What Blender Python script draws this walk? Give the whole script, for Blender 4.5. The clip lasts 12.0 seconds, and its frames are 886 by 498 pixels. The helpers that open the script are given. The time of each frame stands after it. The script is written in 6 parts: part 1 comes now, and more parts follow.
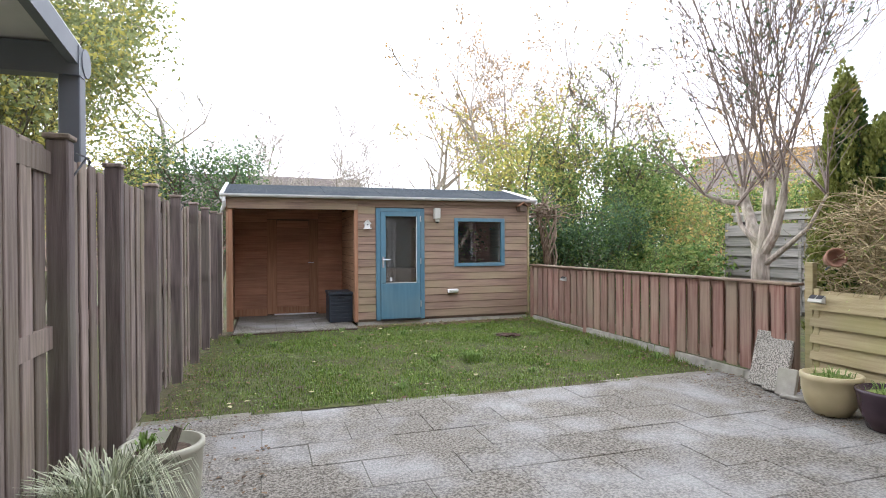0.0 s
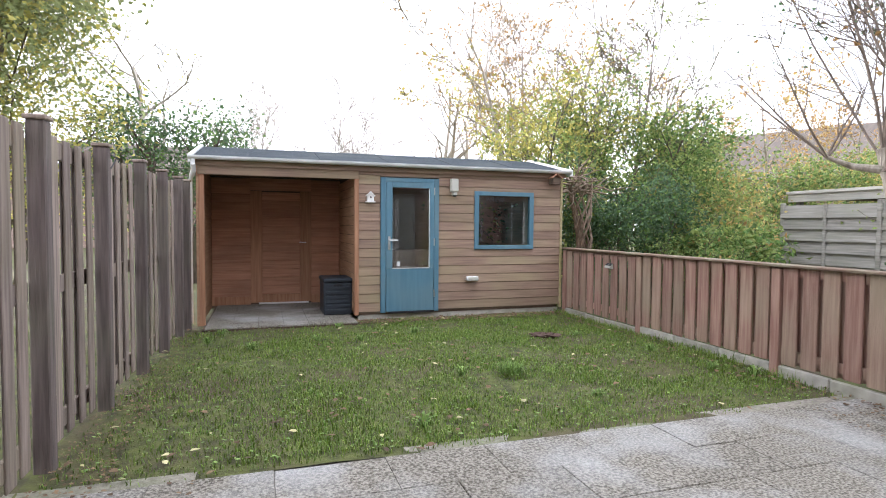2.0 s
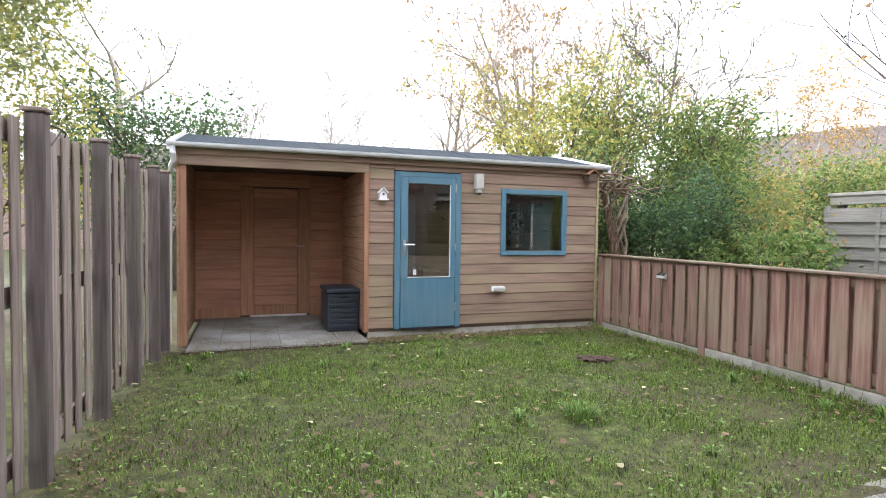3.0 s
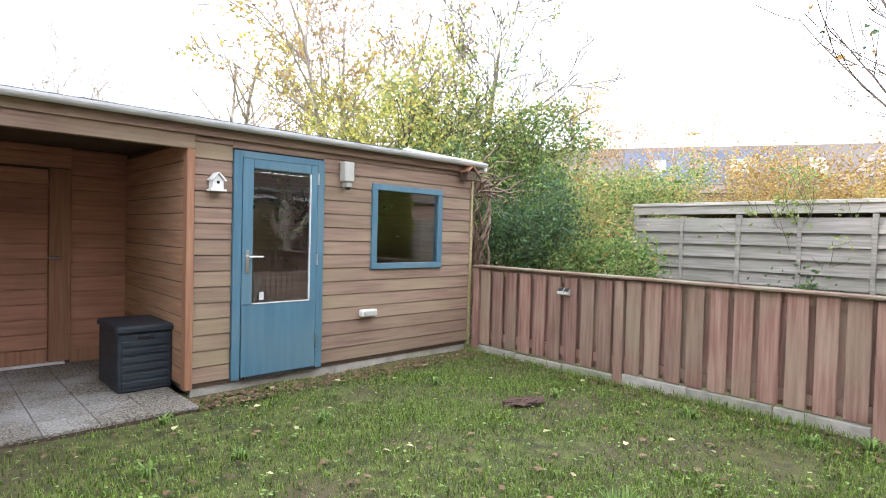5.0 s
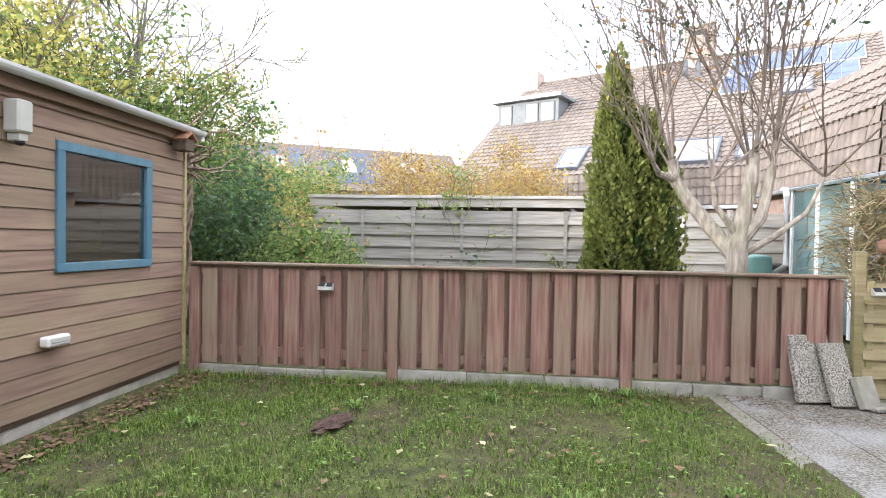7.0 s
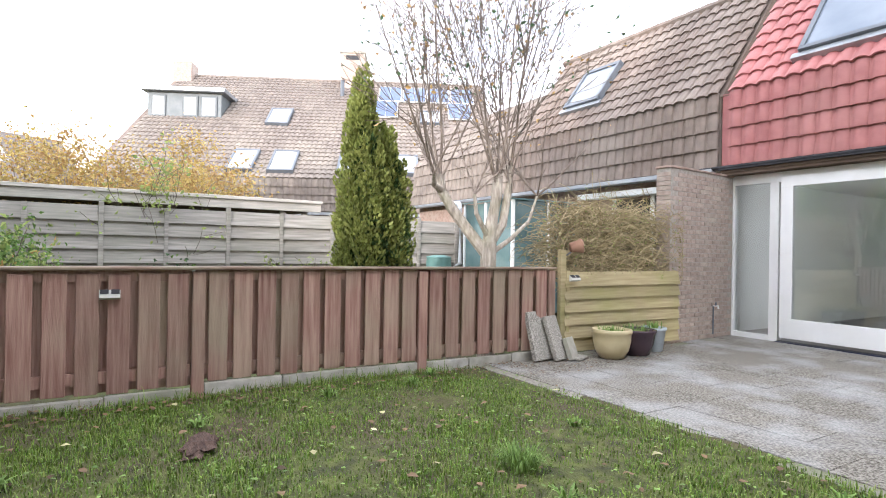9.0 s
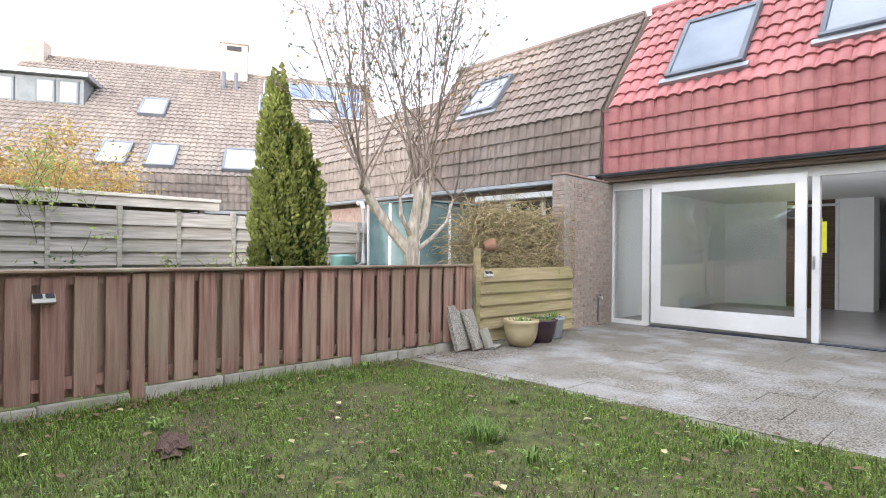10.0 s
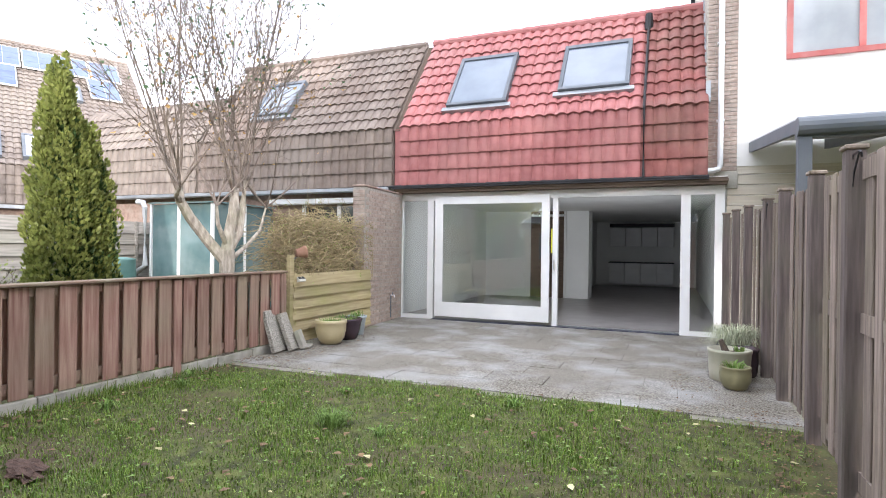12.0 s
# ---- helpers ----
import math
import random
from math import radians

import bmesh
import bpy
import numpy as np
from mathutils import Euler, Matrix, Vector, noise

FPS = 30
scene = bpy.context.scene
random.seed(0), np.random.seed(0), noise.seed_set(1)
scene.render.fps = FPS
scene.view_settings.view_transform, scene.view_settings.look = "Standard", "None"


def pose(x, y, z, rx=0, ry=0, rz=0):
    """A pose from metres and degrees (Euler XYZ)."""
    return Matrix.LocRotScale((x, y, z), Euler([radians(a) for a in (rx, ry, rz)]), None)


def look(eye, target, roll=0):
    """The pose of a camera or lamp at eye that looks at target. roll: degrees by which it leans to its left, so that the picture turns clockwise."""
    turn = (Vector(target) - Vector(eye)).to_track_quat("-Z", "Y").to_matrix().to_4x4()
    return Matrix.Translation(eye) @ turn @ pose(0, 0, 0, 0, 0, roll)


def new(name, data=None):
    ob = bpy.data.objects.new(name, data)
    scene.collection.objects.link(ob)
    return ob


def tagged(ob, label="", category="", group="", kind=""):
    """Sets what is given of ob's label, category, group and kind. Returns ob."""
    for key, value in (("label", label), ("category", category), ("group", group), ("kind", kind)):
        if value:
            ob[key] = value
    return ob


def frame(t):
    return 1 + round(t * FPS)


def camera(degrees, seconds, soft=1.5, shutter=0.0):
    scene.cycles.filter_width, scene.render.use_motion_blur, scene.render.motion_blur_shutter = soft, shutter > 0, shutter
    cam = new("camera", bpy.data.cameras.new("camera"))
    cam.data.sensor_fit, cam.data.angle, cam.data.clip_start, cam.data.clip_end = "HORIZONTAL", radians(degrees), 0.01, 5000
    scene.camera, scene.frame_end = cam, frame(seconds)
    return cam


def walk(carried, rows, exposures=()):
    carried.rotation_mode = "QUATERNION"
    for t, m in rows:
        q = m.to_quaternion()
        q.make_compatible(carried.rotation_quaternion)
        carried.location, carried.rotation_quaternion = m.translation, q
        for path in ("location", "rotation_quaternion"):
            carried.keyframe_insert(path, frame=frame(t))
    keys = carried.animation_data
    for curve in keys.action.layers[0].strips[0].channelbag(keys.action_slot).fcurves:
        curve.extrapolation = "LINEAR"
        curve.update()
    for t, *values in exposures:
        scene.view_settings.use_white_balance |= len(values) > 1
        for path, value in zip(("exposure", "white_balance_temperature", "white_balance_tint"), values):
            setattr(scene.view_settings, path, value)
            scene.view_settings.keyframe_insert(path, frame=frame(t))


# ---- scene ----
cam = camera(77.2, 12.0, soft=1.0)
PATH = [
    (0, (-0.215, 0.22, 1.355), (0.394, 2.125, 1.34), -0.3),
    (0.5, (-0.187, 0.466, 1.33), (0.428, 2.368, 1.28), -0.1),
    (1, (-0.089, 0.841, 1.345), (0.522, 2.743, 1.262), -0.1),
    (1.5, (-0.031, 1.33, 1.33), (0.573, 3.235, 1.246), 0.2),
    (2, (0.004, 1.862, 1.304), (0.62, 3.763, 1.223), 0.4),
    (2.5, (-0.024, 2.459, 1.285), (0.59, 4.362, 1.211), 0.6),
    (4.5, (-0.294, 4.61, 1.349), (0.863, 6.24, 1.288), 1.2),
    (5, (-0.344, 5.057, 1.327), (1.043, 6.497, 1.278), 1.5),
    (5.5, (-0.391, 5.465, 1.283), (1.222, 6.646, 1.248), 1.2),
    (6, (-0.405, 5.857, 1.251), (1.36, 6.797, 1.218), 1.1),
    (6.5, (-0.352, 6.258, 1.227), (1.563, 6.835, 1.196), 0.9),
    (7, (-0.304, 6.667, 1.226), (1.684, 6.887, 1.191), 0.9),
    (7.5, (-0.273, 7.087, 1.22), (1.721, 6.945, 1.199), 1.2),
    (9.5, (-0.206, 8.568, 1.139), (1.372, 7.338, 1.147), 0.8),
    (10, (-0.194, 8.87, 1.148), (1.248, 7.484, 1.155), 0.6),
    (10.5, (-0.188, 9.149, 1.187), (1.063, 7.588, 1.183), 0.6),
    (11, (-0.205, 9.428, 1.24), (0.854, 7.732, 1.234), 0.8),
    (11.5, (-0.207, 9.619, 1.282), (0.66, 7.816, 1.271), 0.7),
    (12, (-0.201, 9.78, 1.308), (0.566, 7.932, 1.303), 0.7),
]
walk(cam, [(t, look(eye, target, roll)) for t, eye, target, roll in PATH],
     exposures=[(0.0, 1.15, 6100, 14), (2.5, 1.28, 6100, 14), (5.0, 1.52, 6100, 14), (6.2, 1.49, 6100, 14), (7.5, 1.32, 6100, 14), (12.0, 1.28, 6100, 14)])

# ---- light: low hazy sun behind the shed, bright thin cloud ----
SUN_AZ, SUN_EL = -36.0, 11.5
world = bpy.data.worlds.new("world")
scene.world = world
world.use_nodes = True
wn, wl = world.node_tree.nodes, world.node_tree.links
wn.clear()
w_out = wn.new("ShaderNodeOutputWorld")
w_bg = wn.new("ShaderNodeBackground")
w_sky = wn.new("ShaderNodeTexSky")
w_sky.sky_type = "NISHITA"
w_sky.sun_disc = False
w_sky.sun_elevation, w_sky.sun_rotation = radians(SUN_EL), radians(SUN_AZ % 360)
w_sky.dust_density = 1.5
w_co = wn.new("ShaderNodeTexCoord")
w_map = wn.new("ShaderNodeMapping")
w_map.inputs["Scale"].default_value = (1.0, 1.0, 2.6)
w_noise = wn.new("ShaderNodeTexNoise")
w_noise.inputs["Scale"].default_value = 1.7
w_noise.inputs["Detail"].default_value = 6.0
w_ramp = wn.new("ShaderNodeValToRGB")
w_ramp.color_ramp.elements[0].position, w_ramp.color_ramp.elements[0].color = 0.36, (0.45, 0.45, 0.45, 1)
w_ramp.color_ramp.elements[1].position, w_ramp.color_ramp.elements[1].color = 0.55, (0.97, 0.97, 0.97, 1)
w_mix = wn.new("ShaderNodeMix")
w_mix.data_type = "RGBA"
wl.new(w_co.outputs["Generated"], w_map.inputs["Vector"])
wl.new(w_map.outputs["Vector"], w_noise.inputs["Vector"])
wl.new(w_noise.outputs["Fac"], w_ramp.inputs["Fac"])
wl.new(w_ramp.outputs["Color"], w_mix.inputs["Factor"])
wl.new(w_sky.outputs["Color"], w_mix.inputs[6])
w_mix.inputs[7].default_value = (11.0, 11.2, 11.6, 1)
wl.new(w_mix.outputs[2], w_bg.inputs["Color"])
w_bg.inputs["Strength"].default_value = 0.15
wl.new(w_bg.outputs["Background"], w_out.inputs["Surface"])

sun_dir = Vector((math.sin(radians(SUN_AZ)) * math.cos(radians(SUN_EL)), math.cos(radians(SUN_AZ)) * math.cos(radians(SUN_EL)), math.sin(radians(SUN_EL))))
sun = new("sun", bpy.data.lights.new("sun", "SUN"))
sun.data.energy, sun.data.angle, sun.data.color = 2.1, radians(1.5), (1.0, 0.93, 0.83)
sun.matrix_basis = look(sun_dir * 60, (0, 0, 0))


# added area lamp behind the wide glazed front, brightens the rooms like sky light
room_fill = new("window_light", bpy.data.lights.new("window_light", "AREA"))
room_fill.data.shape, room_fill.data.size, room_fill.data.size_y, room_fill.data.energy = "RECTANGLE", 4.8, 2.0, 15.0
room_fill.data.color = (0.95, 0.98, 1.0)
room_fill.matrix_basis = look((1.7, 0.10, 1.15), (1.7, -5.0, 1.15))


# ---- materials ----
def material(name, c1, c2, scale=6.0, stretch=(1, 1, 1), rough=0.8, bump=0.3, bscale=60.0, c3=None, c3scale=1.2, c3amt=0.5, vary=0.15, lo=0.32, hi=0.68, metal=0.0, island=False, spec=0.35, detail=5.0, spread=False):
    """Two-tone grain, a broad stain layer, per-piece variation and fine relief."""
    m = bpy.data.materials.new(name)
    m.use_nodes = True
    n, l = m.node_tree.nodes, m.node_tree.links
    bs = n["Principled BSDF"]
    bs.inputs["Roughness"].default_value = rough
    bs.inputs["Metallic"].default_value = metal
    bs.inputs["Specular IOR Level"].default_value = spec
    co = n.new("ShaderNodeTexCoord")
    info = n.new("ShaderNodeObjectInfo")
    geo = n.new("ShaderNodeNewGeometry")
    rnd = geo.outputs["Random Per Island"] if island else info.outputs["Random"]
    mul = n.new("ShaderNodeVectorMath")
    mul.operation = "SCALE"
    mul.inputs[0].default_value = (37.0, 19.0, 53.0)
    l.new(rnd, mul.inputs["Scale"])
    add = n.new("ShaderNodeVectorMath")
    l.new(co.outputs["Object"], add.inputs[0])
    l.new(mul.outputs[0], add.inputs[1])
    mp = n.new("ShaderNodeMapping")
    mp.inputs["Scale"].default_value = stretch
    l.new(add.outputs[0], mp.inputs["Vector"])
    t1 = n.new("ShaderNodeTexNoise")
    t1.inputs["Scale"].default_value, t1.inputs["Detail"].default_value = scale, detail
    l.new(mp.outputs[0], t1.inputs["Vector"])
    r1 = n.new("ShaderNodeValToRGB")
    r1.color_ramp.elements[0].position, r1.color_ramp.elements[1].position = lo, hi
    r1.color_ramp.elements[0].color, r1.color_ramp.elements[1].color = (*c1, 1), (*c2, 1)
    l.new(t1.outputs["Fac"], r1.inputs["Fac"])
    col = r1.outputs["Color"]
    if c3:
        t3 = n.new("ShaderNodeTexNoise")
        t3.inputs["Scale"].default_value, t3.inputs["Detail"].default_value = c3scale, 6.0
        l.new(geo.outputs["Position"] if spread else add.outputs[0], t3.inputs["Vector"])
        r3 = n.new("ShaderNodeMapRange")
        r3.inputs["From Min"].default_value, r3.inputs["From Max"].default_value = 0.45, 0.7
        r3.inputs["To Max"].default_value = c3amt
        l.new(t3.outputs["Fac"], r3.inputs["Value"])
        mx = n.new("ShaderNodeMix")
        mx.data_type = "RGBA"
        l.new(r3.outputs["Result"], mx.inputs["Factor"])
        l.new(col, mx.inputs[6])
        mx.inputs[7].default_value = (*c3, 1)
        col = mx.outputs[2]
    hsv = n.new("ShaderNodeHueSaturation")
    mr = n.new("ShaderNodeMapRange")
    mr.inputs["To Min"].default_value, mr.inputs["To Max"].default_value = 1 - vary, 1 + vary
    l.new(rnd, mr.inputs["Value"])
    l.new(mr.outputs["Result"], hsv.inputs["Value"])
    l.new(col, hsv.inputs["Color"])
    l.new(hsv.outputs["Color"], bs.inputs["Base Color"])
    if bump:
        tb = n.new("ShaderNodeTexNoise")
        tb.inputs["Scale"].default_value, tb.inputs["Detail"].default_value = bscale, 4.0
        l.new(mp.outputs[0], tb.inputs["Vector"])
        b = n.new("ShaderNodeBump")
        b.inputs["Strength"].default_value, b.inputs["Distance"].default_value = bump, 0.01
        l.new(tb.outputs["Fac"], b.inputs["Height"])
        l.new(b.outputs["Normal"], bs.inputs["Normal"])
    return m


def leaf_material(name, c1, c2, trans=0.35):
    m = material(name, c1, c2, scale=3.0, rough=0.55, bump=0, vary=0.3, island=True, c3=tuple(0.5 * (a + b) for a, b in zip(c1, c2)), c3scale=0.8)
    n, l = m.node_tree.nodes, m.node_tree.links
    bs, out = n["Principled BSDF"], n["Material Output"]
    tr = n.new("ShaderNodeBsdfTranslucent")
    l.new(bs.inputs["Base Color"].links[0].from_socket, tr.inputs["Color"])
    mx = n.new("ShaderNodeMixShader")
    mx.inputs[0].default_value = trans
    l.new(bs.outputs[0], mx.inputs[1])
    l.new(tr.outputs[0], mx.inputs[2])
    l.new(mx.outputs[0], out.inputs["Surface"])
    return m


def glass_material(name, tint=(0.93, 0.96, 0.95)):
    m = bpy.data.materials.new(name)
    m.use_nodes = True
    b = m.node_tree.nodes["Principled BSDF"]
    b.inputs["Base Color"].default_value = (*tint, 1)
    b.inputs["Transmission Weight"].default_value = 1.0
    b.inputs["Roughness"].default_value = 0.0
    b.inputs["IOR"].default_value = 1.7
    return m


V = (14, 14, 0.8)     # grain along z
HX = (0.8, 14, 14)    # grain along x
HY = (14, 0.8, 14)    # grain along y
M_FENCE_L = material("weathered grey fence wood", (0.16, 0.125, 0.107), (0.325, 0.26, 0.225), 3.0, V, 0.85, 0.4, 18, (0.24, 0.215, 0.12), 1.2, 0.4, 0.28)
M_POST_SLOT = material("dark post wood and slot shade", (0.095, 0.075, 0.07), (0.175, 0.14, 0.13), 3.0, V, 0.85, 0.4, 18, (0.14, 0.15, 0.09), 1.6, 0.3, 0.15)
M_FENCE_R = material("reddish brown fence wood", (0.225, 0.115, 0.09), (0.39, 0.25, 0.195), 2.4, V, 0.85, 0.5, 18, (0.31, 0.265, 0.185), 1.0, 0.75, 0.15)
M_CAP = material("fence cap wood", (0.13, 0.08, 0.06), (0.24, 0.165, 0.115), 3.0, HY, 0.8, 0.4, 18, (0.30, 0.29, 0.20), 3.0, 0.6, 0.1)
M_PLANKS = material("green tinged plank wood", (0.30, 0.24, 0.13), (0.43, 0.36, 0.21), 2.5, HY, 0.85, 0.35, 18, (0.30, 0.29, 0.10), 2.0, 0.5, 0.12)
M_SHED = material("stained shed siding", (0.205, 0.135, 0.10), (0.32, 0.22, 0.16), 2.5, HX, 0.7, 0.3, 18, (0.33, 0.285, 0.16), 0.8, 0.6, 0.11)
M_SHED_Y = material("stained shed side boards", (0.32, 0.18, 0.105), (0.46, 0.28, 0.17), 2.5, HY, 0.7, 0.25, 18, None, 1, 0, 0.08)
M_SHED_IN = material("red brown recess boards", (0.36, 0.17, 0.105), (0.50, 0.27, 0.17), 2.5, HX, 0.65, 0.25, 18, (0.20, 0.10, 0.065), 1.2, 0.5, 0.08)
M_SHED_V = material("stained shed trim", (0.29, 0.14, 0.08), (0.42, 0.23, 0.135), 2.5, V, 0.65, 0.25, 18)
# dark brown wood; on ceilings and undersides it stands in for their shade
M_DARKWOOD = material("dark brown wood and underside shade", (0.08, 0.055, 0.04), (0.14, 0.10, 0.07), 2.5, HX, 0.8, 0.2, 18)
M_BLUE = material("blue painted wood", (0.075, 0.17, 0.235), (0.10, 0.21, 0.28), 1.5, V, 0.45, 0.1, 30, (0.15, 0.23, 0.26), 1.6, 0.5, 0.04)
M_FELT = material("dark grey roofing felt", (0.03, 0.037, 0.045), (0.065, 0.077, 0.088), 30, (1, 1, 1), 0.95, 0.5, 120, (0.09, 0.10, 0.095), 1.5, 0.5, spec=0.1)
M_WHITE = material("white paint", (0.74, 0.74, 0.73), (0.82, 0.82, 0.81), 2.0, (1, 1, 1), 0.4, 0.05, 30, (0.62, 0.62, 0.58), 1.5, 0.3, 0.02)
M_PVC = material("white gutter plastic", (0.62, 0.63, 0.64), (0.74, 0.75, 0.75), 3.0, (1, 1, 1), 0.4, 0.05, 30, (0.45, 0.46, 0.44), 2.5, 0.5, 0.03)
M_ZINC = material("dull zinc", (0.28, 0.30, 0.32), (0.42, 0.44, 0.46), 4.0, (1, 1, 1), 0.45, 0.1, 30, (0.2, 0.21, 0.22), 2, 0.5, 0.05, metal=0.6)
M_STEEL = material("grey coated metal", (0.11, 0.125, 0.145), (0.15, 0.165, 0.185), 2, (1, 1, 1), 0.5, 0.05, 30)
M_CHROME = material("brushed metal", (0.6, 0.6, 0.6), (0.75, 0.75, 0.75), 20, (1, 1, 1), 0.28, 0.02, 60, metal=1.0)
M_RENDER = material("white render", (0.78, 0.77, 0.74), (0.86, 0.85, 0.82), 3, (1, 1, 1), 0.9, 0.2, 200, (0.7, 0.68, 0.63), 0.8, 0.3)
M_CREAMBOARD = material("cream painted boards", (0.50, 0.46, 0.385), (0.60, 0.56, 0.475), 2.5, HX, 0.7, 0.15, 18, (0.45, 0.42, 0.34), 1.2, 0.5, 0.05)
M_BRICK_PALE = material("pale tan brick", (0.31, 0.235, 0.195), (0.46, 0.37, 0.315), 14, (1, 1, 1), 0.9, 0.5, 90, (0.42, 0.38, 0.33), 3, 0.5, 0.1)
M_BRICK = material("brown brick", (0.235, 0.16, 0.13), (0.36, 0.26, 0.215), 14, (1, 1, 1), 0.9, 0.5, 90, (0.36, 0.31, 0.26), 5, 0.5, 0.25)
M_MORTAR = material("mortar", (0.33, 0.30, 0.26), (0.45, 0.41, 0.36), 20, (1, 1, 1), 0.95, 0.4, 120)
M_CONCRETE = material("grey concrete", (0.30, 0.285, 0.25), (0.46, 0.43, 0.38), 9, (1, 1, 1), 0.9, 0.5, 140, (0.25, 0.26, 0.16), 2.2, 0.5, 0.1)
M_TILE_RED = material("red roof tile", (0.33, 0.115, 0.11), (0.44, 0.175, 0.165), 5, (1, 1, 1), 0.55, 0.25, 90, (0.38, 0.19, 0.17), 1.1, 0.5, 0.07, spread=True)
M_TILE_BROWN = material("brown weathered roof tile", (0.15, 0.112, 0.09), (0.23, 0.18, 0.15), 5, (1, 1, 1), 0.8, 0.3, 90, (0.33, 0.29, 0.25), 0.7, 0.45, 0.08, island=True, spread=True)
M_TILE_FAR = material("sand brown roof tile", (0.165, 0.135, 0.115), (0.25, 0.21, 0.18), 4, (1, 1, 1), 0.8, 0.3, 60, (0.33, 0.29, 0.235), 0.6, 0.5, 0.09, island=True, spread=True)
M_SOIL = material("dark soil", (0.05, 0.035, 0.025), (0.12, 0.085, 0.06), 25, (1, 1, 1), 0.95, 0.8, 80)
M_LAWN = material("mossy lawn ground", (0.04, 0.042, 0.018), (0.115, 0.13, 0.035), 9, (1, 1, 1), 0.95, 0.9, 70, (0.085, 0.062, 0.04), 1.3, 0.95, 0.0, detail=9)
M_GRASS = material("grass blades", (0.06, 0.15, 0.014), (0.19, 0.285, 0.04), 1.6, (1, 1, 1), 0.6, 0, 10, (0.31, 0.26, 0.11), 1.8, 0.5, 0.42, island=True)
M_PAVER = material("washed gravel paver", (0.085, 0.075, 0.058), (0.32, 0.295, 0.25), 66, (1, 1, 1), 0.9, 0.9, 120, (0.47, 0.475, 0.48), 1.6, 0.52, 0.06, lo=0.37, hi=0.63, detail=4, spread=True)
M_GLASS = glass_material("window glass")
M_GLASS_GREEN = glass_material("greenhouse glass", (0.75, 0.88, 0.85))
M_INWALL = material("white interior plaster", (0.80, 0.80, 0.77), (0.85, 0.85, 0.82), 2, (1, 1, 1), 0.9, 0.05, 80)
M_INFLOOR = material("grey vinyl floor", (0.20, 0.185, 0.18), (0.27, 0.25, 0.245), 3, (1, 1, 1), 0.3, 0.03, 60)
M_BLACK = material("black plastic", (0.012, 0.012, 0.014), (0.03, 0.03, 0.035), 5, (1, 1, 1), 0.5, 0.05, 60)
M_BARK = material("pale bark", (0.24, 0.205, 0.17), (0.52, 0.46, 0.39), 9, (3, 3, 0.8), 0.9, 0.8, 40, (0.22, 0.22, 0.13), 4, 0.5, 0.0)
M_BARK_DARK = material("dark bark", (0.07, 0.055, 0.045), (0.16, 0.13, 0.10), 6, (3, 3, 0.8), 0.9, 0.6, 40, (0.12, 0.14, 0.06), 3, 0.4, 0.0)
M_BARK_GREY = material("grey brown bark", (0.13, 0.11, 0.09), (0.28, 0.24, 0.20), 6, (3, 3, 0.8), 0.9, 0.6, 40, (0.2, 0.2, 0.12), 3, 0.4, 0.0)
M_FASCIA = material("pale weathered fascia board", (0.42, 0.39, 0.35), (0.60, 0.56, 0.50), 3, HY, 0.8, 0.3, 18, (0.36, 0.36, 0.30), 1.4, 0.5, 0.1)
# backlit haze is put into this pale bark colour
M_BARK_HAZE = material("winter twigs paled by haze in their colour", (0.30, 0.265, 0.23), (0.46, 0.41, 0.36), 6, (3, 3, 0.8), 0.9, 0.4, 40, (0.3, 0.3, 0.2), 3, 0.4, 0.0)
M_STEM = material("grey brown twigs", (0.14, 0.11, 0.09), (0.28, 0.23, 0.19), 6, (3, 3, 0.8), 0.85, 0.4, 40)
M_VINE = material("old vine bark", (0.13, 0.095, 0.07), (0.34, 0.26, 0.19), 9, (3, 3, 1), 0.9, 0.6, 40)
M_TWIG = material("dry twigs", (0.24, 0.19, 0.10), (0.44, 0.36, 0.21), 8, (1, 1, 1), 0.8, 0, 30, None, 1, 0, 0.3, island=True)
M_L_BIRCH = leaf_material("grey green birch leaves", (0.20, 0.25, 0.10), (0.34, 0.37, 0.17), 0.45)
M_L_YELLOW = leaf_material("yellow green leaves", (0.40, 0.38, 0.09), (0.56, 0.50, 0.16), 0.45)
M_L_LIME = leaf_material("light green leaves", (0.21, 0.29, 0.08), (0.37, 0.42, 0.14), 0.45)
M_L_GREEN = leaf_material("green leaves", (0.09, 0.17, 0.045), (0.18, 0.28, 0.08), 0.4)
M_L_DARK = leaf_material("dark green leaves", (0.06, 0.115, 0.055), (0.115, 0.19, 0.085))
M_L_ORANGE = leaf_material("orange brown leaves", (0.38, 0.22, 0.09), (0.50, 0.34, 0.13), 0.4)
M_L_GOLD = leaf_material("golden leaves", (0.45, 0.33, 0.10), (0.58, 0.46, 0.17), 0.4)
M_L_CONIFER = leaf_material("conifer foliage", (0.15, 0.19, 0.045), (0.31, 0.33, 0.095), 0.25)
M_L_CONIFER_SHADE = leaf_material("conifer foliage darkened as inner shade", (0.04, 0.08, 0.025), (0.08, 0.13, 0.04), 0.2)
M_FENCE_FAR = material("silver grey planks", (0.215, 0.20, 0.18), (0.37, 0.345, 0.31), 2.2, (14, 0.8, 14), 0.85, 0.3, 18, (0.24, 0.24, 0.19), 1.2, 0.5, 0.1)


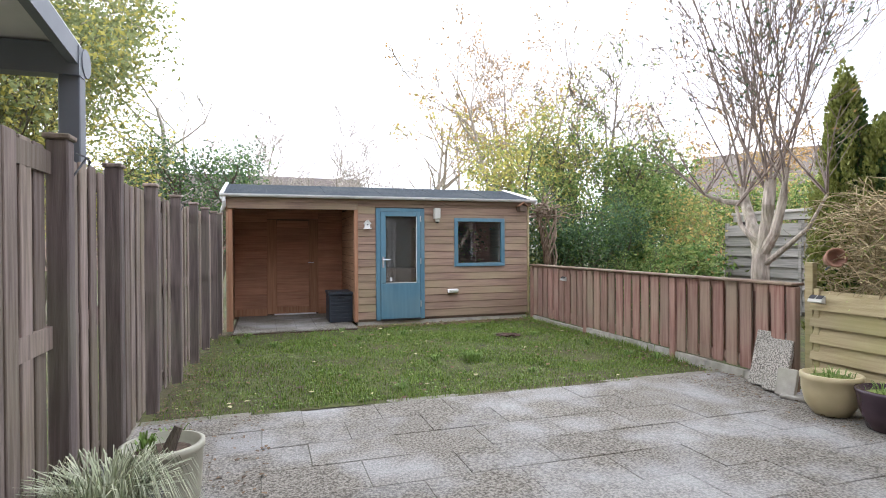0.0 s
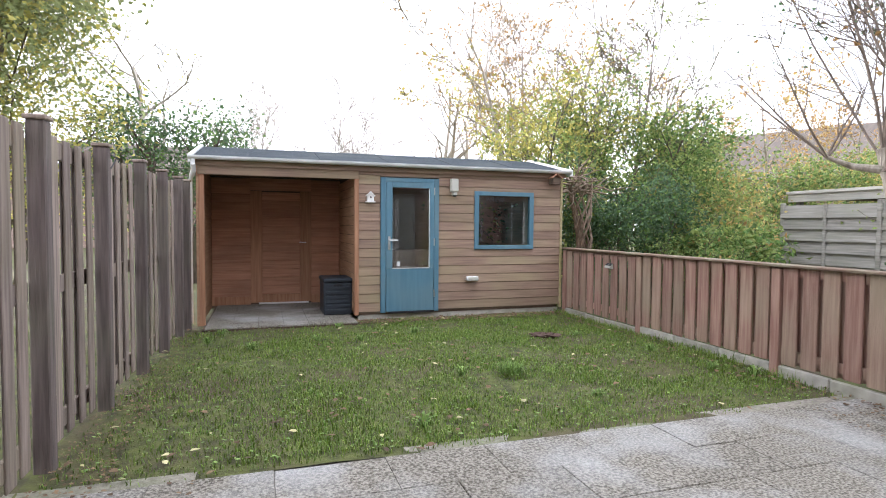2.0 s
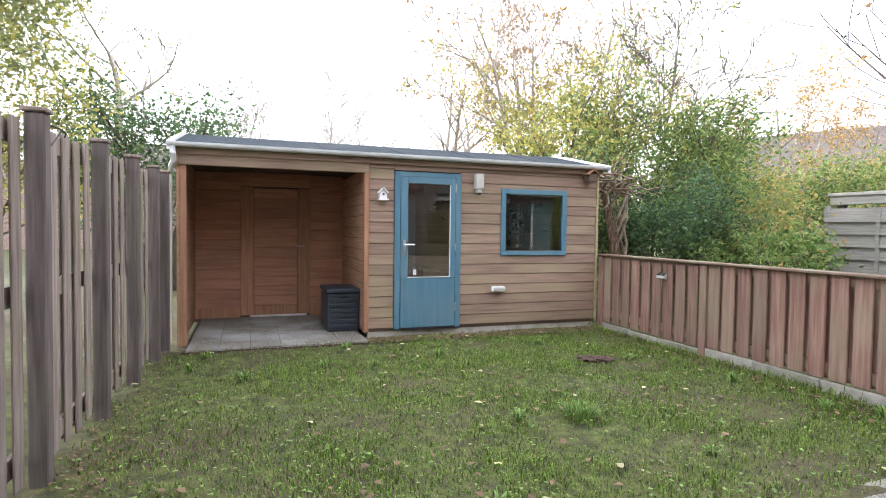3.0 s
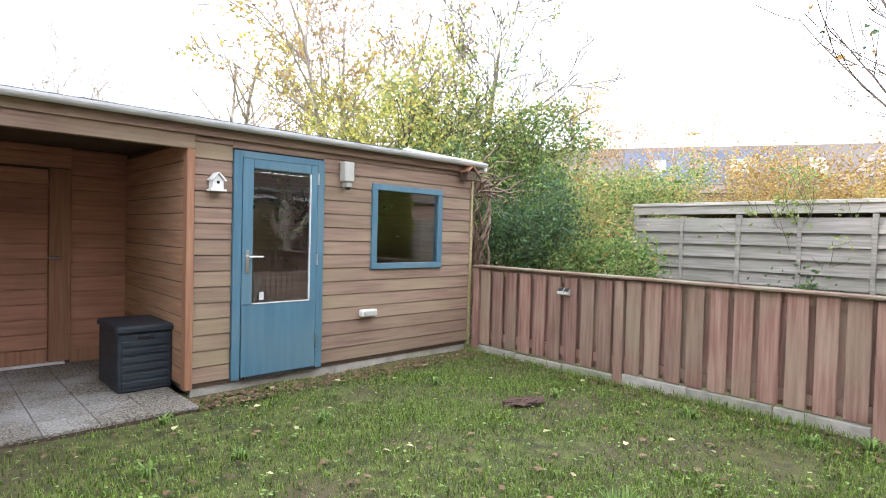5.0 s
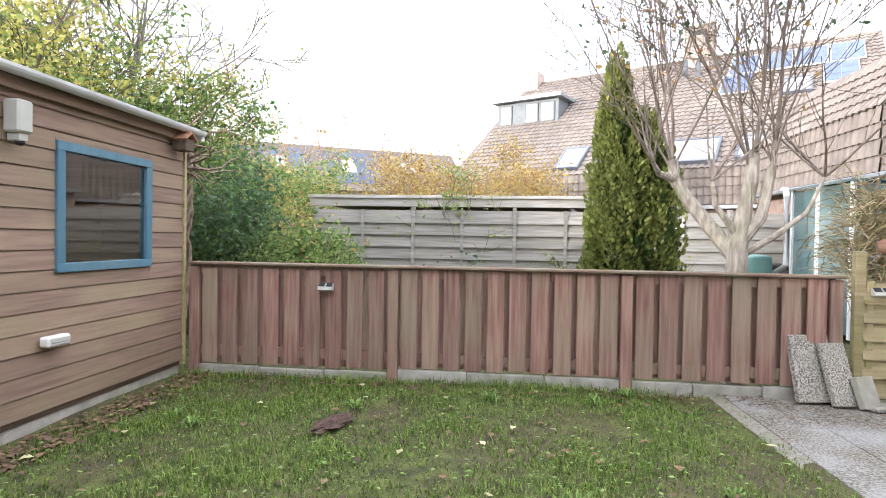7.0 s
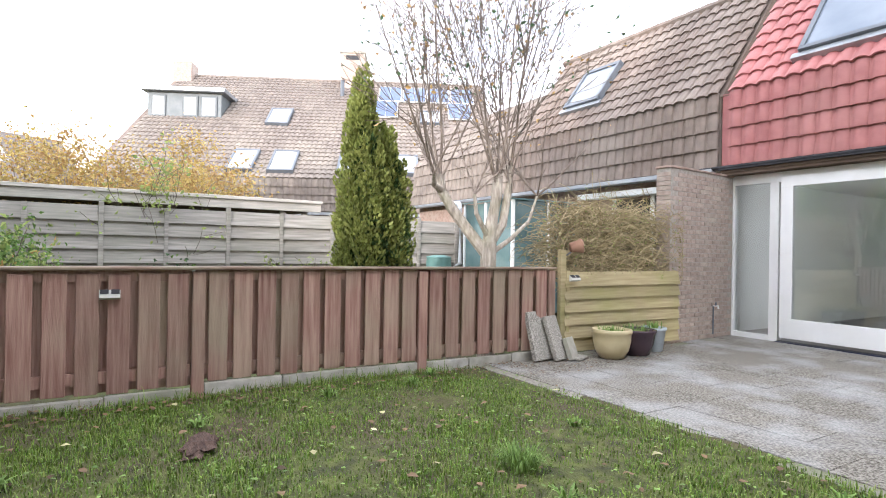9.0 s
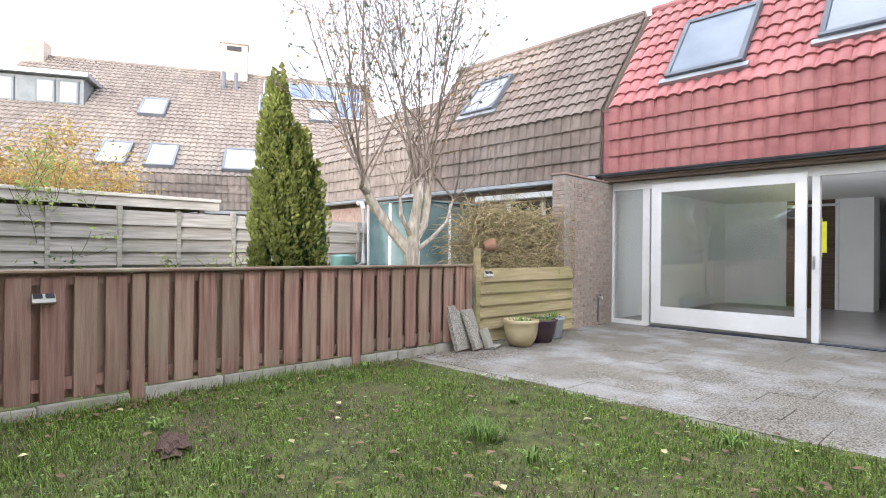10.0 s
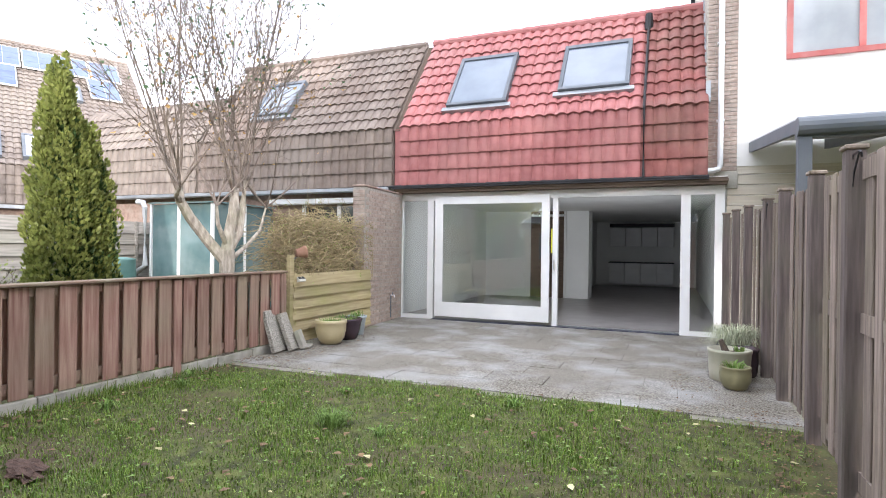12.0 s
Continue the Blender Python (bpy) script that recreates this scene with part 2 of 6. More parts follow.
# ---- mesh helpers ----
def box(bm, x0, x1, y0, y1, z0, z1, bevel=0.0):
    r = bmesh.ops.create_cube(bm, size=1.0, matrix=Matrix.Translation(((x0 + x1) / 2, (y0 + y1) / 2, (z0 + z1) / 2)) @ Matrix.Diagonal((abs(x1 - x0), abs(y1 - y0), abs(z1 - z0), 1)))
    if bevel:
        es = list({e for v in r["verts"] for e in v.link_edges})
        bmesh.ops.bevel(bm, geom=es, offset=bevel, segments=1, affect="EDGES")
    return bm


def boxbm(*a, bevel=0.0):
    return box(bmesh.new(), *a, bevel=bevel)


def tube(bm, pts, radii, seg=8, caps=True):
    """A round bar along points."""
    rings = []
    for i, p in enumerate(pts):
        p = Vector(p)
        d = (Vector(pts[min(i + 1, len(pts) - 1)]) - Vector(pts[max(i - 1, 0)])).normalized()
        a = d.orthogonal().normalized()
        b = d.cross(a)
        r = radii[i] if hasattr(radii, "__len__") else radii
        rings.append([bm.verts.new(p + r * (math.cos(2 * math.pi * k / seg) * a + math.sin(2 * math.pi * k / seg) * b)) for k in range(seg)])
    for q, w in zip(rings, rings[1:]):
        best = min(range(seg), key=lambda s: (q[0].co - w[s].co).length)
        for k in range(seg):
            bm.faces.new((q[k], q[(k + 1) % seg], w[(k + 1 + best) % seg], w[(k + best) % seg]))
    if caps:
        bm.faces.new(rings[0][::-1])
        bm.faces.new(rings[-1])
    return bm


def lathe(bm, profile, x, y, seg=28):
    """Turn a (radius, height) profile round an upright axis."""
    rings = [[bm.verts.new((x + r * math.cos(2 * math.pi * k / seg), y + r * math.sin(2 * math.pi * k / seg), z)) for k in range(seg)] for r, z in profile]
    for q, w in zip(rings, rings[1:]):
        for k in range(seg):
            bm.faces.new((q[k], q[(k + 1) % seg], w[(k + 1) % seg], w[k]))
    bm.faces.new(rings[0][::-1])
    bm.faces.new(rings[-1])
    for f in bm.faces:
        f.smooth = True
    return bm


def mesh_of(bm, mat, name="mesh"):
    me = bpy.data.meshes.new(name)
    bmesh.ops.recalc_face_normals(bm, faces=bm.faces)
    bm.to_mesh(me)
    bm.free()
    if mat:
        me.materials.append(mat)
    return me


def raw_mesh(name, verts, faces, mat):
    me = bpy.data.meshes.new(name)
    me.from_pydata(verts, [], faces)
    me.materials.append(mat)
    return me


SHED_FIT = Matrix.Translation((0.179, 0.095, 0)) @ Matrix.Diagonal((0.967, 1, 0.95, 1))      # true size and place of the shed
HOUSE_FIT = Matrix.Translation((0.3217, -0.14, -0.035)) @ Matrix.Diagonal((0.9736, 1, 0.9706, 1))    # and of the terraced houses
PIER_FIT = Matrix.Translation((4.40, 2.0, 0)) @ Matrix.Rotation(radians(4.3), 4, "Z") @ Matrix.Translation((-4.36, -2.0, 0)) @ Matrix.Diagonal((1, 1, 0.95, 1))
FENCE_FIT = Matrix.Translation((4.41, 7.62, 0)) @ Matrix.Rotation(radians(-1.1), 4, "Z") @ Matrix.Translation((-4.41, -7.62, 0)) @ Matrix.Diagonal((1, 1, 0.955, 1))
PLANK_FIT = Matrix.Translation((-0.05, 0, 0)) @ Matrix.Diagonal((1, 1, 0.955, 1))
CARPORT_FIT = Matrix.Translation((0, 0.134, 0)) @ Matrix.Diagonal((1, 0.928, 0.91, 1))
REST = {}


def hang(ob, parent):
    ob.parent = parent
    if parent.parent is None:
        ob.matrix_parent_inverse = REST.get(parent.name, parent.matrix_basis).inverted()
    return ob


def part(name, bm, mat, parent, label=""):
    ob = new(name, mesh_of(bm, mat, name) if isinstance(bm, bmesh.types.BMesh) else bm)
    hang(ob, parent)
    return tagged(ob, label)


def piece(name, me, m, parent):
    """A piece on shared mesh data, at the world pose m."""
    ob = new(name, me)
    hang(ob, parent)
    ob.matrix_basis = m
    return ob


def thing(name, x, y, z, label, category, group="", kind="", fit=Matrix()):
    ob = new(name)
    ob.empty_display_size = 0.1
    REST[ob.name] = Matrix.Translation((x, y, z))
    ob.matrix_basis = fit @ REST[ob.name]
    return tagged(ob, label, category, group, kind)


def solid(name, bm, mat, label, category, kind="", group=""):
    return tagged(new(name, mesh_of(bm, mat, name)), label, category, group, kind)


def setting(name, bm, mat, label, category=""):
    return tagged(new(name, mesh_of(bm, mat, name)), label, category or name.split("_")[0], "", "structure")


def at(x, y, z, rz=0.0, rx=0.0, ry=0.0):
    return pose(x, y, z, rx, ry, rz)


# ---- ground ----
bm = bmesh.new()
bmesh.ops.create_grid(bm, x_segments=60, y_segments=60, size=200)
for v in bm.verts:
    v.co.z = -0.06
setting("ground", bm, M_LAWN, "wide grassy ground of the gardens around", "ground")
bm = bmesh.new()
bmesh.ops.create_grid(bm, x_segments=70, y_segments=62, size=1.0, matrix=Matrix.Translation((1.7, 7.32, 0)) @ Matrix.Diagonal((2.85, 2.42, 1, 1)))
for v in bm.verts:
    v.co.z = -0.012 + 0.022 * noise.noise(v.co * 1.1) + 0.008 * noise.noise(v.co * 4.0)
lawn = setting("lawn", bm, M_LAWN, "patchy mossy lawn with leaves and bare spots", "lawn")

# ---- shed ----
SF, SB = 9.47, 11.2          # front wall, back of the open recess
shed = thing("garden_shed", 1.7, 10.6, 0, "brown timber garden shed with open recess and felt roof", "shed", fit=SHED_FIT)


def siding(name, x0, x1, z0, z1, pitch, y, mat, parent, skip=None, flip=1):
    """Overlapping boards along x on a wall that faces -y."""
    z = z0
    meshes = {}
    while z < z1 - 0.02:
        top = min(z + pitch, z1)
        spans = [(x0, x1)]
        if skip and top > skip[2] and z < skip[3]:
            spans = [(x0, skip[0]), (skip[1], x1)]
        cuts = [(a, b, z, top) for a, b in spans]
        if skip and z < skip[2] < top:
            cuts.append((skip[0], skip[1], z, skip[2]))
        if skip and z < skip[3] < top:
            cuts.append((skip[0], skip[1], skip[3], top))
        for a, b, za, zb in cuts:
            key = (round(b - a, 3), round(zb - za, 3))
            if key not in meshes:
                q = bmesh.new()
                w, h = key
                vs = [q.verts.new(c) for c in ((0, -0.018, 0.006), (w, -0.018, 0.006), (w, -0.011, h - 0.010), (0, -0.011, h - 0.010), (w, 0, h + 0.008), (0, 0, h + 0.008), (0, 0, 0.004), (w, 0, 0.004))]
                for f in ((0, 1, 2, 3), (3, 2, 4, 5), (0, 6, 7, 1), (0, 3, 5, 6), (1, 7, 4, 2), (6, 5, 4, 7)):
                    q.faces.new([vs[i] for i in f])
                meshes[key] = mesh_of(q, mat, name)
            piece(name, meshes[key], at(a, y, za), parent)
        z += pitch


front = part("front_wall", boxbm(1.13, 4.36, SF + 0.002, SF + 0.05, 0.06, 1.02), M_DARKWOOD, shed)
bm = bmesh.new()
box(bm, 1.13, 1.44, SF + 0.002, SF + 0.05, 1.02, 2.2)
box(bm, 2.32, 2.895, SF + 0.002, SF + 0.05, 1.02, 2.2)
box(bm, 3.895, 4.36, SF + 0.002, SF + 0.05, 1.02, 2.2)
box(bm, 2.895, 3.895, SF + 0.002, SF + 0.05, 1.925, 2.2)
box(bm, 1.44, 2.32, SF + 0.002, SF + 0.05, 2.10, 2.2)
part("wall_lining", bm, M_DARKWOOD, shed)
siding("board", 1.125, 1.435, 0.10, 2.22, 0.1345, SF, M_SHED, front)
siding("board", 2.325, 4.375, 0.10, 2.22, 0.1345, SF, M_SHED, front, skip=(2.895, 3.895, 1.02, 1.92))
part("header_board", boxbm(1.435, 2.325, SF - 0.022, SF, 2.105, 2.24), M_SHED, shed)
part("plinth", boxbm(1.12, 4.36, SF + 0.01, SF + 0.06, -0.05, 0.10), M_CONCRETE, shed)
part("corner_trim", boxbm(1.06, 1.122, SF - 0.032, SF + 0.05, 0.06, 2.07, bevel=0.004), M_SHED_V, shed)
part("corner_trim", boxbm(4.375, 4.41, SF - 0.032, SF + 0.05, 0.06, 2.22, bevel=0.004), M_PLANKS, shed)
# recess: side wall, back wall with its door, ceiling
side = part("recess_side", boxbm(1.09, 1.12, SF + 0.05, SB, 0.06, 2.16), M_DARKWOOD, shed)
z = 0.08
bm = boxbm(-0.012, 0.0, 0, SB - SF - 0.06, 0, 0.137, bevel=0.003)
sideboard = mesh_of(bm, M_SHED_Y, "side_board")
while z < 2.1:
    piece("board", sideboard, at(1.09, SF + 0.05, z), side)
    z += 0.145
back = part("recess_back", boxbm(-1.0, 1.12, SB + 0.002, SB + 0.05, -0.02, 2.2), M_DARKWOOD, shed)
siding("board", -0.98, -0.38, 0.16, 2.15, 0.145, SB, M_SHED_IN, back)
siding("board", -0.38, 0.60, 1.955, 2.16, 0.145, SB, M_SHED_IN, back)
siding("board", 0.60, 1.09, 0.16, 2.15, 0.145, SB, M_SHED_IN, back)
part("plinth_board", boxbm(-0.98, -0.385, SB - 0.03, SB, 0.03, 0.17), M_SHED_V, shed)
part("plinth_board", boxbm(0.6, 1.09, SB - 0.03, SB, 0.03, 0.17), M_SHED_V, shed)
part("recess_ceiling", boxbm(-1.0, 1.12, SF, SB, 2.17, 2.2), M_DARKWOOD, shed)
lside = part("left_side_wall", boxbm(-1.02, -0.985, SF, 12.1, 0.0, 2.2), M_SHED_Y, shed)
part("left_post", boxbm(-0.99, -0.92, SF - 0.01, SF + 0.07, 0.0, 2.06, bevel=0.004), M_SHED_V, shed)
part("far_side_wall", boxbm(4.36, 4.39, SF + 0.05, 12.1, 0.0, 2.22), M_SHED_Y, shed)
part("rear_wall", boxbm(-1.0, 4.36, 12.05, 12.1, 0.0, 2.22), M_SHED, shed)
part("inner_wall", boxbm(1.12, 1.15, SB, 12.05, 0.0, 2.2), M_SHED_Y, shed)
part("room_floor", boxbm(1.13, 4.36, SF + 0.05, 12.05, 0.0, 0.08), M_INFLOOR, shed)
part("beam", boxbm(-1.0, 1.12, SF - 0.035, SF + 0.03, 2.05, 2.2, bevel=0.005), M_SHED, shed)
part("fascia", boxbm(-1.05, 4.44, SF - 0.06, SF - 0.036, 2.17, 2.26), M_SHED, shed)
# plank door of the recess
rdoor = part("plank_door", boxbm(-0.34, 0.55, SB - 0.012, SB + 0.01, 0.06, 1.84), M_SHED_IN, shed)
for a, b in ((-0.38, -0.20), (0.42, 0.60)):
    part("door_stile", boxbm(a, b, SB - 0.045, SB - 0.012, 0.06, 1.95, bevel=0.004), M_SHED_V, rdoor)
for z in np.arange(0.2, 1.85, 0.145):
    part("door_plank", boxbm(-0.195, 0.415, SB - 0.028, SB - 0.012, z, z + 0.138, bevel=0.004), M_SHED_IN, rdoor)
part("bottom_rail", boxbm(-0.195, 0.415, SB - 0.04, SB - 0.012, 0.06, 0.195, bevel=0.004), M_SHED_V, rdoor)
part("door_sill", boxbm(-0.25, 0.55, SB - 0.07, SB - 0.012, 0.035, 0.058), M_WHITE, rdoor, "worn white sill strip")
bm = bmesh.new()
tube(bm, [(0.50, SB - 0.045, 1.08), (0.50, SB - 0.085, 1.08)], 0.008)
tube(bm, [(0.51, SB - 0.085, 1.08), (0.40, SB - 0.085, 1.085)], 0.009)
part("door_handle", bm, M_CHROME, rdoor, "slim metal lever handle")

# blue glazed door
bdoor = part("glazed_door", boxbm(1.520, 2.240, SF - 0.045, SF - 0.005, 0.10, 0.74, bevel=0.004), M_BLUE, shed, "blue painted half-glazed door")
for a, b, name in ((1.44, 1.512, "jamb"), (2.245, 2.32, "jamb")):
    part(name, boxbm(a, b, SF - 0.04, SF + 0.04, 0.08, 2.09, bevel=0.003), M_BLUE, bdoor)
part("head", boxbm(1.512, 2.245, SF - 0.04, SF + 0.04, 2.03, 2.09, bevel=0.003), M_BLUE, bdoor)
for a, b in ((1.516, 1.61), (2.175, 2.24)):
    part("stile", boxbm(a, b, SF - 0.047, SF - 0.004, 0.742, 2.027, bevel=0.003), M_BLUE, bdoor)
part("top_rail", boxbm(1.612, 2.173, SF - 0.046, SF - 0.004, 1.945, 2.027, bevel=0.003), M_BLUE, bdoor)
part("bead", boxbm(1.612, 2.173, SF - 0.050, SF - 0.03, 0.742, 0.750), M_WHITE, bdoor, "white lower glazing bead")
part("bead", boxbm(2.167, 2.173, SF - 0.05, SF - 0.03, 0.757, 1.944), M_WHITE, bdoor, "white side glazing bead")
pane = part("pane", boxbm(1.610, 2.175, SF - 0.03, SF - 0.024, 0.75, 1.945), M_GLASS, bdoor)
pane.visible_shadow = False
part("sticker", boxbm(1.685, 1.725, SF - 0.0335, SF - 0.0315, 0.775, 0.845), M_PVC, pane, "small pale sticker")
part("weather_strip", boxbm(1.550, 2.250, SF - 0.05, SF - 0.02, 0.075, 0.10), M_BLACK, bdoor)
bm = boxbm(1.545, 1.580, SF - 0.055, SF - 0.046, 1.02, 1.22, bevel=0.003)
part("handle_plate", bm, M_CHROME, bdoor)
bm = bmesh.new()
tube(bm, [(1.563, SF - 0.05, 1.165), (1.563, SF - 0.10, 1.165), (1.575, SF - 0.105, 1.165), (1.680, SF - 0.10, 1.165)], 0.0095)
part("door_handle", bm, M_CHROME, bdoor)
for z in (0.30, 1.08, 1.85):
    part("hinge", tube(bmesh.new(), [(2.246, SF - 0.05, z), (2.246, SF - 0.05, z + 0.11)], 0.009), M_CHROME, bdoor)

# blue window
win = part("window", boxbm(2.895, 3.895, SF - 0.035, SF + 0.04, 1.02, 1.085, bevel=0.004), M_BLUE, shed, "blue framed shed window")
part("frame_rail", boxbm(2.895, 3.895, SF - 0.035, SF + 0.04, 1.86, 1.925, bevel=0.004), M_BLUE, win)
for a in (2.895, 3.825):
    part("frame_stile", boxbm(a, a + 0.07, SF - 0.036, SF + 0.04, 1.085, 1.86, bevel=0.004), M_BLUE, win)
pane = part("pane", boxbm(2.955, 3.835, SF - 0.008, SF - 0.002, 1.08, 1.865), M_GLASS, win)
pane.visible_shadow = False

# roof: two shallow felt slopes, white barge strips, gutter
RY, RZ = 10.78, 2.60
roof = part("roof", boxbm(-1.06, 4.46, 9.38, 9.40, 2.245, 2.27), M_FELT, shed)
bm = bmesh.new()
for ya, yb in ((9.36, RY), (12.2, RY)):
    za, zb = 2.27, RZ
    vs = [bm.verts.new(c) for c in ((-1.08, ya, za), (4.48, ya, za), (4.48, yb, zb), (-1.08, yb, zb), (-1.08, ya, za - 0.03), (4.48, ya, za - 0.03), (4.48, yb, zb - 0.03), (-1.08, yb, zb - 0.03))]
    for f in ((0, 1, 2, 3), (4, 7, 6, 5), (0, 4, 5, 1), (1, 5, 6, 2), (3, 7, 4, 0)):
        bm.faces.new([vs[i] for i in f])
part("felt", bm, M_FELT, roof)
for i in range(5):
    x = -0.4 + i * 1.0
    bm = bmesh.new()
    vs = [bm.verts.new(c) for c in ((x, 9.36, 2.276), (x + 0.03, 9.36, 2.276), (x + 0.03, RY, RZ + 0.006), (x, RY, RZ + 0.006))]
    bm.faces.new(vs)
    r = bmesh.ops.extrude_face_region(bm, geom=bm.faces[:])
    for v in [g for g in r["geom"] if isinstance(g, bmesh.types.BMVert)]:
        v.co.z -= 0.012
    part("felt_seam", bm, M_FELT, roof)
for x in (-1.10, 4.48):
    bm = bmesh.new()
    for ya, yb in ((9.34, RY), (12.2, RY)):
        za, zb = 2.30, RZ + 0.03
        w = 0.05
        vs = [bm.verts.new(c) for c in ((x, ya, za), (x + w, ya, za), (x + w, yb, zb), (x, yb, zb), (x, ya, za - 0.10), (x + w, ya, za - 0.10), (x + w, yb, zb - 0.10), (x, yb, zb - 0.10))]
        for f in ((0, 1, 2, 3), (4, 7, 6, 5), (0, 4, 5, 1), (1, 5, 6, 2), (3, 7, 4, 0), (2, 6, 7, 3)):
            bm.faces.new([vs[i] for i in f])
    part("barge_strip", bm, M_PVC, shed, "pale roof edge strip")
bm = bmesh.new()
prev = None
for k in range(9):
    a = math.pi + math.pi * k / 8
    row = [bm.verts.new((x, 9.345 + r * math.cos(a), 2.285 + r * math.sin(a))) for x in (-1.10, 4.50) for r in (0.05, 0.042)]
    if prev:
        bm.faces.new((prev[0], prev[2], row[2], row[0]))
        bm.faces.new((prev[1], row[1], row[3], prev[3]))
    prev = row
part("gutter", bm, M_PVC, shed, "pale plastic gutter")
bm = tube(bmesh.new(), [(-1.04, 9.345, 2.26), (-1.04, 9.345, 2.17), (-1.04, 9.40, 2.09), (-1.07, 9.48, 2.03), (-1.10, 9.54, 1.96), (-1.11, 9.58, 0.02)], 0.032, 12)
part("downpipe", bm, M_PVC, shed, "pale plastic downpipe")

# paving of the recess
recess = setting("paving_recess", boxbm(-0.93, 1.05, 9.09, SB - 0.02, -0.05, 0.012), M_SOIL, "bed under the recess paving", "paving")
REST[recess.name] = Matrix()
recess.matrix_basis = SHED_FIT

# ---- low boundary fence with cap and concrete kickboard ----
FX = 4.41
POSTS = (9.46, 7.62, 5.66, 4.07)
rfence = thing("board_fence", FX, 6.7, 0, "low reddish brown board fence with wooden cap", "fence", fit=FENCE_FIT)
mb = mesh_of(boxbm(-0.010, 0.010, -0.071, 0.071, 0, 0.90, bevel=0.004), M_FENCE_R, "board")
for a, b in zip(POSTS, POSTS[1:]):
    n = round((a - b - 0.1) / 0.185)
    step = (a - b - 0.1) / n
    base = 0.105 if a < 9 else 0.075
    for i in range(n):
        y = a - 0.05 - step * (i + 0.5)
        piece("board", mb, at(FX + 0.014 + random.uniform(-0.003, 0.003), y, base + random.uniform(0, 0.012), ry=random.uniform(-0.3, 0.3)), rfence)
        piece("board", mb, at(FX + 0.078, y + step / 2, base + random.uniform(0, 0.01)), rfence)
    piece("board", mb, at(FX + 0.078, b + 0.05, base), rfence)
    for z in (0.97, 0.20):
        part("rail", boxbm(FX + 0.028, FX + 0.064, b + 0.05, a - 0.05, z - 0.045, z + 0.045), M_FENCE_R, rfence)
    for yy0, yy1 in ((b + 0.05, b + (a - b) / 3), (b + (a - b) / 3 + 0.008, b + 2 * (a - b) / 3), (b + 2 * (a - b) / 3 + 0.008, a - 0.05)):
        part("kickboard", boxbm(FX + 0.0, FX + 0.05, yy0, yy1, -0.06, base - 0.02 + random.uniform(-0.012, 0.012), bevel=0.006), M_CONCRETE, rfence, "weathered concrete kickboard")
for y in POSTS:
    part("post", boxbm(FX - 0.005, FX + 0.065, y - 0.046, y + 0.046, -0.05, 1.0, bevel=0.006), M_FENCE_R, rfence)
part("cap_rail", boxbm(FX - 0.035, FX + 0.12, 4.03, 9.49, 1.012, 1.038, bevel=0.006), M_CAP, rfence, "dark wooden cap rail")

# horizontal plank fence up to the brick pier
pfence = thing("plank_fence", 4.42, 2.8, 0, "short green-tinged fence of overlapping horizontal planks", "fence", fit=PLANK_FIT)
mb = bmesh.new()
vs = [mb.verts.new(c) for c in ((-0.045, -1.0, 0), (-0.045, 1.0, 0), (-0.010, 1.0, 0.172), (-0.010, -1.0, 0.172), (0.008, -1.0, 0.172), (0.008, 1.0, 0.172), (0.0, 1.0, 0), (0.0, -1.0, 0))]
for f in ((0, 1, 2, 3), (3, 2, 5, 4), (4, 5, 6, 7), (7, 6, 1, 0), (0, 3, 4, 7), (1, 6, 5, 2)):
    mb.faces.new([vs[i] for i in f])
mb = mesh_of(mb, M_PLANKS, "plank")
for i in range(6):
    piece("plank", mb, at(4.425, 2.88, 0.05 + i * 0.152, rx=random.uniform(-0.3, 0.3)), pfence)
part("post", boxbm(4.395, 4.455, 3.86, 3.94, -0.05, 1.24, bevel=0.006), M_PLANKS, pfence)
part("post", boxbm(4.425, 4.475, 2.74, 2.81, -0.05, 0.98, bevel=0.006), M_PLANKS, pfence)
part("post", boxbm(4.395, 4.455, 3.80, 3.855, -0.05, 1.0, bevel=0.006), M_PLANKS, pfence)

# ---- tall fence ----
lfence = thing("tall_fence", -1.1, 5.5, 0, "tall weathered grey board fence with square posts", "fence")
LP = [0.72, 1.44, 2.18, 3.16, 4.11, 5.27, 6.30, 7.30, 8.15, 8.95, 9.44]


def lx(y):
    """The line of the tall fence, which bends in towards the shed and the house."""
    return -1.10 + 0.05 * max(0.0, y - 5.5) + 0.085 * max(0.0, 3.0 - y)


mp_ = mesh_of(boxbm(-0.045, 0.045, -0.045, 0.045, -0.05, 1.84, bevel=0.008), M_POST_SLOT, "post")
mcap = mesh_of(boxbm(-0.055, 0.055, -0.055, 0.055, 1.84, 1.865, bevel=0.006), M_FENCE_L, "post_cap")
mlb = mesh_of(boxbm(-0.007, 0.007, -0.056, 0.056, 0.03, 1.80, bevel=0.004), M_FENCE_L, "board")
# back boards take the dark post wood, standing in for shade in the slots
mlb_shade = mesh_of(boxbm(-0.007, 0.007, -0.055, 0.055, 0.03, 1.79, bevel=0.004), M_POST_SLOT, "board")
for y in LP:
    piece("post", mp_, at(lx(y) - 0.004, y, 0), lfence)
    piece("post_cap", mcap, at(lx(y) - 0.004, y, 0), lfence)
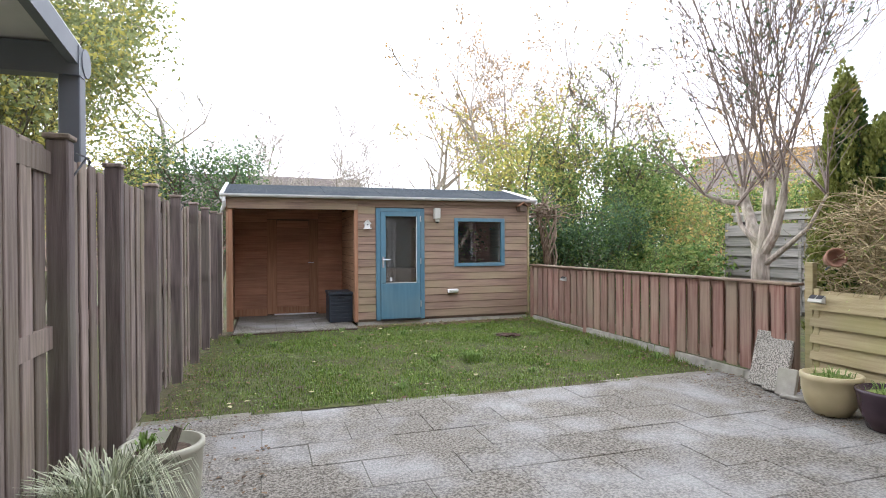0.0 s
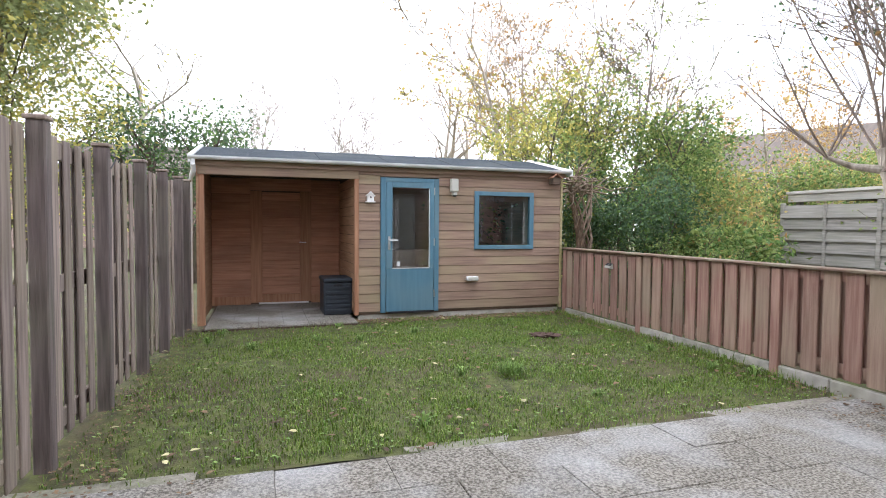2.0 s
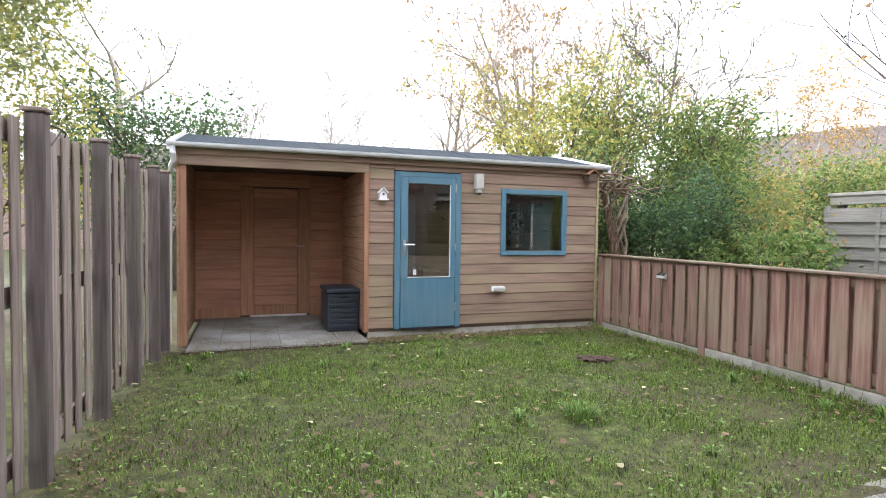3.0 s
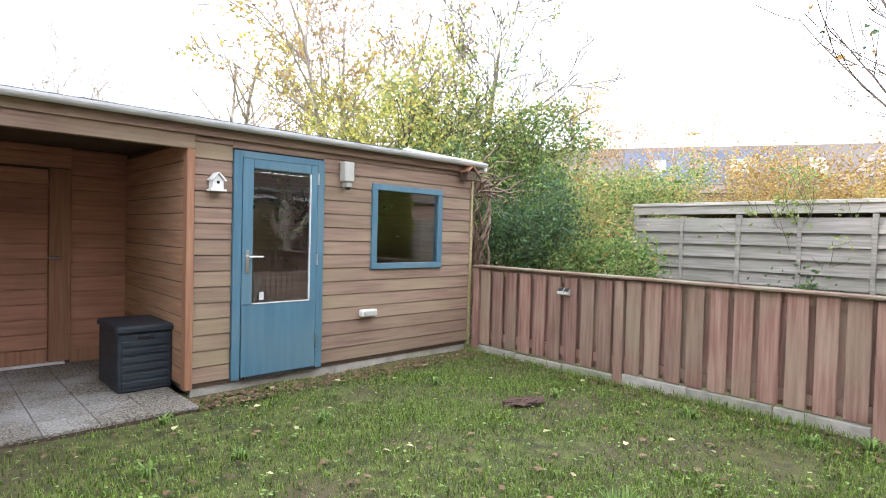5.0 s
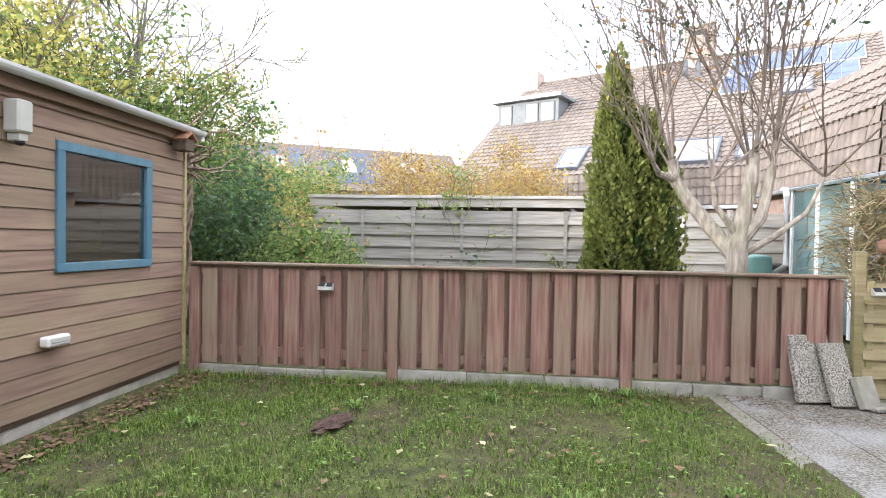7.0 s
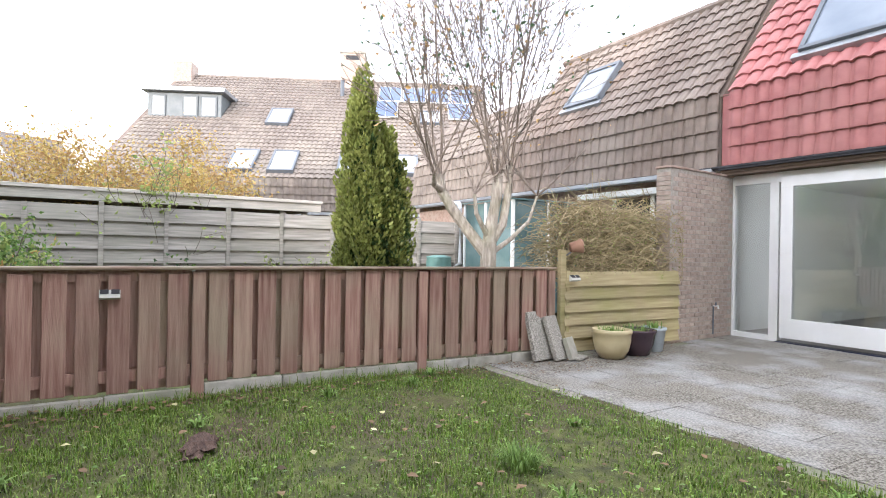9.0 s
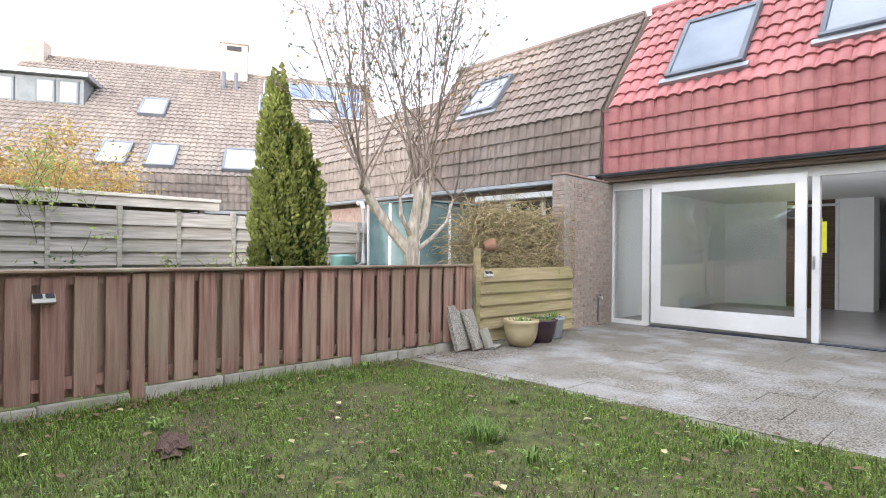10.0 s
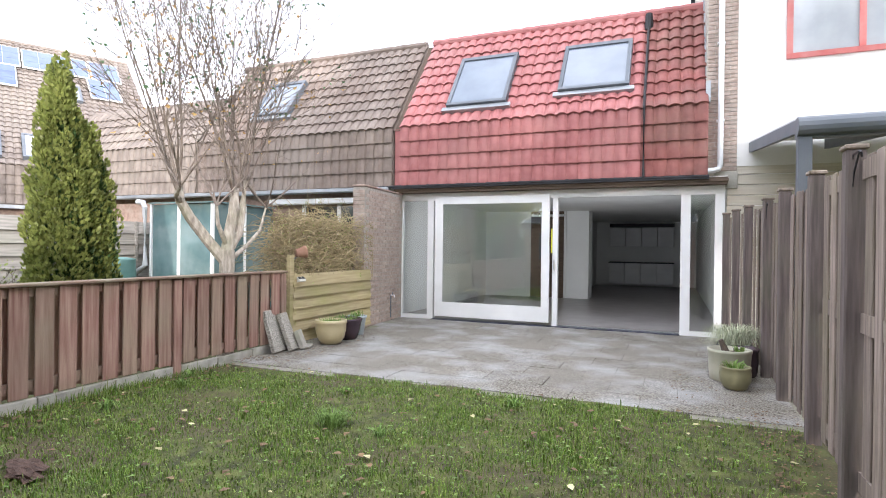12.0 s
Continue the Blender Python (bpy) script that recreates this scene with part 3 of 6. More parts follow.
for a, b in zip(LP, LP[1:]):
    n = max(3, round((b - a - 0.09) / 0.176))
    step = (b - a - 0.09) / n
    for i in range(n):
        y = a + 0.045 + step * (i + 0.5)
        piece("board", mlb, at(lx(y) - 0.045 + random.uniform(-0.004, 0.004), y, random.uniform(-0.012, 0.012), rx=random.uniform(-0.25, 0.25)), lfence)
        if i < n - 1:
            piece("board", mlb_shade, at(lx(y) - 0.085, y + step / 2 + random.uniform(-0.012, 0.012), random.uniform(-0.012, 0.012), rx=random.uniform(-0.2, 0.2)), lfence)
    for z in (0.14, 0.95, 1.73):
        bm = boxbm(-0.0775, -0.0525, a + 0.04, b - 0.04, z - 0.05, z + 0.05)
        bmesh.ops.transform(bm, matrix=Matrix.Translation((lx((a + b) / 2), 0, 0)), verts=bm.verts)
        part("rail", bm, M_FENCE_L, lfence)

# ---- own house ----
FY = 0.5
TX0, TX1 = -1.01, 4.41       # ends of the red roof
house = thing("terraced_house", 1.6, -2.5, 0, "terraced house with white glazed rear front and red tiled roof", "house", fit=HOUSE_FIT)
part("floor", boxbm(-1.35, 4.55, -11.6, FY + 0.02, -0.05, 0.05), M_INFLOOR, house)
part("party_wall", boxbm(4.42, 4.62, -11.6, FY + 0.05, 0.0, 2.6), M_INWALL, house)
part("party_wall", boxbm(-1.45, -1.29, -11.6, FY - 0.08, 0.0, 2.6), M_INWALL, house)
part("inner_back_wall", boxbm(-1.3, 2.3, -11.5, -11.3, 0.0, 2.6), M_INWALL, house)
part("living_room_wall", boxbm(2.15, 4.42, -5.0, -4.85, 0.05, 2.42), M_INWALL, house)
part("room_divider", boxbm(2.16, 2.28, -11.3, -5.0, 0.05, 2.42), M_INWALL, house)
part("room_ceiling", boxbm(-1.3, 4.45, -11.6, FY + 0.1, 2.42, 2.55), M_INWALL, house)
part("pillar", boxbm(1.55, 2.14, -5.5, -4.85, 0.05, 2.42), M_INWALL, house, "white plastered interior wall stub")
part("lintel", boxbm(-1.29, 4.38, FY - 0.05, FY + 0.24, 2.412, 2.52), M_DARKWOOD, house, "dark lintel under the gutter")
# glazed front
M_NAVY = material("navy coated metal", (0.018, 0.022, 0.045), (0.03, 0.036, 0.065), 3, (1, 1, 1), 0.4, 0.05, 40)
glaz = part("window_front", boxbm(-1.27, 4.36, FY - 0.04, FY + 0.06, 2.27, 2.41, bevel=0.003), M_WHITE, house, "wide white framed glazing")


def frame_bar(name, x0, x1, z0, z1, y0=FY - 0.04, y1=FY + 0.06):
    return part(name, boxbm(x0, x1, y0, y1, z0, z1, bevel=0.003), M_WHITE, glaz)


frame_bar("frame_post", 4.29, 4.36, 0.02, 2.27)
frame_bar("frame_post", 3.65, 3.775, 0.02, 2.27)
frame_bar("frame_post", 1.31, 1.40, 0.02, 2.27)
frame_bar("frame_post", -0.785, -0.64, 0.02, 2.27)
frame_bar("frame_post", -1.27, -1.13, 0.02, 2.27)
frame_bar("frame_sill", 3.775, 4.29, 0.02, 0.10)
frame_bar("frame_sill", -1.13, -0.785, 0.02, 0.10)
part("threshold", boxbm(-0.64, 3.65, FY - 0.04, FY + 0.12, -0.02, 0.045), M_NAVY, glaz, "dark blue metal threshold")
part("threshold_rail", boxbm(-0.64, 1.31, FY - 0.02, FY + 0.02, 0.045, 0.062), M_CHROME, glaz)
leaf = part("sliding_leaf", boxbm(1.445, 3.595, FY + 0.064, FY + 0.12, 0.10, 0.37, bevel=0.003), M_WHITE, glaz, "white sliding door leaf, pushed aside")
part("leaf_rail", boxbm(1.445, 3.595, FY + 0.064, FY + 0.12, 2.19, 2.33, bevel=0.003), M_WHITE, leaf)
part("leaf_stile", boxbm(3.435, 3.595, FY + 0.064, FY + 0.12, 0.37, 2.19, bevel=0.003), M_WHITE, leaf)
part("leaf_stile", boxbm(1.445, 1.582, FY + 0.064, FY + 0.12, 0.37, 2.19, bevel=0.003), M_WHITE, leaf)
for q in (boxbm(1.572, 3.445, FY + 0.096, FY + 0.101, 0.36, 2.20), boxbm(1.572, 3.445, FY + 0.080, FY + 0.085, 0.36, 2.20)):
    o = part("pane", q, M_GLASS, leaf)
    o.visible_shadow = False
for a, b in ((3.77, 4.30), (-1.14, -0.775)):
    o = part("pane", boxbm(a, b, FY, FY + 0.008, 0.09, 2.28), M_GLASS, glaz)
    o.visible_shadow = False
part("door_pull", boxbm(1.345, 1.375, FY + 0.12, FY + 0.135, 1.02, 1.20, bevel=0.003), M_CHROME, leaf)

# kitchen and rooms seen through the opening
hall_door = thing("hall_door", 2.5, -4.85, 0.05, "dark brown panelled hall door with a narrow glowing yellow glass slot", "door", fit=HOUSE_FIT @ Matrix.Translation((0.18, 0, 0)))
part("door_leaf", boxbm(2.03, 2.93, -4.846, -4.81, 0.055, 2.27, bevel=0.004), M_DARKWOOD, hall_door)
part("transom_bar", boxbm(1.985, 2.98, -4.846, -4.80, 2.275, 2.325, bevel=0.003), M_WHITE, hall_door)
part("transom_panel", boxbm(2.03, 2.93, -4.846, -4.825, 2.33, 2.415), M_DARKWOOD, hall_door)
M_YELLOW_GLOW = material("glowing yellow glass", (0.62, 0.60, 0.05), (0.75, 0.72, 0.08), 9, (1, 1, 1), 0.2, 0.1, 40)
# emission added to the pane, glowing as if daylight stood behind
M_YELLOW_GLOW.node_tree.nodes["Principled BSDF"].inputs["Emission Color"].default_value = (0.80, 0.76, 0.05, 1)
M_YELLOW_GLOW.node_tree.nodes["Principled BSDF"].inputs["Emission Strength"].default_value = 0.25
slot = boxbm(2.17, 2.37, -4.811, -4.80, 1.19, 2.02)
bmesh.ops.bevel(slot, geom=[e for e in slot.edges if abs((e.verts[0].co - e.verts[1].co).y) > 0.005 and abs((e.verts[0].co - e.verts[1].co).z) < 0.001 and abs((e.verts[0].co - e.verts[1].co).x) < 0.001], offset=0.08, segments=4, affect="EDGES")
part("glass_slot", slot, M_YELLOW_GLOW, hall_door, "yellow glass slot with rounded ends, glowing in place of daylight")
kitchen = thing("kitchen_unit", 0.2, -6.6, 0.05, "white kitchen base cabinets with dark worktop", "kitchen", fit=HOUSE_FIT @ Matrix.Translation((0.35, -4.25, 0)))
for i in range(4):
    u = part("cabinet", boxbm(-0.9 + i * 0.55, -0.36 + i * 0.55, -6.95, -6.4, 0.15, 0.90), M_WHITE, kitchen)
    part("drawer_front", boxbm(-0.89 + i * 0.55, -0.37 + i * 0.55, -6.40, -6.38, 0.55, 0.88, bevel=0.004), M_WHITE, u)
    part("drawer_front", boxbm(-0.89 + i * 0.55, -0.37 + i * 0.55, -6.40, -6.38, 0.17, 0.53, bevel=0.004), M_WHITE, u)
part("worktop", boxbm(-0.92, 1.3, -6.98, -6.35, 0.90, 0.94), M_BLACK, kitchen)
wallcab = thing("wall_cabinet", 0.2, -6.8, 1.5, "white kitchen wall cabinets below a dark hood strip", "cabinet", fit=HOUSE_FIT @ Matrix.Translation((0.35, -4.25, 0)))
for i in range(4):
    part("cabinet_door", boxbm(-0.9 + i * 0.55, -0.37 + i * 0.55, -6.98, -6.65, 1.5, 2.2, bevel=0.004), M_WHITE, wallcab)
part("dark_strip", boxbm(-0.92, 1.3, -6.98, -6.66, 2.22, 2.35), M_BLACK, wallcab)

# roof: hung courses, bend, slope to the ridge
KY, KZ = 0.76, 3.64           # bend
GY, GZ = -0.81, 5.78          # ridge
PITCH = 0.196
SL = math.hypot(KY - GY, GZ - KZ)
ANG = math.degrees(math.atan2(GZ - KZ, KY - GY))


def tile_mesh(h, mat, name="roof_tile"):
    """One interlocking pan tile: width along x, height along z, face towards -y side out."""
    q = bmesh.new()
    prof = [(0.0, 0.0), (0.012, 0.014), (0.04, 0.030), (0.08, 0.036), (0.12, 0.030), (0.150, 0.014), (0.164, 0.0), (PITCH + 0.004, 0.0)]
    rows = [(0.0, 0.034), (h * 0.03, 0.036), (h * 1.06, 0.0)]
    grid = [[q.verts.new((x, y + d, z)) for x, y in prof] for z, d in rows]
    low = [q.verts.new((x, y + 0.012, 0.0)) for x, y in prof]
    for g0, g1 in zip(grid, grid[1:]):
        for i in range(len(prof) - 1):
            f = q.faces.new((g0[i], g0[i + 1], g1[i + 1], g1[i]))
            f.smooth = True
    for i in range(len(prof) - 1):
        q.faces.new((grid[0][i], low[i], low[i + 1], grid[0][i + 1]))
    return mesh_of(q, mat, name)


H_V, H_S = 0.277, 0.31
NV, NS = 4, int(SL / H_S) + 1
H_S = SL / NS


def tile_poses(x0, n):
    """Poses of the tiles of a roof that starts at x0, course by course from the eave."""
    out = []
    for j in range(NV):
        out.append(("v", [at(x0 + i * PITCH, KY - 0.02, 2.55 + j * H_V) for i in range(n)]))
    for j in range(NS):
        f = j * H_S / SL
        y, z = KY + (GY - KY) * f, KZ + (GZ - KZ) * f
        out.append(("s", [at(x0 + i * PITCH, y, z, rx=90 - ANG) for i in range(n)]))
    return out


hroof = part("roof", boxbm(TX0, TX1, KY - 0.25, KY - 0.05, 2.52, KZ), M_TILE_RED, house)
bm = bmesh.new()
vs = [bm.verts.new(c) for c in ((TX0, KY - 0.04, KZ - 0.03), (TX1, KY - 0.04, KZ - 0.03), (TX1, GY, GZ - 0.04), (TX0, GY, GZ - 0.04), (TX0, -3.0, 3.5), (TX1, -3.0, 3.5))]
bm.faces.new(vs[:4])
bm.faces.new((vs[3], vs[2], vs[5], vs[4]))
part("roof_deck", bm, M_DARKWOOD, hroof)
n_red = int((TX1 - TX0) / PITCH)
PITCH_RED = (TX1 - TX0) / n_red
M_TILE_OLD = material("older brownish red roof tile", (0.19, 0.062, 0.055), (0.28, 0.105, 0.09), 5, (1, 1, 1), 0.7, 0.3, 90, (0.26, 0.16, 0.13), 1.1, 0.6, 0.12, spread=True)
tv, ts = tile_mesh(H_V, M_TILE_RED), tile_mesh(H_S, M_TILE_RED)
ov, os_ = tile_mesh(H_V, M_TILE_OLD), tile_mesh(H_S, M_TILE_OLD)
for kind, row in tile_poses(TX0, n_red):
    for m in row:
        old = m.translation.x < -0.12
        piece("roof_tile", (ov if old else tv) if kind == "v" else (os_ if old else ts), m @ pose(0, 0, 0, random.uniform(-0.4, 0.4), random.uniform(-0.3, 0.3), 0), hroof)
for i in range(int((TX1 - TX0) / 0.33)):
    x = TX0 + i * 0.33
    bm = tube(bmesh.new(), [(x, GY, GZ + 0.01), (x + 0.35, GY, GZ + 0.01)], [0.085, 0.095], 10)
    part("ridge_tile", bm, M_TILE_RED, hroof)
bm = bmesh.new()
for yy, zz in ((KY + 0.02, 2.53),):
    tube(bm, [(TX0 - 0.02, yy, zz), (TX1 + 0.3, yy, zz)], 0.028, 10)
box(bm, TX0 - 0.02, TX1, KY - 0.2, KY + 0.04, 2.49, 2.515)
part("eaves_gutter", bm, M_BLACK, house, "dark narrow eaves gutter")
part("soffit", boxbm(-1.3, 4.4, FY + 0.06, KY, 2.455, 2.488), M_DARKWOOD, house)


def skylight(x0, x1, s0, s1, parent, lift=0.10):
    """Roof window between distances s0 and s1 up the slope from the bend."""
    base = at(x0, KY, KZ, rx=90 - ANG)

    def slab(a, b, c, d, e, f):
        q = boxbm(a, b, c, d, e, f, bevel=0.004)
        bmesh.ops.transform(q, matrix=base, verts=q.verts)
        return q
    w = x1 - x0
    sk = part("roof_window", slab(0, w, 0.0, lift + 0.045, s0, s0 + 0.07), M_STEEL, parent, "grey framed roof window")
    part("frame_rail", slab(0, w, 0.0, lift + 0.045, s1 - 0.09, s1), M_STEEL, sk)
    part("frame_stile", slab(0, 0.07, 0.0, lift + 0.045, s0 + 0.07, s1 - 0.09), M_STEEL, sk)
    part("frame_stile", slab(w - 0.07, w, 0.0, lift + 0.045, s0 + 0.07, s1 - 0.09), M_STEEL, sk)
    part("flashing", slab(-0.08, w + 0.08, 0.0, lift, s0 - 0.1, s0 - 0.002), M_ZINC, sk)
    part("pane", slab(0.06, w - 0.06, 0.0, lift + 0.02, s0 + 0.06, s1 - 0.08), M_SKYGLASS, sk)


# pane colour carries a painted reflection of the bright sky
M_SKYGLASS = material("roof glass with sky reflection in its colour", (0.12, 0.15, 0.19), (0.16, 0.19, 0.23), 2, (1, 1, 1), 0.06, 0, 10, spec=1.0)
skylight(2.25, 3.40, 0.38, 1.80, house)
skylight(0.17, 1.35, 0.52, 1.78, house)

bm = tube(bmesh.new(), [(-0.08, KY + 0.05, 2.55), (-0.08, KY + 0.055, KZ + 0.02), (-0.08, GY + 0.35, GZ - 0.36)], 0.022, 8)
part("roof_pipe", bm, M_BLACK, house, "dark thin pipe running up the roof")
part("vent_cap", tube(bmesh.new(), [(-0.08, GY + 0.30, GZ - 0.40), (-0.08, GY + 0.30, GZ - 0.10)], [0.08, 0.06], 10), M_BLACK, house)

# brick pier beside the terrace
PX0, PX1, PY1 = 4.36, 4.58, 2.0
pier = thing("brick_pier", 4.47, 1.15, 0, "brown brick garden wall pier with flat top", "wall", kind="structure", fit=PIER_FIT)
part("core", boxbm(PX0 + 0.006, PX1 - 0.006, FY - 0.08, PY1 - 0.006, -0.05, 2.40), M_MORTAR, pier)
brick_long = mesh_of(boxbm(0, 0.205, 0, 0.10, 0, 0.055, bevel=0.003), M_BRICK_PALE, "brick")
z, row = 0.0, 0
while z < 2.35:
    y = FY - 0.06 - (0.11 if row % 2 else 0)
    while y < PY1 - 0.05:
        if y > FY - 0.10:
            if y + 0.205 <= PY1:
                piece("brick", brick_long, at(PX0 + random.uniform(-0.002, 0.002), y + 0.205, z, rz=-90), pier)
        y += 0.216
    piece("brick", brick_long, at(PX0 + 0.005 + random.uniform(0, 0.006), PY1 - 0.098, z), pier)
    z += 0.0655
    row += 1
part("coping", boxbm(PX0 - 0.01, PX1 + 0.01, FY - 0.08, PY1 + 0.01, 2.405, 2.435, bevel=0.005), M_BRICK, pier)


# ---- neighbouring terrace: brown roof, brick front, awning ----
nb = thing("neighbour_house", 6.9, -2.5, 0, "adjoining terraced house with weathered brown tiled roof", "house", fit=HOUSE_FIT)
part("brick_front", boxbm(4.62, 14.2, 0.25, 0.5, -0.05, 2.5), M_BRICK, nb)
M_DARKGLASS = material("dark window glass", (0.03, 0.035, 0.04), (0.05, 0.055, 0.06), 2, (1, 1, 1), 0.06, 0, 10, spec=1.0)
part("patio_door", boxbm(4.9, 6.6, 0.5, 0.53, 0.05, 2.2), M_DARKGLASS, nb, "dark glazed patio door")
for x in (4.86, 5.72, 6.58):
    part("door_frame", boxbm(x, x + 0.08, 0.5, 0.56, 0.02, 2.28), M_WHITE, nb)
part("awning_cassette", boxbm(4.7, 7.4, 0.56, 0.72, 2.24, 2.36, bevel=0.02), M_PVC, nb, "pale awning cassette under the gutter")
part("eaves_gutter", boxbm(4.5, 14.2, 0.70, 0.82, 2.45, 2.54, bevel=0.02), M_ZINC, nb)


def tile_field(poses, h, verts, faces):
    """Joined tiles of a roof that stays at a distance."""
    prof = [(0.0, 0.0), (0.016, 0.020), (0.08, 0.036), (0.145, 0.020), (0.162, 0.0), (PITCH + 0.002, 0.0)]
    for m in poses:
        b = len(verts)
        for z, d in ((0.0, 0.012), (0.0, 0.036), (h * 1.05, 0.0)):
            verts += [tuple(m @ Vector((x, y + d, z))) for x, y in prof]
        k = len(prof)
        for r in range(2):
            faces += [(b + r * k + i, b + r * k + i + 1, b + (r + 1) * k + i + 1, b + (r + 1) * k + i) for i in range(k - 1)]


def roof_part(name, rows, mat, parent, label=""):
    vs, fs = [], []
    for kind, row in rows:
        tile_field(row, H_V if kind == "v" else H_S, vs, fs)
    return tagged(part(name, raw_mesh(name, vs, fs, mat), mat, parent, label), kind="stuff")


NBX1 = 9.4
nroof = part("roof", boxbm(TX1 + 0.02, NBX1, KY - 0.25, KY - 0.05, 2.52, KZ), M_TILE_BROWN, nb)
bm = bmesh.new()
vs = [bm.verts.new(c) for c in ((TX1, KY - 0.04, KZ - 0.03), (NBX1, KY - 0.04, KZ - 0.03), (NBX1, GY, GZ - 0.04), (TX1, GY, GZ - 0.04), (TX1, -3.0, 3.5), (NBX1, -3.0, 3.5), (NBX1, KY - 0.04, 2.6), (NBX1, -3.0, 2.6))]
bm.faces.new(vs[:4])
bm.faces.new((vs[3], vs[2], vs[5], vs[4]))
bm.faces.new((vs[1], vs[6], vs[7], vs[5], vs[2]))
part("roof_deck", bm, M_TILE_BROWN, nroof)
roof_part("roof_tiles", tile_poses(TX1 + 0.03, int((NBX1 - TX1) / PITCH)), M_TILE_BROWN, nroof)
for i in range(15):
    x = TX1 + 0.05 + i * 0.33
    part("ridge_tile", tube(bmesh.new(), [(x, GY, GZ + 0.01), (x + 0.35, GY, GZ + 0.01)], [0.085, 0.095], 8), M_TILE_BROWN, nroof)
skylight(7.15, 8.1, 0.65, 1.75, nb)
# lower linked roof further along the row
low = thing("linked_house", 11.8, -1.0, 0, "lower linked house with pale brown tiled roof", "house", fit=HOUSE_FIT)
part("wall", boxbm(9.42, 14.2, -3.0, 0.24, -0.05, 2.5), M_BRICK, low)
part("roof_face", boxbm(9.42, 14.2, KY - 0.25, KY - 0.05, 2.52, KZ), M_TILE_FAR, low)
rows = tile_poses(9.42, 24)
roof_part("roof_tiles", rows[:NV + 5], M_TILE_FAR, low)
bm = bmesh.new()
fz = 4.95
fy = KY - (fz - KZ) / math.tan(radians(ANG))
vs = [bm.verts.new(c) for c in ((9.42, KY - 0.04, KZ - 0.03), (14.2, KY - 0.04, KZ - 0.03), (14.2, fy, fz), (9.42, fy, fz), (9.42, -3.5, 3.2), (14.2, -3.5, 3.2))]
bm.faces.new(vs[:4])
bm.faces.new((vs[3], vs[2], vs[5], vs[4]))
part("roof_deck", bm, M_TILE_FAR, low)

# ---- house across the corner, set at an angle ----
ANG_D = math.degrees(math.atan2(-0.46, 0.888)) + 90   # its front runs along local x
DX, DY = 0.888 * 13.75 + 0.46 * 3.7, -0.46 * 13.75 + 0.888 * 3.7
D = Matrix(((0.46, -0.888, 0, DX), (0.888, 0.46, 0, DY), (0, 0, 1, 0), (0, 0, 0, 1)))
# local: x along the front, -y up the slope, z up
CORNER_FIT = D @ Matrix.Translation((0.3, 0, 0)) @ Matrix.Scale(0.93, 4) @ D.inverted()
corner = thing("corner_house", DX, DY, 0, "sunlit corner house with sand-brown roof, dormer and solar panels", "house", fit=CORNER_FIT)
DL, DS, DT = 14.1, 7.35, 0.75


def dpart(name, q, mat, parent, label=""):
    bmesh.ops.transform(q, matrix=D, verts=q.verts)
    return part(name, q, mat, parent, label)


dpart("wall", boxbm(0, DL, -8, -0.1, -0.05, 2.5), M_BRICK, corner)
dpart("gutter", boxbm(0, DL, -0.05, 0.14, 2.36, 2.46), M_ZINC, corner)
droof = dpart("roof", boxbm(0, DL, -0.3, -0.02, 2.45, 3.58), M_TILE_FAR, corner)
q = bmesh.new()
vs = [q.verts.new(c) for c in ((0, 0, 3.57), (DL, 0, 3.57), (DL, -DS, 3.57 + DS * DT), (0, -DS, 3.57 + DS * DT), (0, -15.5, 2.5), (DL, -15.5, 2.5), (0, 0, 2.5), (DL, 0, 2.5))]
for f in ((0, 1, 2, 3), (3, 2, 5, 4), (0, 3, 4, 6), (1, 7, 5, 2)):
    q.faces.new([vs[i] for i in f])
dpart("roof_deck", q, M_TILE_BROWN, droof)
d_ang = math.degrees(math.atan(DT))
poses_v, poses_s = [], []
nx = int(DL / PITCH)
for j in range(4):
    poses_v += [D @ at(i * PITCH, -0.01, 2.5 + j * 0.27) for i in range(nx)]
d_len = math.hypot(DS, DS * DT)
nd = int(d_len / 0.31)
hd = d_len / nd
for j in range(nd):
    f = j / nd
    poses_s += [D @ at(i * PITCH, -DS * f, 3.58 + DS * DT * f, rx=90 - d_ang) for i in range(nx)]
vs_, fs_ = [], []
tile_field(poses_v, 0.27, vs_, fs_)
tile_field(poses_s, hd, vs_, fs_)
tagged(part("roof_tiles", raw_mesh("roof_tiles", vs_, fs_, M_TILE_FAR), None, droof), kind="stuff")
for i in range(42):
    dpart("ridge_tile", tube(bmesh.new(), [(i * 0.335, -DS, 3.6 + DS * DT), (i * 0.335 + 0.35, -DS, 3.6 + DS * DT)], [0.09, 0.10], 6), M_TILE_FAR, droof)
DB = D @ at(0, 0, 3.6, rx=90 - d_ang)   # local x along, y out of the roof, z up the slope


def dslope(name, a, mat, parent, label="", bevel=0.004):
    q = boxbm(*a, bevel=bevel)
    bmesh.ops.transform(q, matrix=DB, verts=q.verts)
    return part(name, q, mat, parent, label)


M_SOLAR = material("blue solar cells", (0.03, 0.06, 0.14), (0.06, 0.10, 0.22), 3, (1, 1, 1), 0.12, 0, 10, None, 1, 0, 0.1, spec=0.8)
# paleness of the reflecting panes sits in the base colour
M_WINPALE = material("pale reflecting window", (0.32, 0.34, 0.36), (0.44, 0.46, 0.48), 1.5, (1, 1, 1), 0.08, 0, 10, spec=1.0)
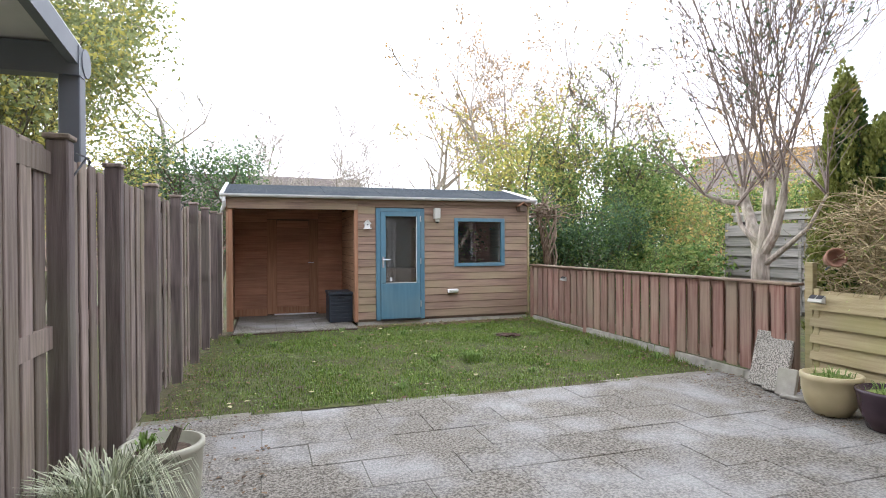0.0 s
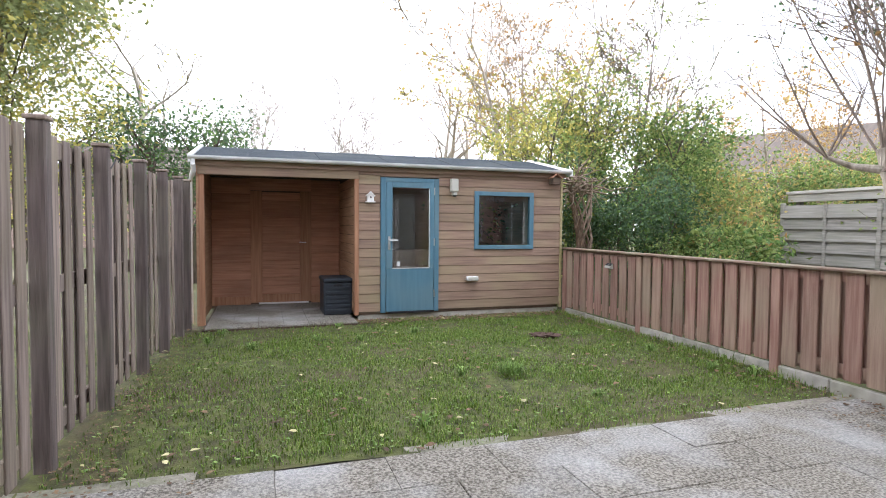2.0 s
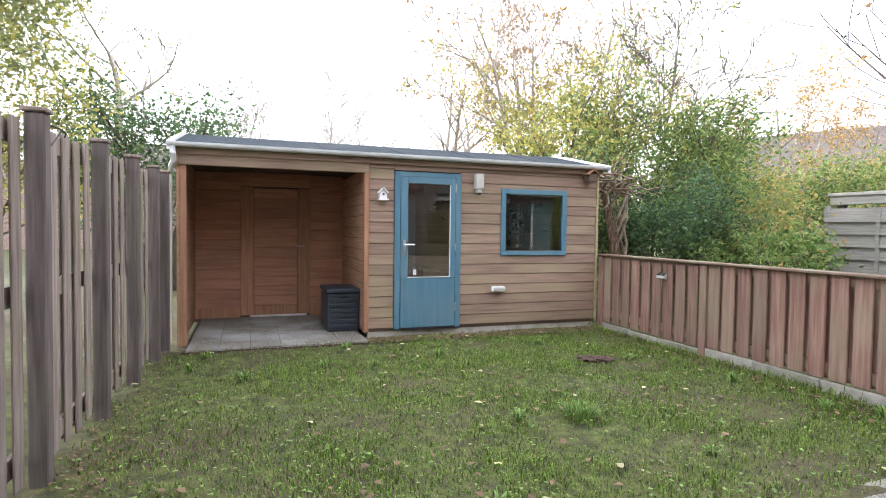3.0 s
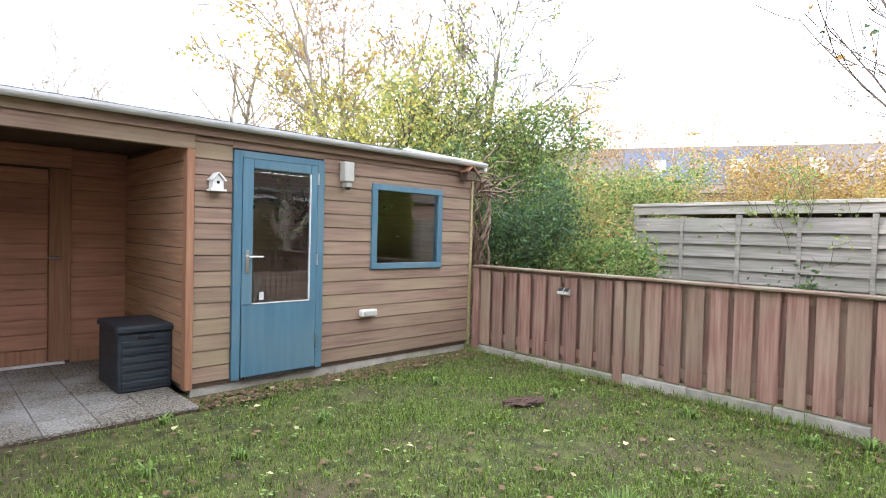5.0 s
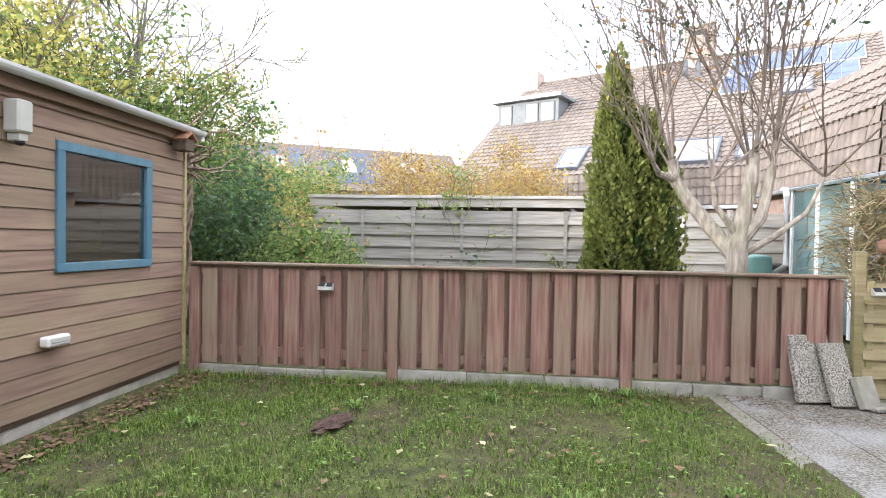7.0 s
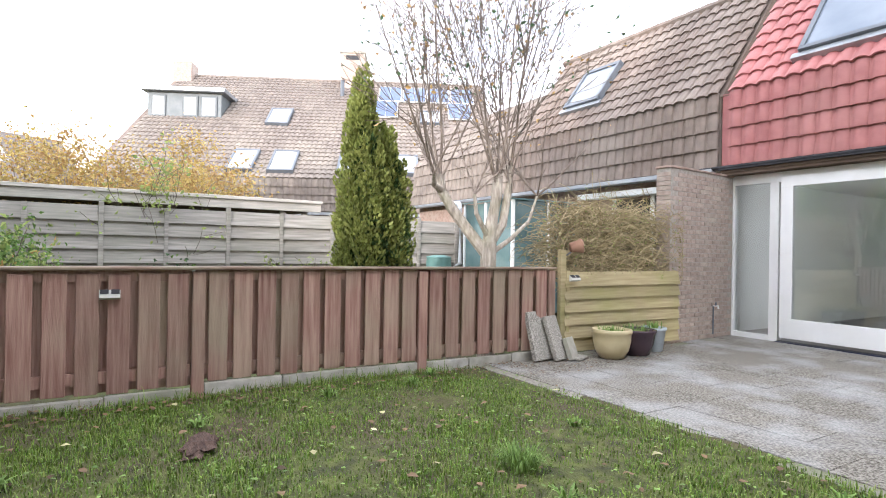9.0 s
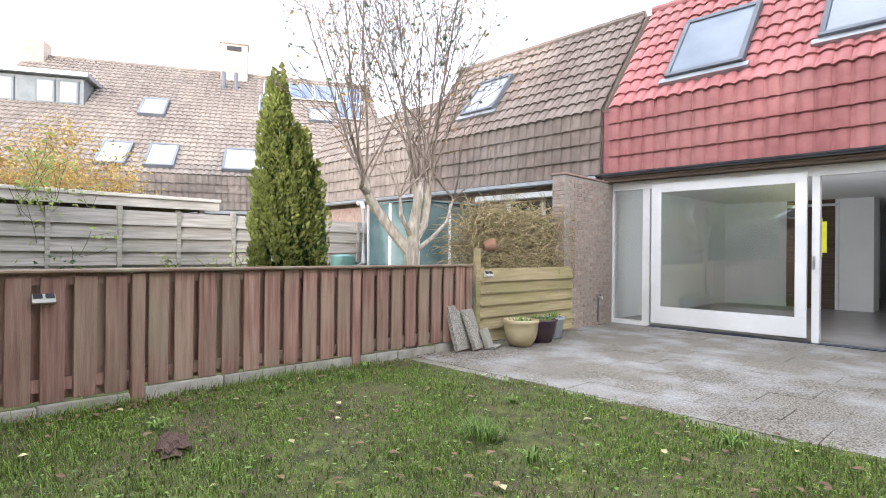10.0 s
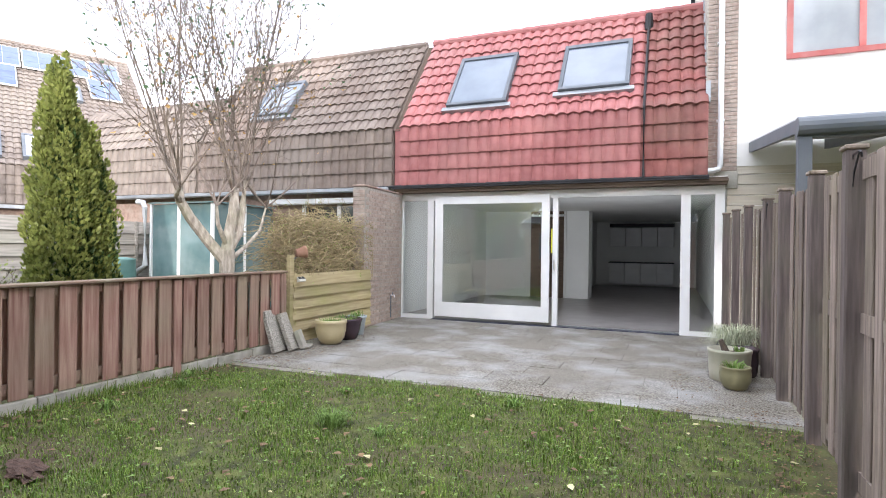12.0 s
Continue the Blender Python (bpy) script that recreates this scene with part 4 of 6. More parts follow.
for uu, kk, w, hgt in ((9.2, 0.3, 0.9, 1.5), (7.8, 0.3, 0.9, 1.5), (5.15, 0.25, 1.5, 1.5), (3.5, 0.3, 0.85, 1.4), (8.65, 4.1, 0.9, 1.45), (2.5, 4.6, 0.9, 1.2)):
    sk = dslope("roof_window", (uu - w / 2, uu + w / 2, 0.0, 0.14, kk, kk + 0.09), M_STEEL, corner, "pale roof window")
    dslope("frame_rail", (uu - w / 2, uu + w / 2, 0.0, 0.14, kk + hgt - 0.09, kk + hgt), M_STEEL, sk)
    dslope("frame_stile", (uu - w / 2, uu - w / 2 + 0.08, 0.0, 0.14, kk + 0.09, kk + hgt - 0.09), M_STEEL, sk)
    dslope("frame_stile", (uu + w / 2 - 0.08, uu + w / 2, 0.0, 0.14, kk + 0.09, kk + hgt - 0.09), M_STEEL, sk)
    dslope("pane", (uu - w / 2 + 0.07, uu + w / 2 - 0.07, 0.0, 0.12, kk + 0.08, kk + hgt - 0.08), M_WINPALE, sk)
for uu, kk in ((0.55, 6.75), (1.62, 6.75), (2.69, 6.75), (3.76, 6.75), (3.9, 5.05), (0.75, 5.05)):
    sp = dslope("solar_panel", (uu, uu + 1.02, 0.08, 0.13, kk, kk + 1.65), M_WHITE, corner, "blue solar panel with pale frame")
    for i in range(2):
        for j in range(3):
            dslope("cell_field", (uu + 0.035 + i * 0.48, uu + 0.505 + i * 0.48, 0.132, 0.138, kk + 0.035 + j * 0.53, kk + 0.555 + j * 0.53), M_SOLAR, sp, bevel=0.0)
chim = dpart("chimney", boxbm(5.5, 6.6, -7.6, -6.7, 7.8, 10.25), M_BRICK_PALE, corner, "pale brick chimney stack")
dpart("chimney_cap", boxbm(5.45, 6.65, -7.65, -6.65, 10.25, 10.38, bevel=0.02), M_CONCRETE, chim)
dpart("chimney_opening", boxbm(5.75, 6.35, -6.69, -6.68, 9.95, 10.15), M_BLACK, chim)
dpart("chimney", boxbm(13.3, 14.1, -7.6, -6.8, 7.8, 9.6), M_BRICK_PALE, corner, "brick chimney stack")
for x in (5.9, 6.4):
    dpart("vent_pipe", tube(bmesh.new(), [(x, -5.9, 7.8), (x, -5.9, 8.75)], 0.09, 8), M_STEEL, corner)
M_DORMER = material("mid grey cladding", (0.11, 0.125, 0.13), (0.15, 0.165, 0.17), 3, (1, 1, 1), 0.5, 0.05, 40)
dorm = dpart("dormer", boxbm(10.95, 13.8, -7.0, -3.75, 6.25, 7.38), M_DORMER, corner, "grey dormer with three windows")
dpart("dormer_roof", boxbm(10.75, 14.0, -7.2, -3.5, 7.38, 7.56, bevel=0.02), M_ZINC, dorm)
for a, b in ((11.1, 11.75), (11.85, 12.45), (13.1, 13.65)):
    w = dpart("dormer_window", boxbm(a, b, -3.75, -3.70, 6.4, 7.25, bevel=0.01), M_DORMER, dorm)
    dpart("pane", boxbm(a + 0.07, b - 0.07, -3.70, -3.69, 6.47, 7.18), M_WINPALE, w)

# ---- taller white house next door ----
wh = thing("white_house", -4.5, -3.5, 0, "taller white rendered neighbour house with brick edge", "house", fit=HOUSE_FIT)
part("white_wall", boxbm(-8.5, -1.43, 0.2, 0.5, 2.7, 8.2), M_RENDER, wh)
lower = part("lower_wall", boxbm(-8.5, -1.33, 0.15, 0.46, -0.05, 2.7), M_RENDER, wh)
for i in range(17):
    part("cladding_board", boxbm(-8.5, -1.30, 0.46, 0.482, 0.02 + i * 0.16, 0.165 + i * 0.16, bevel=0.004), M_CREAMBOARD, lower)
part("side_wall", boxbm(-1.43, -1.0, -7.0, 0.49, 2.6, 8.2), M_MORTAR, wh)
bw = part("brick_edge", boxbm(-1.43, -0.985, 0.49, 0.50, 2.62, 8.2), M_MORTAR, wh)
half_brick = mesh_of(boxbm(0, 0.098, 0, 0.10, 0, 0.055, bevel=0.003), M_BRICK_PALE, "brick")
z, row = 2.64, 0
while z < 8.1:
    for x in ((-1.425, -1.212) if row % 2 else (-1.32, )):
        piece("brick", brick_long, at(x, 0.41, z), bw)
    if row % 2 == 0:
        for x in (-1.425, -1.105):
            piece("brick", half_brick, at(x, 0.41, z), bw)
    z += 0.0655
    row += 1
part("concrete_band", boxbm(-1.44, -0.94, 0.42, 0.53, 2.36, 2.62, bevel=0.005), M_CONCRETE, wh)
bm = tube(bmesh.new(), [(-1.19, 0.60, 8.1), (-1.19, 0.60, 2.72), (-1.17, 0.61, 2.66), (-1.10, 0.64, 2.63), (-0.98, 0.70, 2.62), (-0.93, 0.72, 2.59), (-0.93, 0.73, 2.52)], 0.042, 12)
part("downpipe", bm, M_PVC, wh, "pale grey downpipe with an elbow onto the gutter")
for z in (3.4, 4.6, 5.8):
    part("pipe_bracket", boxbm(-1.245, -1.135, 0.50, 0.60, z, z + 0.03), M_PVC, wh)
for i in range(9):
    y0 = KY - 0.1 - i * 0.22
    z0 = KZ - 0.05 + (KY - y0) * (GZ - KZ) / (KY - GY)
    part("lead_flashing", boxbm(-1.045, -0.975, y0 - 0.218, y0, z0 - 0.02, z0 + 0.30), M_ZINC, wh)
M_REDPAINT = material("red painted frame", (0.42, 0.10, 0.09), (0.5, 0.15, 0.13), 3, (1, 1, 1), 0.5, 0.05, 40, (0.55, 0.35, 0.32), 2, 0.4)
uw = part("upper_window", boxbm(-4.1, -2.07, 0.5, 0.54, 4.28, 4.36, bevel=0.004), M_REDPAINT, wh, "red framed upper window")
for x in (-2.15, -3.05, -4.1):
    part("frame_stile", boxbm(x, x + 0.08, 0.5, 0.54, 4.36, 5.6), M_REDPAINT, uw)
part("frame_rail", boxbm(-4.1, -2.07, 0.5, 0.54, 5.6, 5.68), M_REDPAINT, uw)
part("pane", boxbm(-4.05, -2.1, 0.5, 0.51, 4.33, 5.63), M_WINPALE, uw)
part("roof_slab", boxbm(-8.6, -0.9, -7.0, 0.6, 8.2, 8.4), M_FELT, wh)

# veranda of the neighbour
ver = thing("veranda", -3.0, 2.4, 0, "grey metal veranda roof on posts against the white house", "veranda", fit=Matrix.Translation((0.13, -0.1, 0)))
part("post", boxbm(-1.46, -1.35, 3.98, 4.09, -0.05, 2.34, bevel=0.006), M_STEEL, ver)
part("post", boxbm(-5.3, -5.19, 3.98, 4.09, -0.05, 2.34, bevel=0.006), M_STEEL, ver)
bm = tube(bmesh.new(), [(-1.34, 4.08, 2.43), (-5.4, 4.08, 2.43)], 0.085, 14)
box(bm, -5.4, -1.345, 3.95, 4.06, 2.33, 2.50)
part("front_beam", bm, M_STEEL, ver)
for x in (-1.40, -2.35, -3.3, -4.25, -5.2):
    bm = bmesh.new()
    vs = [bm.verts.new((x + dx, y, z)) for dx in (0, 0.05) for y, z in ((4.05, 2.38), (4.05, 2.50), (0.5, 2.92), (0.5, 2.78))]
    for f in ((0, 1, 2, 3), (7, 6, 5, 4), (0, 4, 5, 1), (1, 5, 6, 2), (2, 6, 7, 3), (3, 7, 4, 0)):
        bm.faces.new([vs[i] for i in f])
    part("rafter", bm, M_STEEL, ver)
bm = bmesh.new()
vs = [bm.verts.new((x, y, z)) for x, y, z in ((-5.2, 4.05, 2.505), (-1.36, 4.05, 2.505), (-1.36, 0.5, 2.925), (-5.2, 0.5, 2.925))]
bm.faces.new(vs)
r = bmesh.ops.extrude_face_region(bm, geom=bm.faces[:])
for v in [g for g in r["geom"] if isinstance(g, bmesh.types.BMVert)]:
    v.co.z += 0.016
part("roof_sheet", bm, M_PVC, ver, "pale translucent roof sheet")

# ---- fence and carport beyond the neighbouring garden ----
bf = thing("back_fence", 10.1, 6.7, 0, "silver grey fence of horizontal overlapping planks", "fence")


def bx(y):
    return 9.66


mbf = bmesh.new()
vs = [mbf.verts.new(c) for c in ((-0.065, -0.9, 0), (-0.065, 0.9, 0), (-0.008, 0.9, 0.235), (-0.008, -0.9, 0.235), (0.01, -0.9, 0.235), (0.01, 0.9, 0.235), (0.004, 0.9, 0), (0.004, -0.9, 0))]
for f in ((0, 1, 2, 3), (3, 2, 5, 4), (4, 5, 6, 7), (7, 6, 1, 0), (0, 3, 4, 7), (1, 6, 5, 2)):
    mbf.faces.new([vs[i] for i in f])
mbf = mesh_of(mbf, M_FENCE_FAR, "plank")
for p in range(5):
    y = 1.05 + 0.92 + p * 1.82
    for i in range(8):
        piece("plank", mbf, at(bx(y), y, 0.02 + i * 0.213, rx=random.uniform(-0.25, 0.25)), bf)
    part("post", boxbm(bx(y) - 0.075, bx(y) + 0.03, y - 0.97, y - 0.90, -0.05, 1.80, bevel=0.006), M_FENCE_FAR, bf)
    part("batten", boxbm(bx(y) - 0.066, bx(y) - 0.03, y - 0.03, y + 0.03, 0.02, 1.75), M_FENCE_FAR, bf)
part("post", boxbm(9.615, 9.69, 10.10, 10.17, -0.05, 1.8, bevel=0.006), M_FENCE_FAR, bf)
carport = thing("carport", 11.6, 8.0, 0, "low grey flat-roofed timber carport behind the fence", "carport", fit=CARPORT_FIT)
part("fascia", boxbm(10.12, 10.16, 4.95, 11.1, 2.02, 2.24, bevel=0.006), M_FASCIA, carport)
part("fascia_trim", boxbm(10.08, 10.118, 4.93, 11.12, 2.19, 2.255, bevel=0.006), M_FASCIA, carport)
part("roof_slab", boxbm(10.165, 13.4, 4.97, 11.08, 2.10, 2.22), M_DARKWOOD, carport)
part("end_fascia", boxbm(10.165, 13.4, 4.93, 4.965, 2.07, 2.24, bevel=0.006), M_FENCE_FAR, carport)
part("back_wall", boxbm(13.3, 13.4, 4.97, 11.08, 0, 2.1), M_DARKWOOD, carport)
for y in (5.2, 10.9):
    part("post", boxbm(10.22, 10.32, y, y + 0.1, -0.05, 2.10), M_FENCE_FAR, carport)
bm = bmesh.new()
box(bm, 10.22, 10.30, 5.3, 5.9, 1.55, 1.62)
bmesh.ops.rotate(bm, cent=(10.26, 5.25, 1.6), matrix=Matrix.Rotation(radians(42), 3, "X"), verts=bm.verts)
part("brace", bm, M_FENCE_FAR, carport)
solid("fence_sign", boxbm(9.57, 9.585, 3.62, 3.98, 1.33, 1.64, bevel=0.004), M_WHITE, "blank white board on the grey fence", "sign")

# glass lean-to with its pale downpipe, water butt
gh = thing("glass_house", 8.4, 1.6, 0, "small greenish glass lean-to against the neighbour house", "greenhouse")
M_TEAL = material("sea green glass sheet", (0.07, 0.13, 0.135), (0.15, 0.23, 0.23), 1.2, (1, 1, 1), 0.1, 0, 10, (0.30, 0.36, 0.35), 1.5, 0.5, spec=0.9)
for a in ((7.4, 7.43, 0.6, 2.2), (8.2, 8.23, 0.6, 2.2)):
    part("glass_sheet", boxbm(*a, 0.05, 2.05), M_TEAL, gh)
part("glass_sheet", boxbm(7.43, 8.9, 2.17, 2.2, 0.05, 2.05), M_TEAL, gh)
part("glass_roof", boxbm(7.35, 8.95, 0.6, 2.25, 2.06, 2.09), M_TEAL, gh)
for x, y in ((7.4, 2.2), (8.2, 2.2), (8.9, 2.2), (7.4, 1.4)):
    part("bar", boxbm(x - 0.02, x + 0.03, y - 0.02, y + 0.03, 0.0, 2.07), M_WHITE, gh)
part("downpipe", tube(bmesh.new(), [(9.35, 2.15, 2.12), (9.15, 2.2, 2.1), (9.08, 2.22, 2.0), (9.05, 2.22, 0.9), (9.25, 2.3, 0.75)], 0.05, 10), M_PVC, gh)
butt = lathe(bmesh.new(), [(0.2, 0.0), (0.25, 0.3), (0.26, 0.6), (0.24, 1.0), (0.25, 1.03), (0.1, 1.06)], 9.15, 2.65)
solid("water_butt", butt, material("faded green plastic", (0.12, 0.25, 0.23), (0.18, 0.32, 0.29), 3, (1, 1, 1), 0.5, 0.05, 40), "faded green plastic water butt", "barrel")

# ---- far rows of houses ----
M_ROOF_DARK = material("brown grey tiled roof", (0.085, 0.07, 0.062), (0.14, 0.115, 0.10), 2, (1, 6, 1), 0.8, 0.2, 20, (0.17, 0.15, 0.13), 0.2, 0.5)


M_SOLARDARK = material("dull blue solar field", (0.06, 0.075, 0.11), (0.09, 0.11, 0.15), 1, (1, 1, 1), 0.35, 0, 10)


def far_row(label, cx, cy, rz, length, eave, ridge, depth, windows, panels=()):
    m = at(cx, cy, 0, rz)
    o = thing("row_of_houses", cx, cy, 0, label, "house")

    def q(b):
        bmesh.ops.transform(b, matrix=m, verts=b.verts)
        return b
    part("wall", q(boxbm(-length / 2, length / 2, 0.3, depth - 0.3, -0.05, eave)), M_BRICK, o)
    b = bmesh.new()
    vv = [b.verts.new(c) for c in ((-length / 2, 0, eave), (length / 2, 0, eave), (length / 2, depth / 2, ridge), (-length / 2, depth / 2, ridge), (-length / 2, depth, eave), (length / 2, depth, eave))]
    for f in ((0, 1, 2, 3), (3, 2, 5, 4), (0, 3, 4), (1, 5, 2)):
        b.faces.new([vv[i] for i in f])
    part("roof", q(b), M_ROOF_DARK, o)
    sl = (ridge - eave) / (depth / 2)
    for x in windows:
        b = bmesh.new()
        y0, y1 = depth * 0.2, depth * 0.34
        vv = [b.verts.new(c) for c in ((x, y0, eave + sl * y0 + 0.06), (x + 0.9, y0, eave + sl * y0 + 0.06), (x + 0.9, y1, eave + sl * y1 + 0.06), (x, y1, eave + sl * y1 + 0.06))]
        b.faces.new(vv)
        r = bmesh.ops.extrude_face_region(b, geom=b.faces[:])
        for v in [g for g in r["geom"] if isinstance(g, bmesh.types.BMVert)]:
            v.co.z -= 0.1
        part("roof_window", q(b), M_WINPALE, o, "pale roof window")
    for x in panels:
        b = bmesh.new()
        y0, y1 = depth * 0.08, depth * 0.44
        vv = [b.verts.new(c) for c in ((x, y0, eave + sl * y0 + 0.03), (x + 4.2, y0, eave + sl * y0 + 0.03), (x + 4.2, y1, eave + sl * y1 + 0.03), (x, y1, eave + sl * y1 + 0.03))]
        b.faces.new(vv)
        r = bmesh.ops.extrude_face_region(b, geom=b.faces[:])
        for v in [g for g in r["geom"] if isinstance(g, bmesh.types.BMVert)]:
            v.co.z -= 0.08
        part("solar_field", q(b), M_SOLARDARK, o, "dark blue-grey solar panels on the roof")


far_row("distant row of houses with dark roofs and roof windows", 33.0, 20.5, -62, 26, 4.3, 7.7, 8, (-0.5, 4.2, 8.5), (-2.2, 2.6))
far_row("distant low houses with dark tiled roofs behind bare trees", -6.0, 38.0, 4, 26, 3.6, 6.4, 8, (-6, 3))


# ---- things in the garden ----
def pot(name, x, y, z, profile, mat, label, fill, group=""):
    o = thing(name, x, y, z, label, "plant pot", group)
    part("pot", lathe(bmesh.new(), profile, x, y), mat, o)
    for v in o.children[-1].data.vertices:
        v.co.z += z
    top = profile[-1]
    part("soil", lathe(bmesh.new(), [(top[0] * 0.99, z + top[1] - 0.01), (top[0] * 0.6, z + top[1] + 0.012)], x, y, 20), fill, o)
    return o


def tuft(parent, name, cx, cy, cz, n, r0, length, spread, width, mat, seed, droop=0.5):
    """A clump of arching blades."""
    rg = random.Random(seed)
    vs, fs = [], []
    for _ in range(n):
        a, rr = rg.uniform(0, 2 * math.pi), r0 * math.sqrt(rg.random())
        b = a + rg.gauss(0, 0.5)
        L = length * rg.uniform(0.5, 1.1)
        out = spread * rg.uniform(0.2, 1.0)
        side = Vector((-math.sin(b), math.cos(b), 0)) * width
        p0 = Vector((cx + rr * math.cos(a), cy + rr * math.sin(a), cz))
        d = Vector((math.cos(b), math.sin(b), 0))
        pts = [p0, p0 + d * L * out * 0.35 + Vector((0, 0, L * 0.55)), p0 + d * L * out * 0.75 + Vector((0, 0, L * (0.85 - droop * 0.2 * out))), p0 + d * L * out * 1.15 + Vector((0, 0, L * (0.85 - droop * out)))]
        k = len(vs)
        for i, p in enumerate(pts):
            w = (1.0, 0.9, 0.6, 0.1)[i]
            vs += [tuple(p - side * w), tuple(p + side * w)]
        fs += [(k + 2 * i, k + 2 * i + 1, k + 2 * i + 3, k + 2 * i + 2) for i in range(3)]
    return part(name, raw_mesh(name, vs, fs, mat), None, parent)


M_CREAM = material("cream glazed pot", (0.50, 0.42, 0.24), (0.58, 0.50, 0.31), 3, (1, 1, 1), 0.35, 0.05, 40, (0.40, 0.32, 0.18), 4, 0.5)
M_STONEPOT = material("pale stoneware pot", (0.40, 0.39, 0.30), (0.50, 0.48, 0.38), 4, (1, 1, 1), 0.5, 0.1, 60, (0.25, 0.26, 0.18), 3, 0.5)
M_PURPLE = material("dark purple glazed pot", (0.035, 0.022, 0.03), (0.07, 0.045, 0.055), 4, (1, 1, 1), 0.25, 0.05, 40)
M_GREYPOT = material("blue grey pot", (0.26, 0.30, 0.32), (0.36, 0.40, 0.42), 4, (1, 1, 1), 0.6, 0.1, 40)
M_OLIVEPOT = material("olive brown pot", (0.16, 0.15, 0.08), (0.25, 0.23, 0.13), 4, (1, 1, 1), 0.4, 0.1, 40)
M_MOSS = material("moss and weeds", (0.10, 0.15, 0.03), (0.22, 0.27, 0.07), 25, (1, 1, 1), 0.95, 0.8, 60)
M_BLADE = material("variegated sedge", (0.30, 0.34, 0.20), (0.55, 0.57, 0.42), 9, (1, 1, 1), 0.6, 0, 10, None, 1, 0, 0.35, island=True)
M_WEED = material("fresh weed leaves", (0.09, 0.17, 0.03), (0.20, 0.30, 0.07), 6, (1, 1, 1), 0.6, 0, 10, None, 1, 0, 0.3, island=True)

BOWL = [(0.10, 0.0), (0.13, 0.01), (0.18, 0.09), (0.205, 0.20), (0.205, 0.27), (0.215, 0.28), (0.215, 0.32), (0.195, 0.325), (0.19, 0.29)]
p1 = pot("cream_pot", 4.04, 3.46, 0.0, BOWL, M_CREAM, "cream glazed flower pot with moss and weeds", M_MOSS, "pots by the plank fence")
tuft(p1, "weeds", 4.04, 3.46, 0.29, 60, 0.15, 0.08, 0.8, 0.004, M_WEED, 1)
BOWL2 = [(0.13, 0.0), (0.15, 0.01), (0.19, 0.12), (0.215, 0.25), (0.225, 0.27), (0.225, 0.29), (0.20, 0.295), (0.19, 0.26)]
p2 = pot("purple_pot", 4.07, 3.03, 0.0, BOWL2, M_PURPLE, "dark purple glazed flower pot with green weeds", M_MOSS, "pots by the plank fence")
tuft(p2, "weeds", 4.07, 3.03, 0.26, 60, 0.15, 0.10, 0.9, 0.004, M_WEED, 2)
SMALL = [(0.10, 0.0), (0.105, 0.01), (0.135, 0.24), (0.15, 0.25), (0.15, 0.28), (0.13, 0.28), (0.125, 0.25)]
p3 = pot("grey_pot", 4.15, 2.62, 0.0, SMALL, M_GREYPOT, "small blue grey flower pot with seedlings", M_MOSS, "pots by the plank fence")
tuft(p3, "weeds", 4.15, 2.62, 0.26, 40, 0.10, 0.12, 0.9, 0.005, M_WEED, 3)
CYL = [(0.165, 0.0), (0.18, 0.012), (0.19, 0.10), (0.20, 0.28), (0.208, 0.29), (0.208, 0.315), (0.185, 0.32), (0.18, 0.27)]
p4 = pot("stoneware_pot", -0.74, 3.46, 0.0, CYL, M_STONEPOT, "pale stoneware pot with a bare root stump", M_SOIL, "pots by the tall fence")
part("stump", tube(bmesh.new(), [(-0.71, 3.43, 0.27), (-0.69, 3.43, 0.33), (-0.66, 3.44, 0.40)], [0.035, 0.03, 0.022], 8), M_BARK_DARK, p4)
tuft(p4, "seedling", -0.83, 3.50, 0.28, 26, 0.05, 0.09, 0.7, 0.008, M_WEED, 4)
ROUND = [(0.08, 0.0), (0.10, 0.01), (0.135, 0.08), (0.14, 0.15), (0.13, 0.19), (0.137, 0.20), (0.137, 0.215), (0.12, 0.215), (0.115, 0.18)]
p5 = pot("olive_pot", -0.76, 3.84, 0.0, ROUND, M_OLIVEPOT, "small round olive brown pot with weeds", M_MOSS, "pots by the tall fence")
tuft(p5, "weeds", -0.76, 3.84, 0.19, 40, 0.09, 0.09, 0.8, 0.007, M_WEED, 5)
o = thing("sedge_planter", -0.84, 2.78, 0.0, "dark square planter with pale variegated sedge", "planter", "pots by the tall fence")
bm = bmesh.new()
bmesh.ops.create_cone(bm, cap_ends=True, segments=4, radius1=0.20, radius2=0.25, depth=0.26, matrix=Matrix.Translation((-0.84, 2.78, 0.13)) @ Matrix.Rotation(radians(45), 4, "Z"))
bmesh.ops.bevel(bm, geom=bm.edges[:], offset=0.012, segments=2, affect="EDGES")
part("planter", bm, M_BLACK, o)
part("rim", boxbm(-1.025, -0.655, 2.595, 2.965, 0.245, 0.27, bevel=0.008), M_BLACK, o)
tuft(o, "sedge", -0.84, 2.78, 0.25, 620, 0.14, 0.29, 1.15, 0.0035, M_BLADE, 6, 1.0)
o = solid("dark_crock", lathe(bmesh.new(), [(0.10, 0.0), (0.12, 0.02), (0.135, 0.15), (0.13, 0.26), (0.14, 0.27), (0.14, 0.30), (0.11, 0.30), (0.10, 0.24)], -0.90, 3.20), M_PURPLE, "dark brown glazed crock by the tall fence", "plant pot", group="pots by the tall fence")

# concrete slabs leaning on the fence
M_EXPOSED = material("exposed pebble concrete", (0.15, 0.14, 0.12), (0.52, 0.48, 0.42), 80, (1, 1, 1), 0.9, 0.9, 120, (0.3, 0.29, 0.24), 4, 0.4, 0.1, lo=0.40, hi=0.58, detail=2)
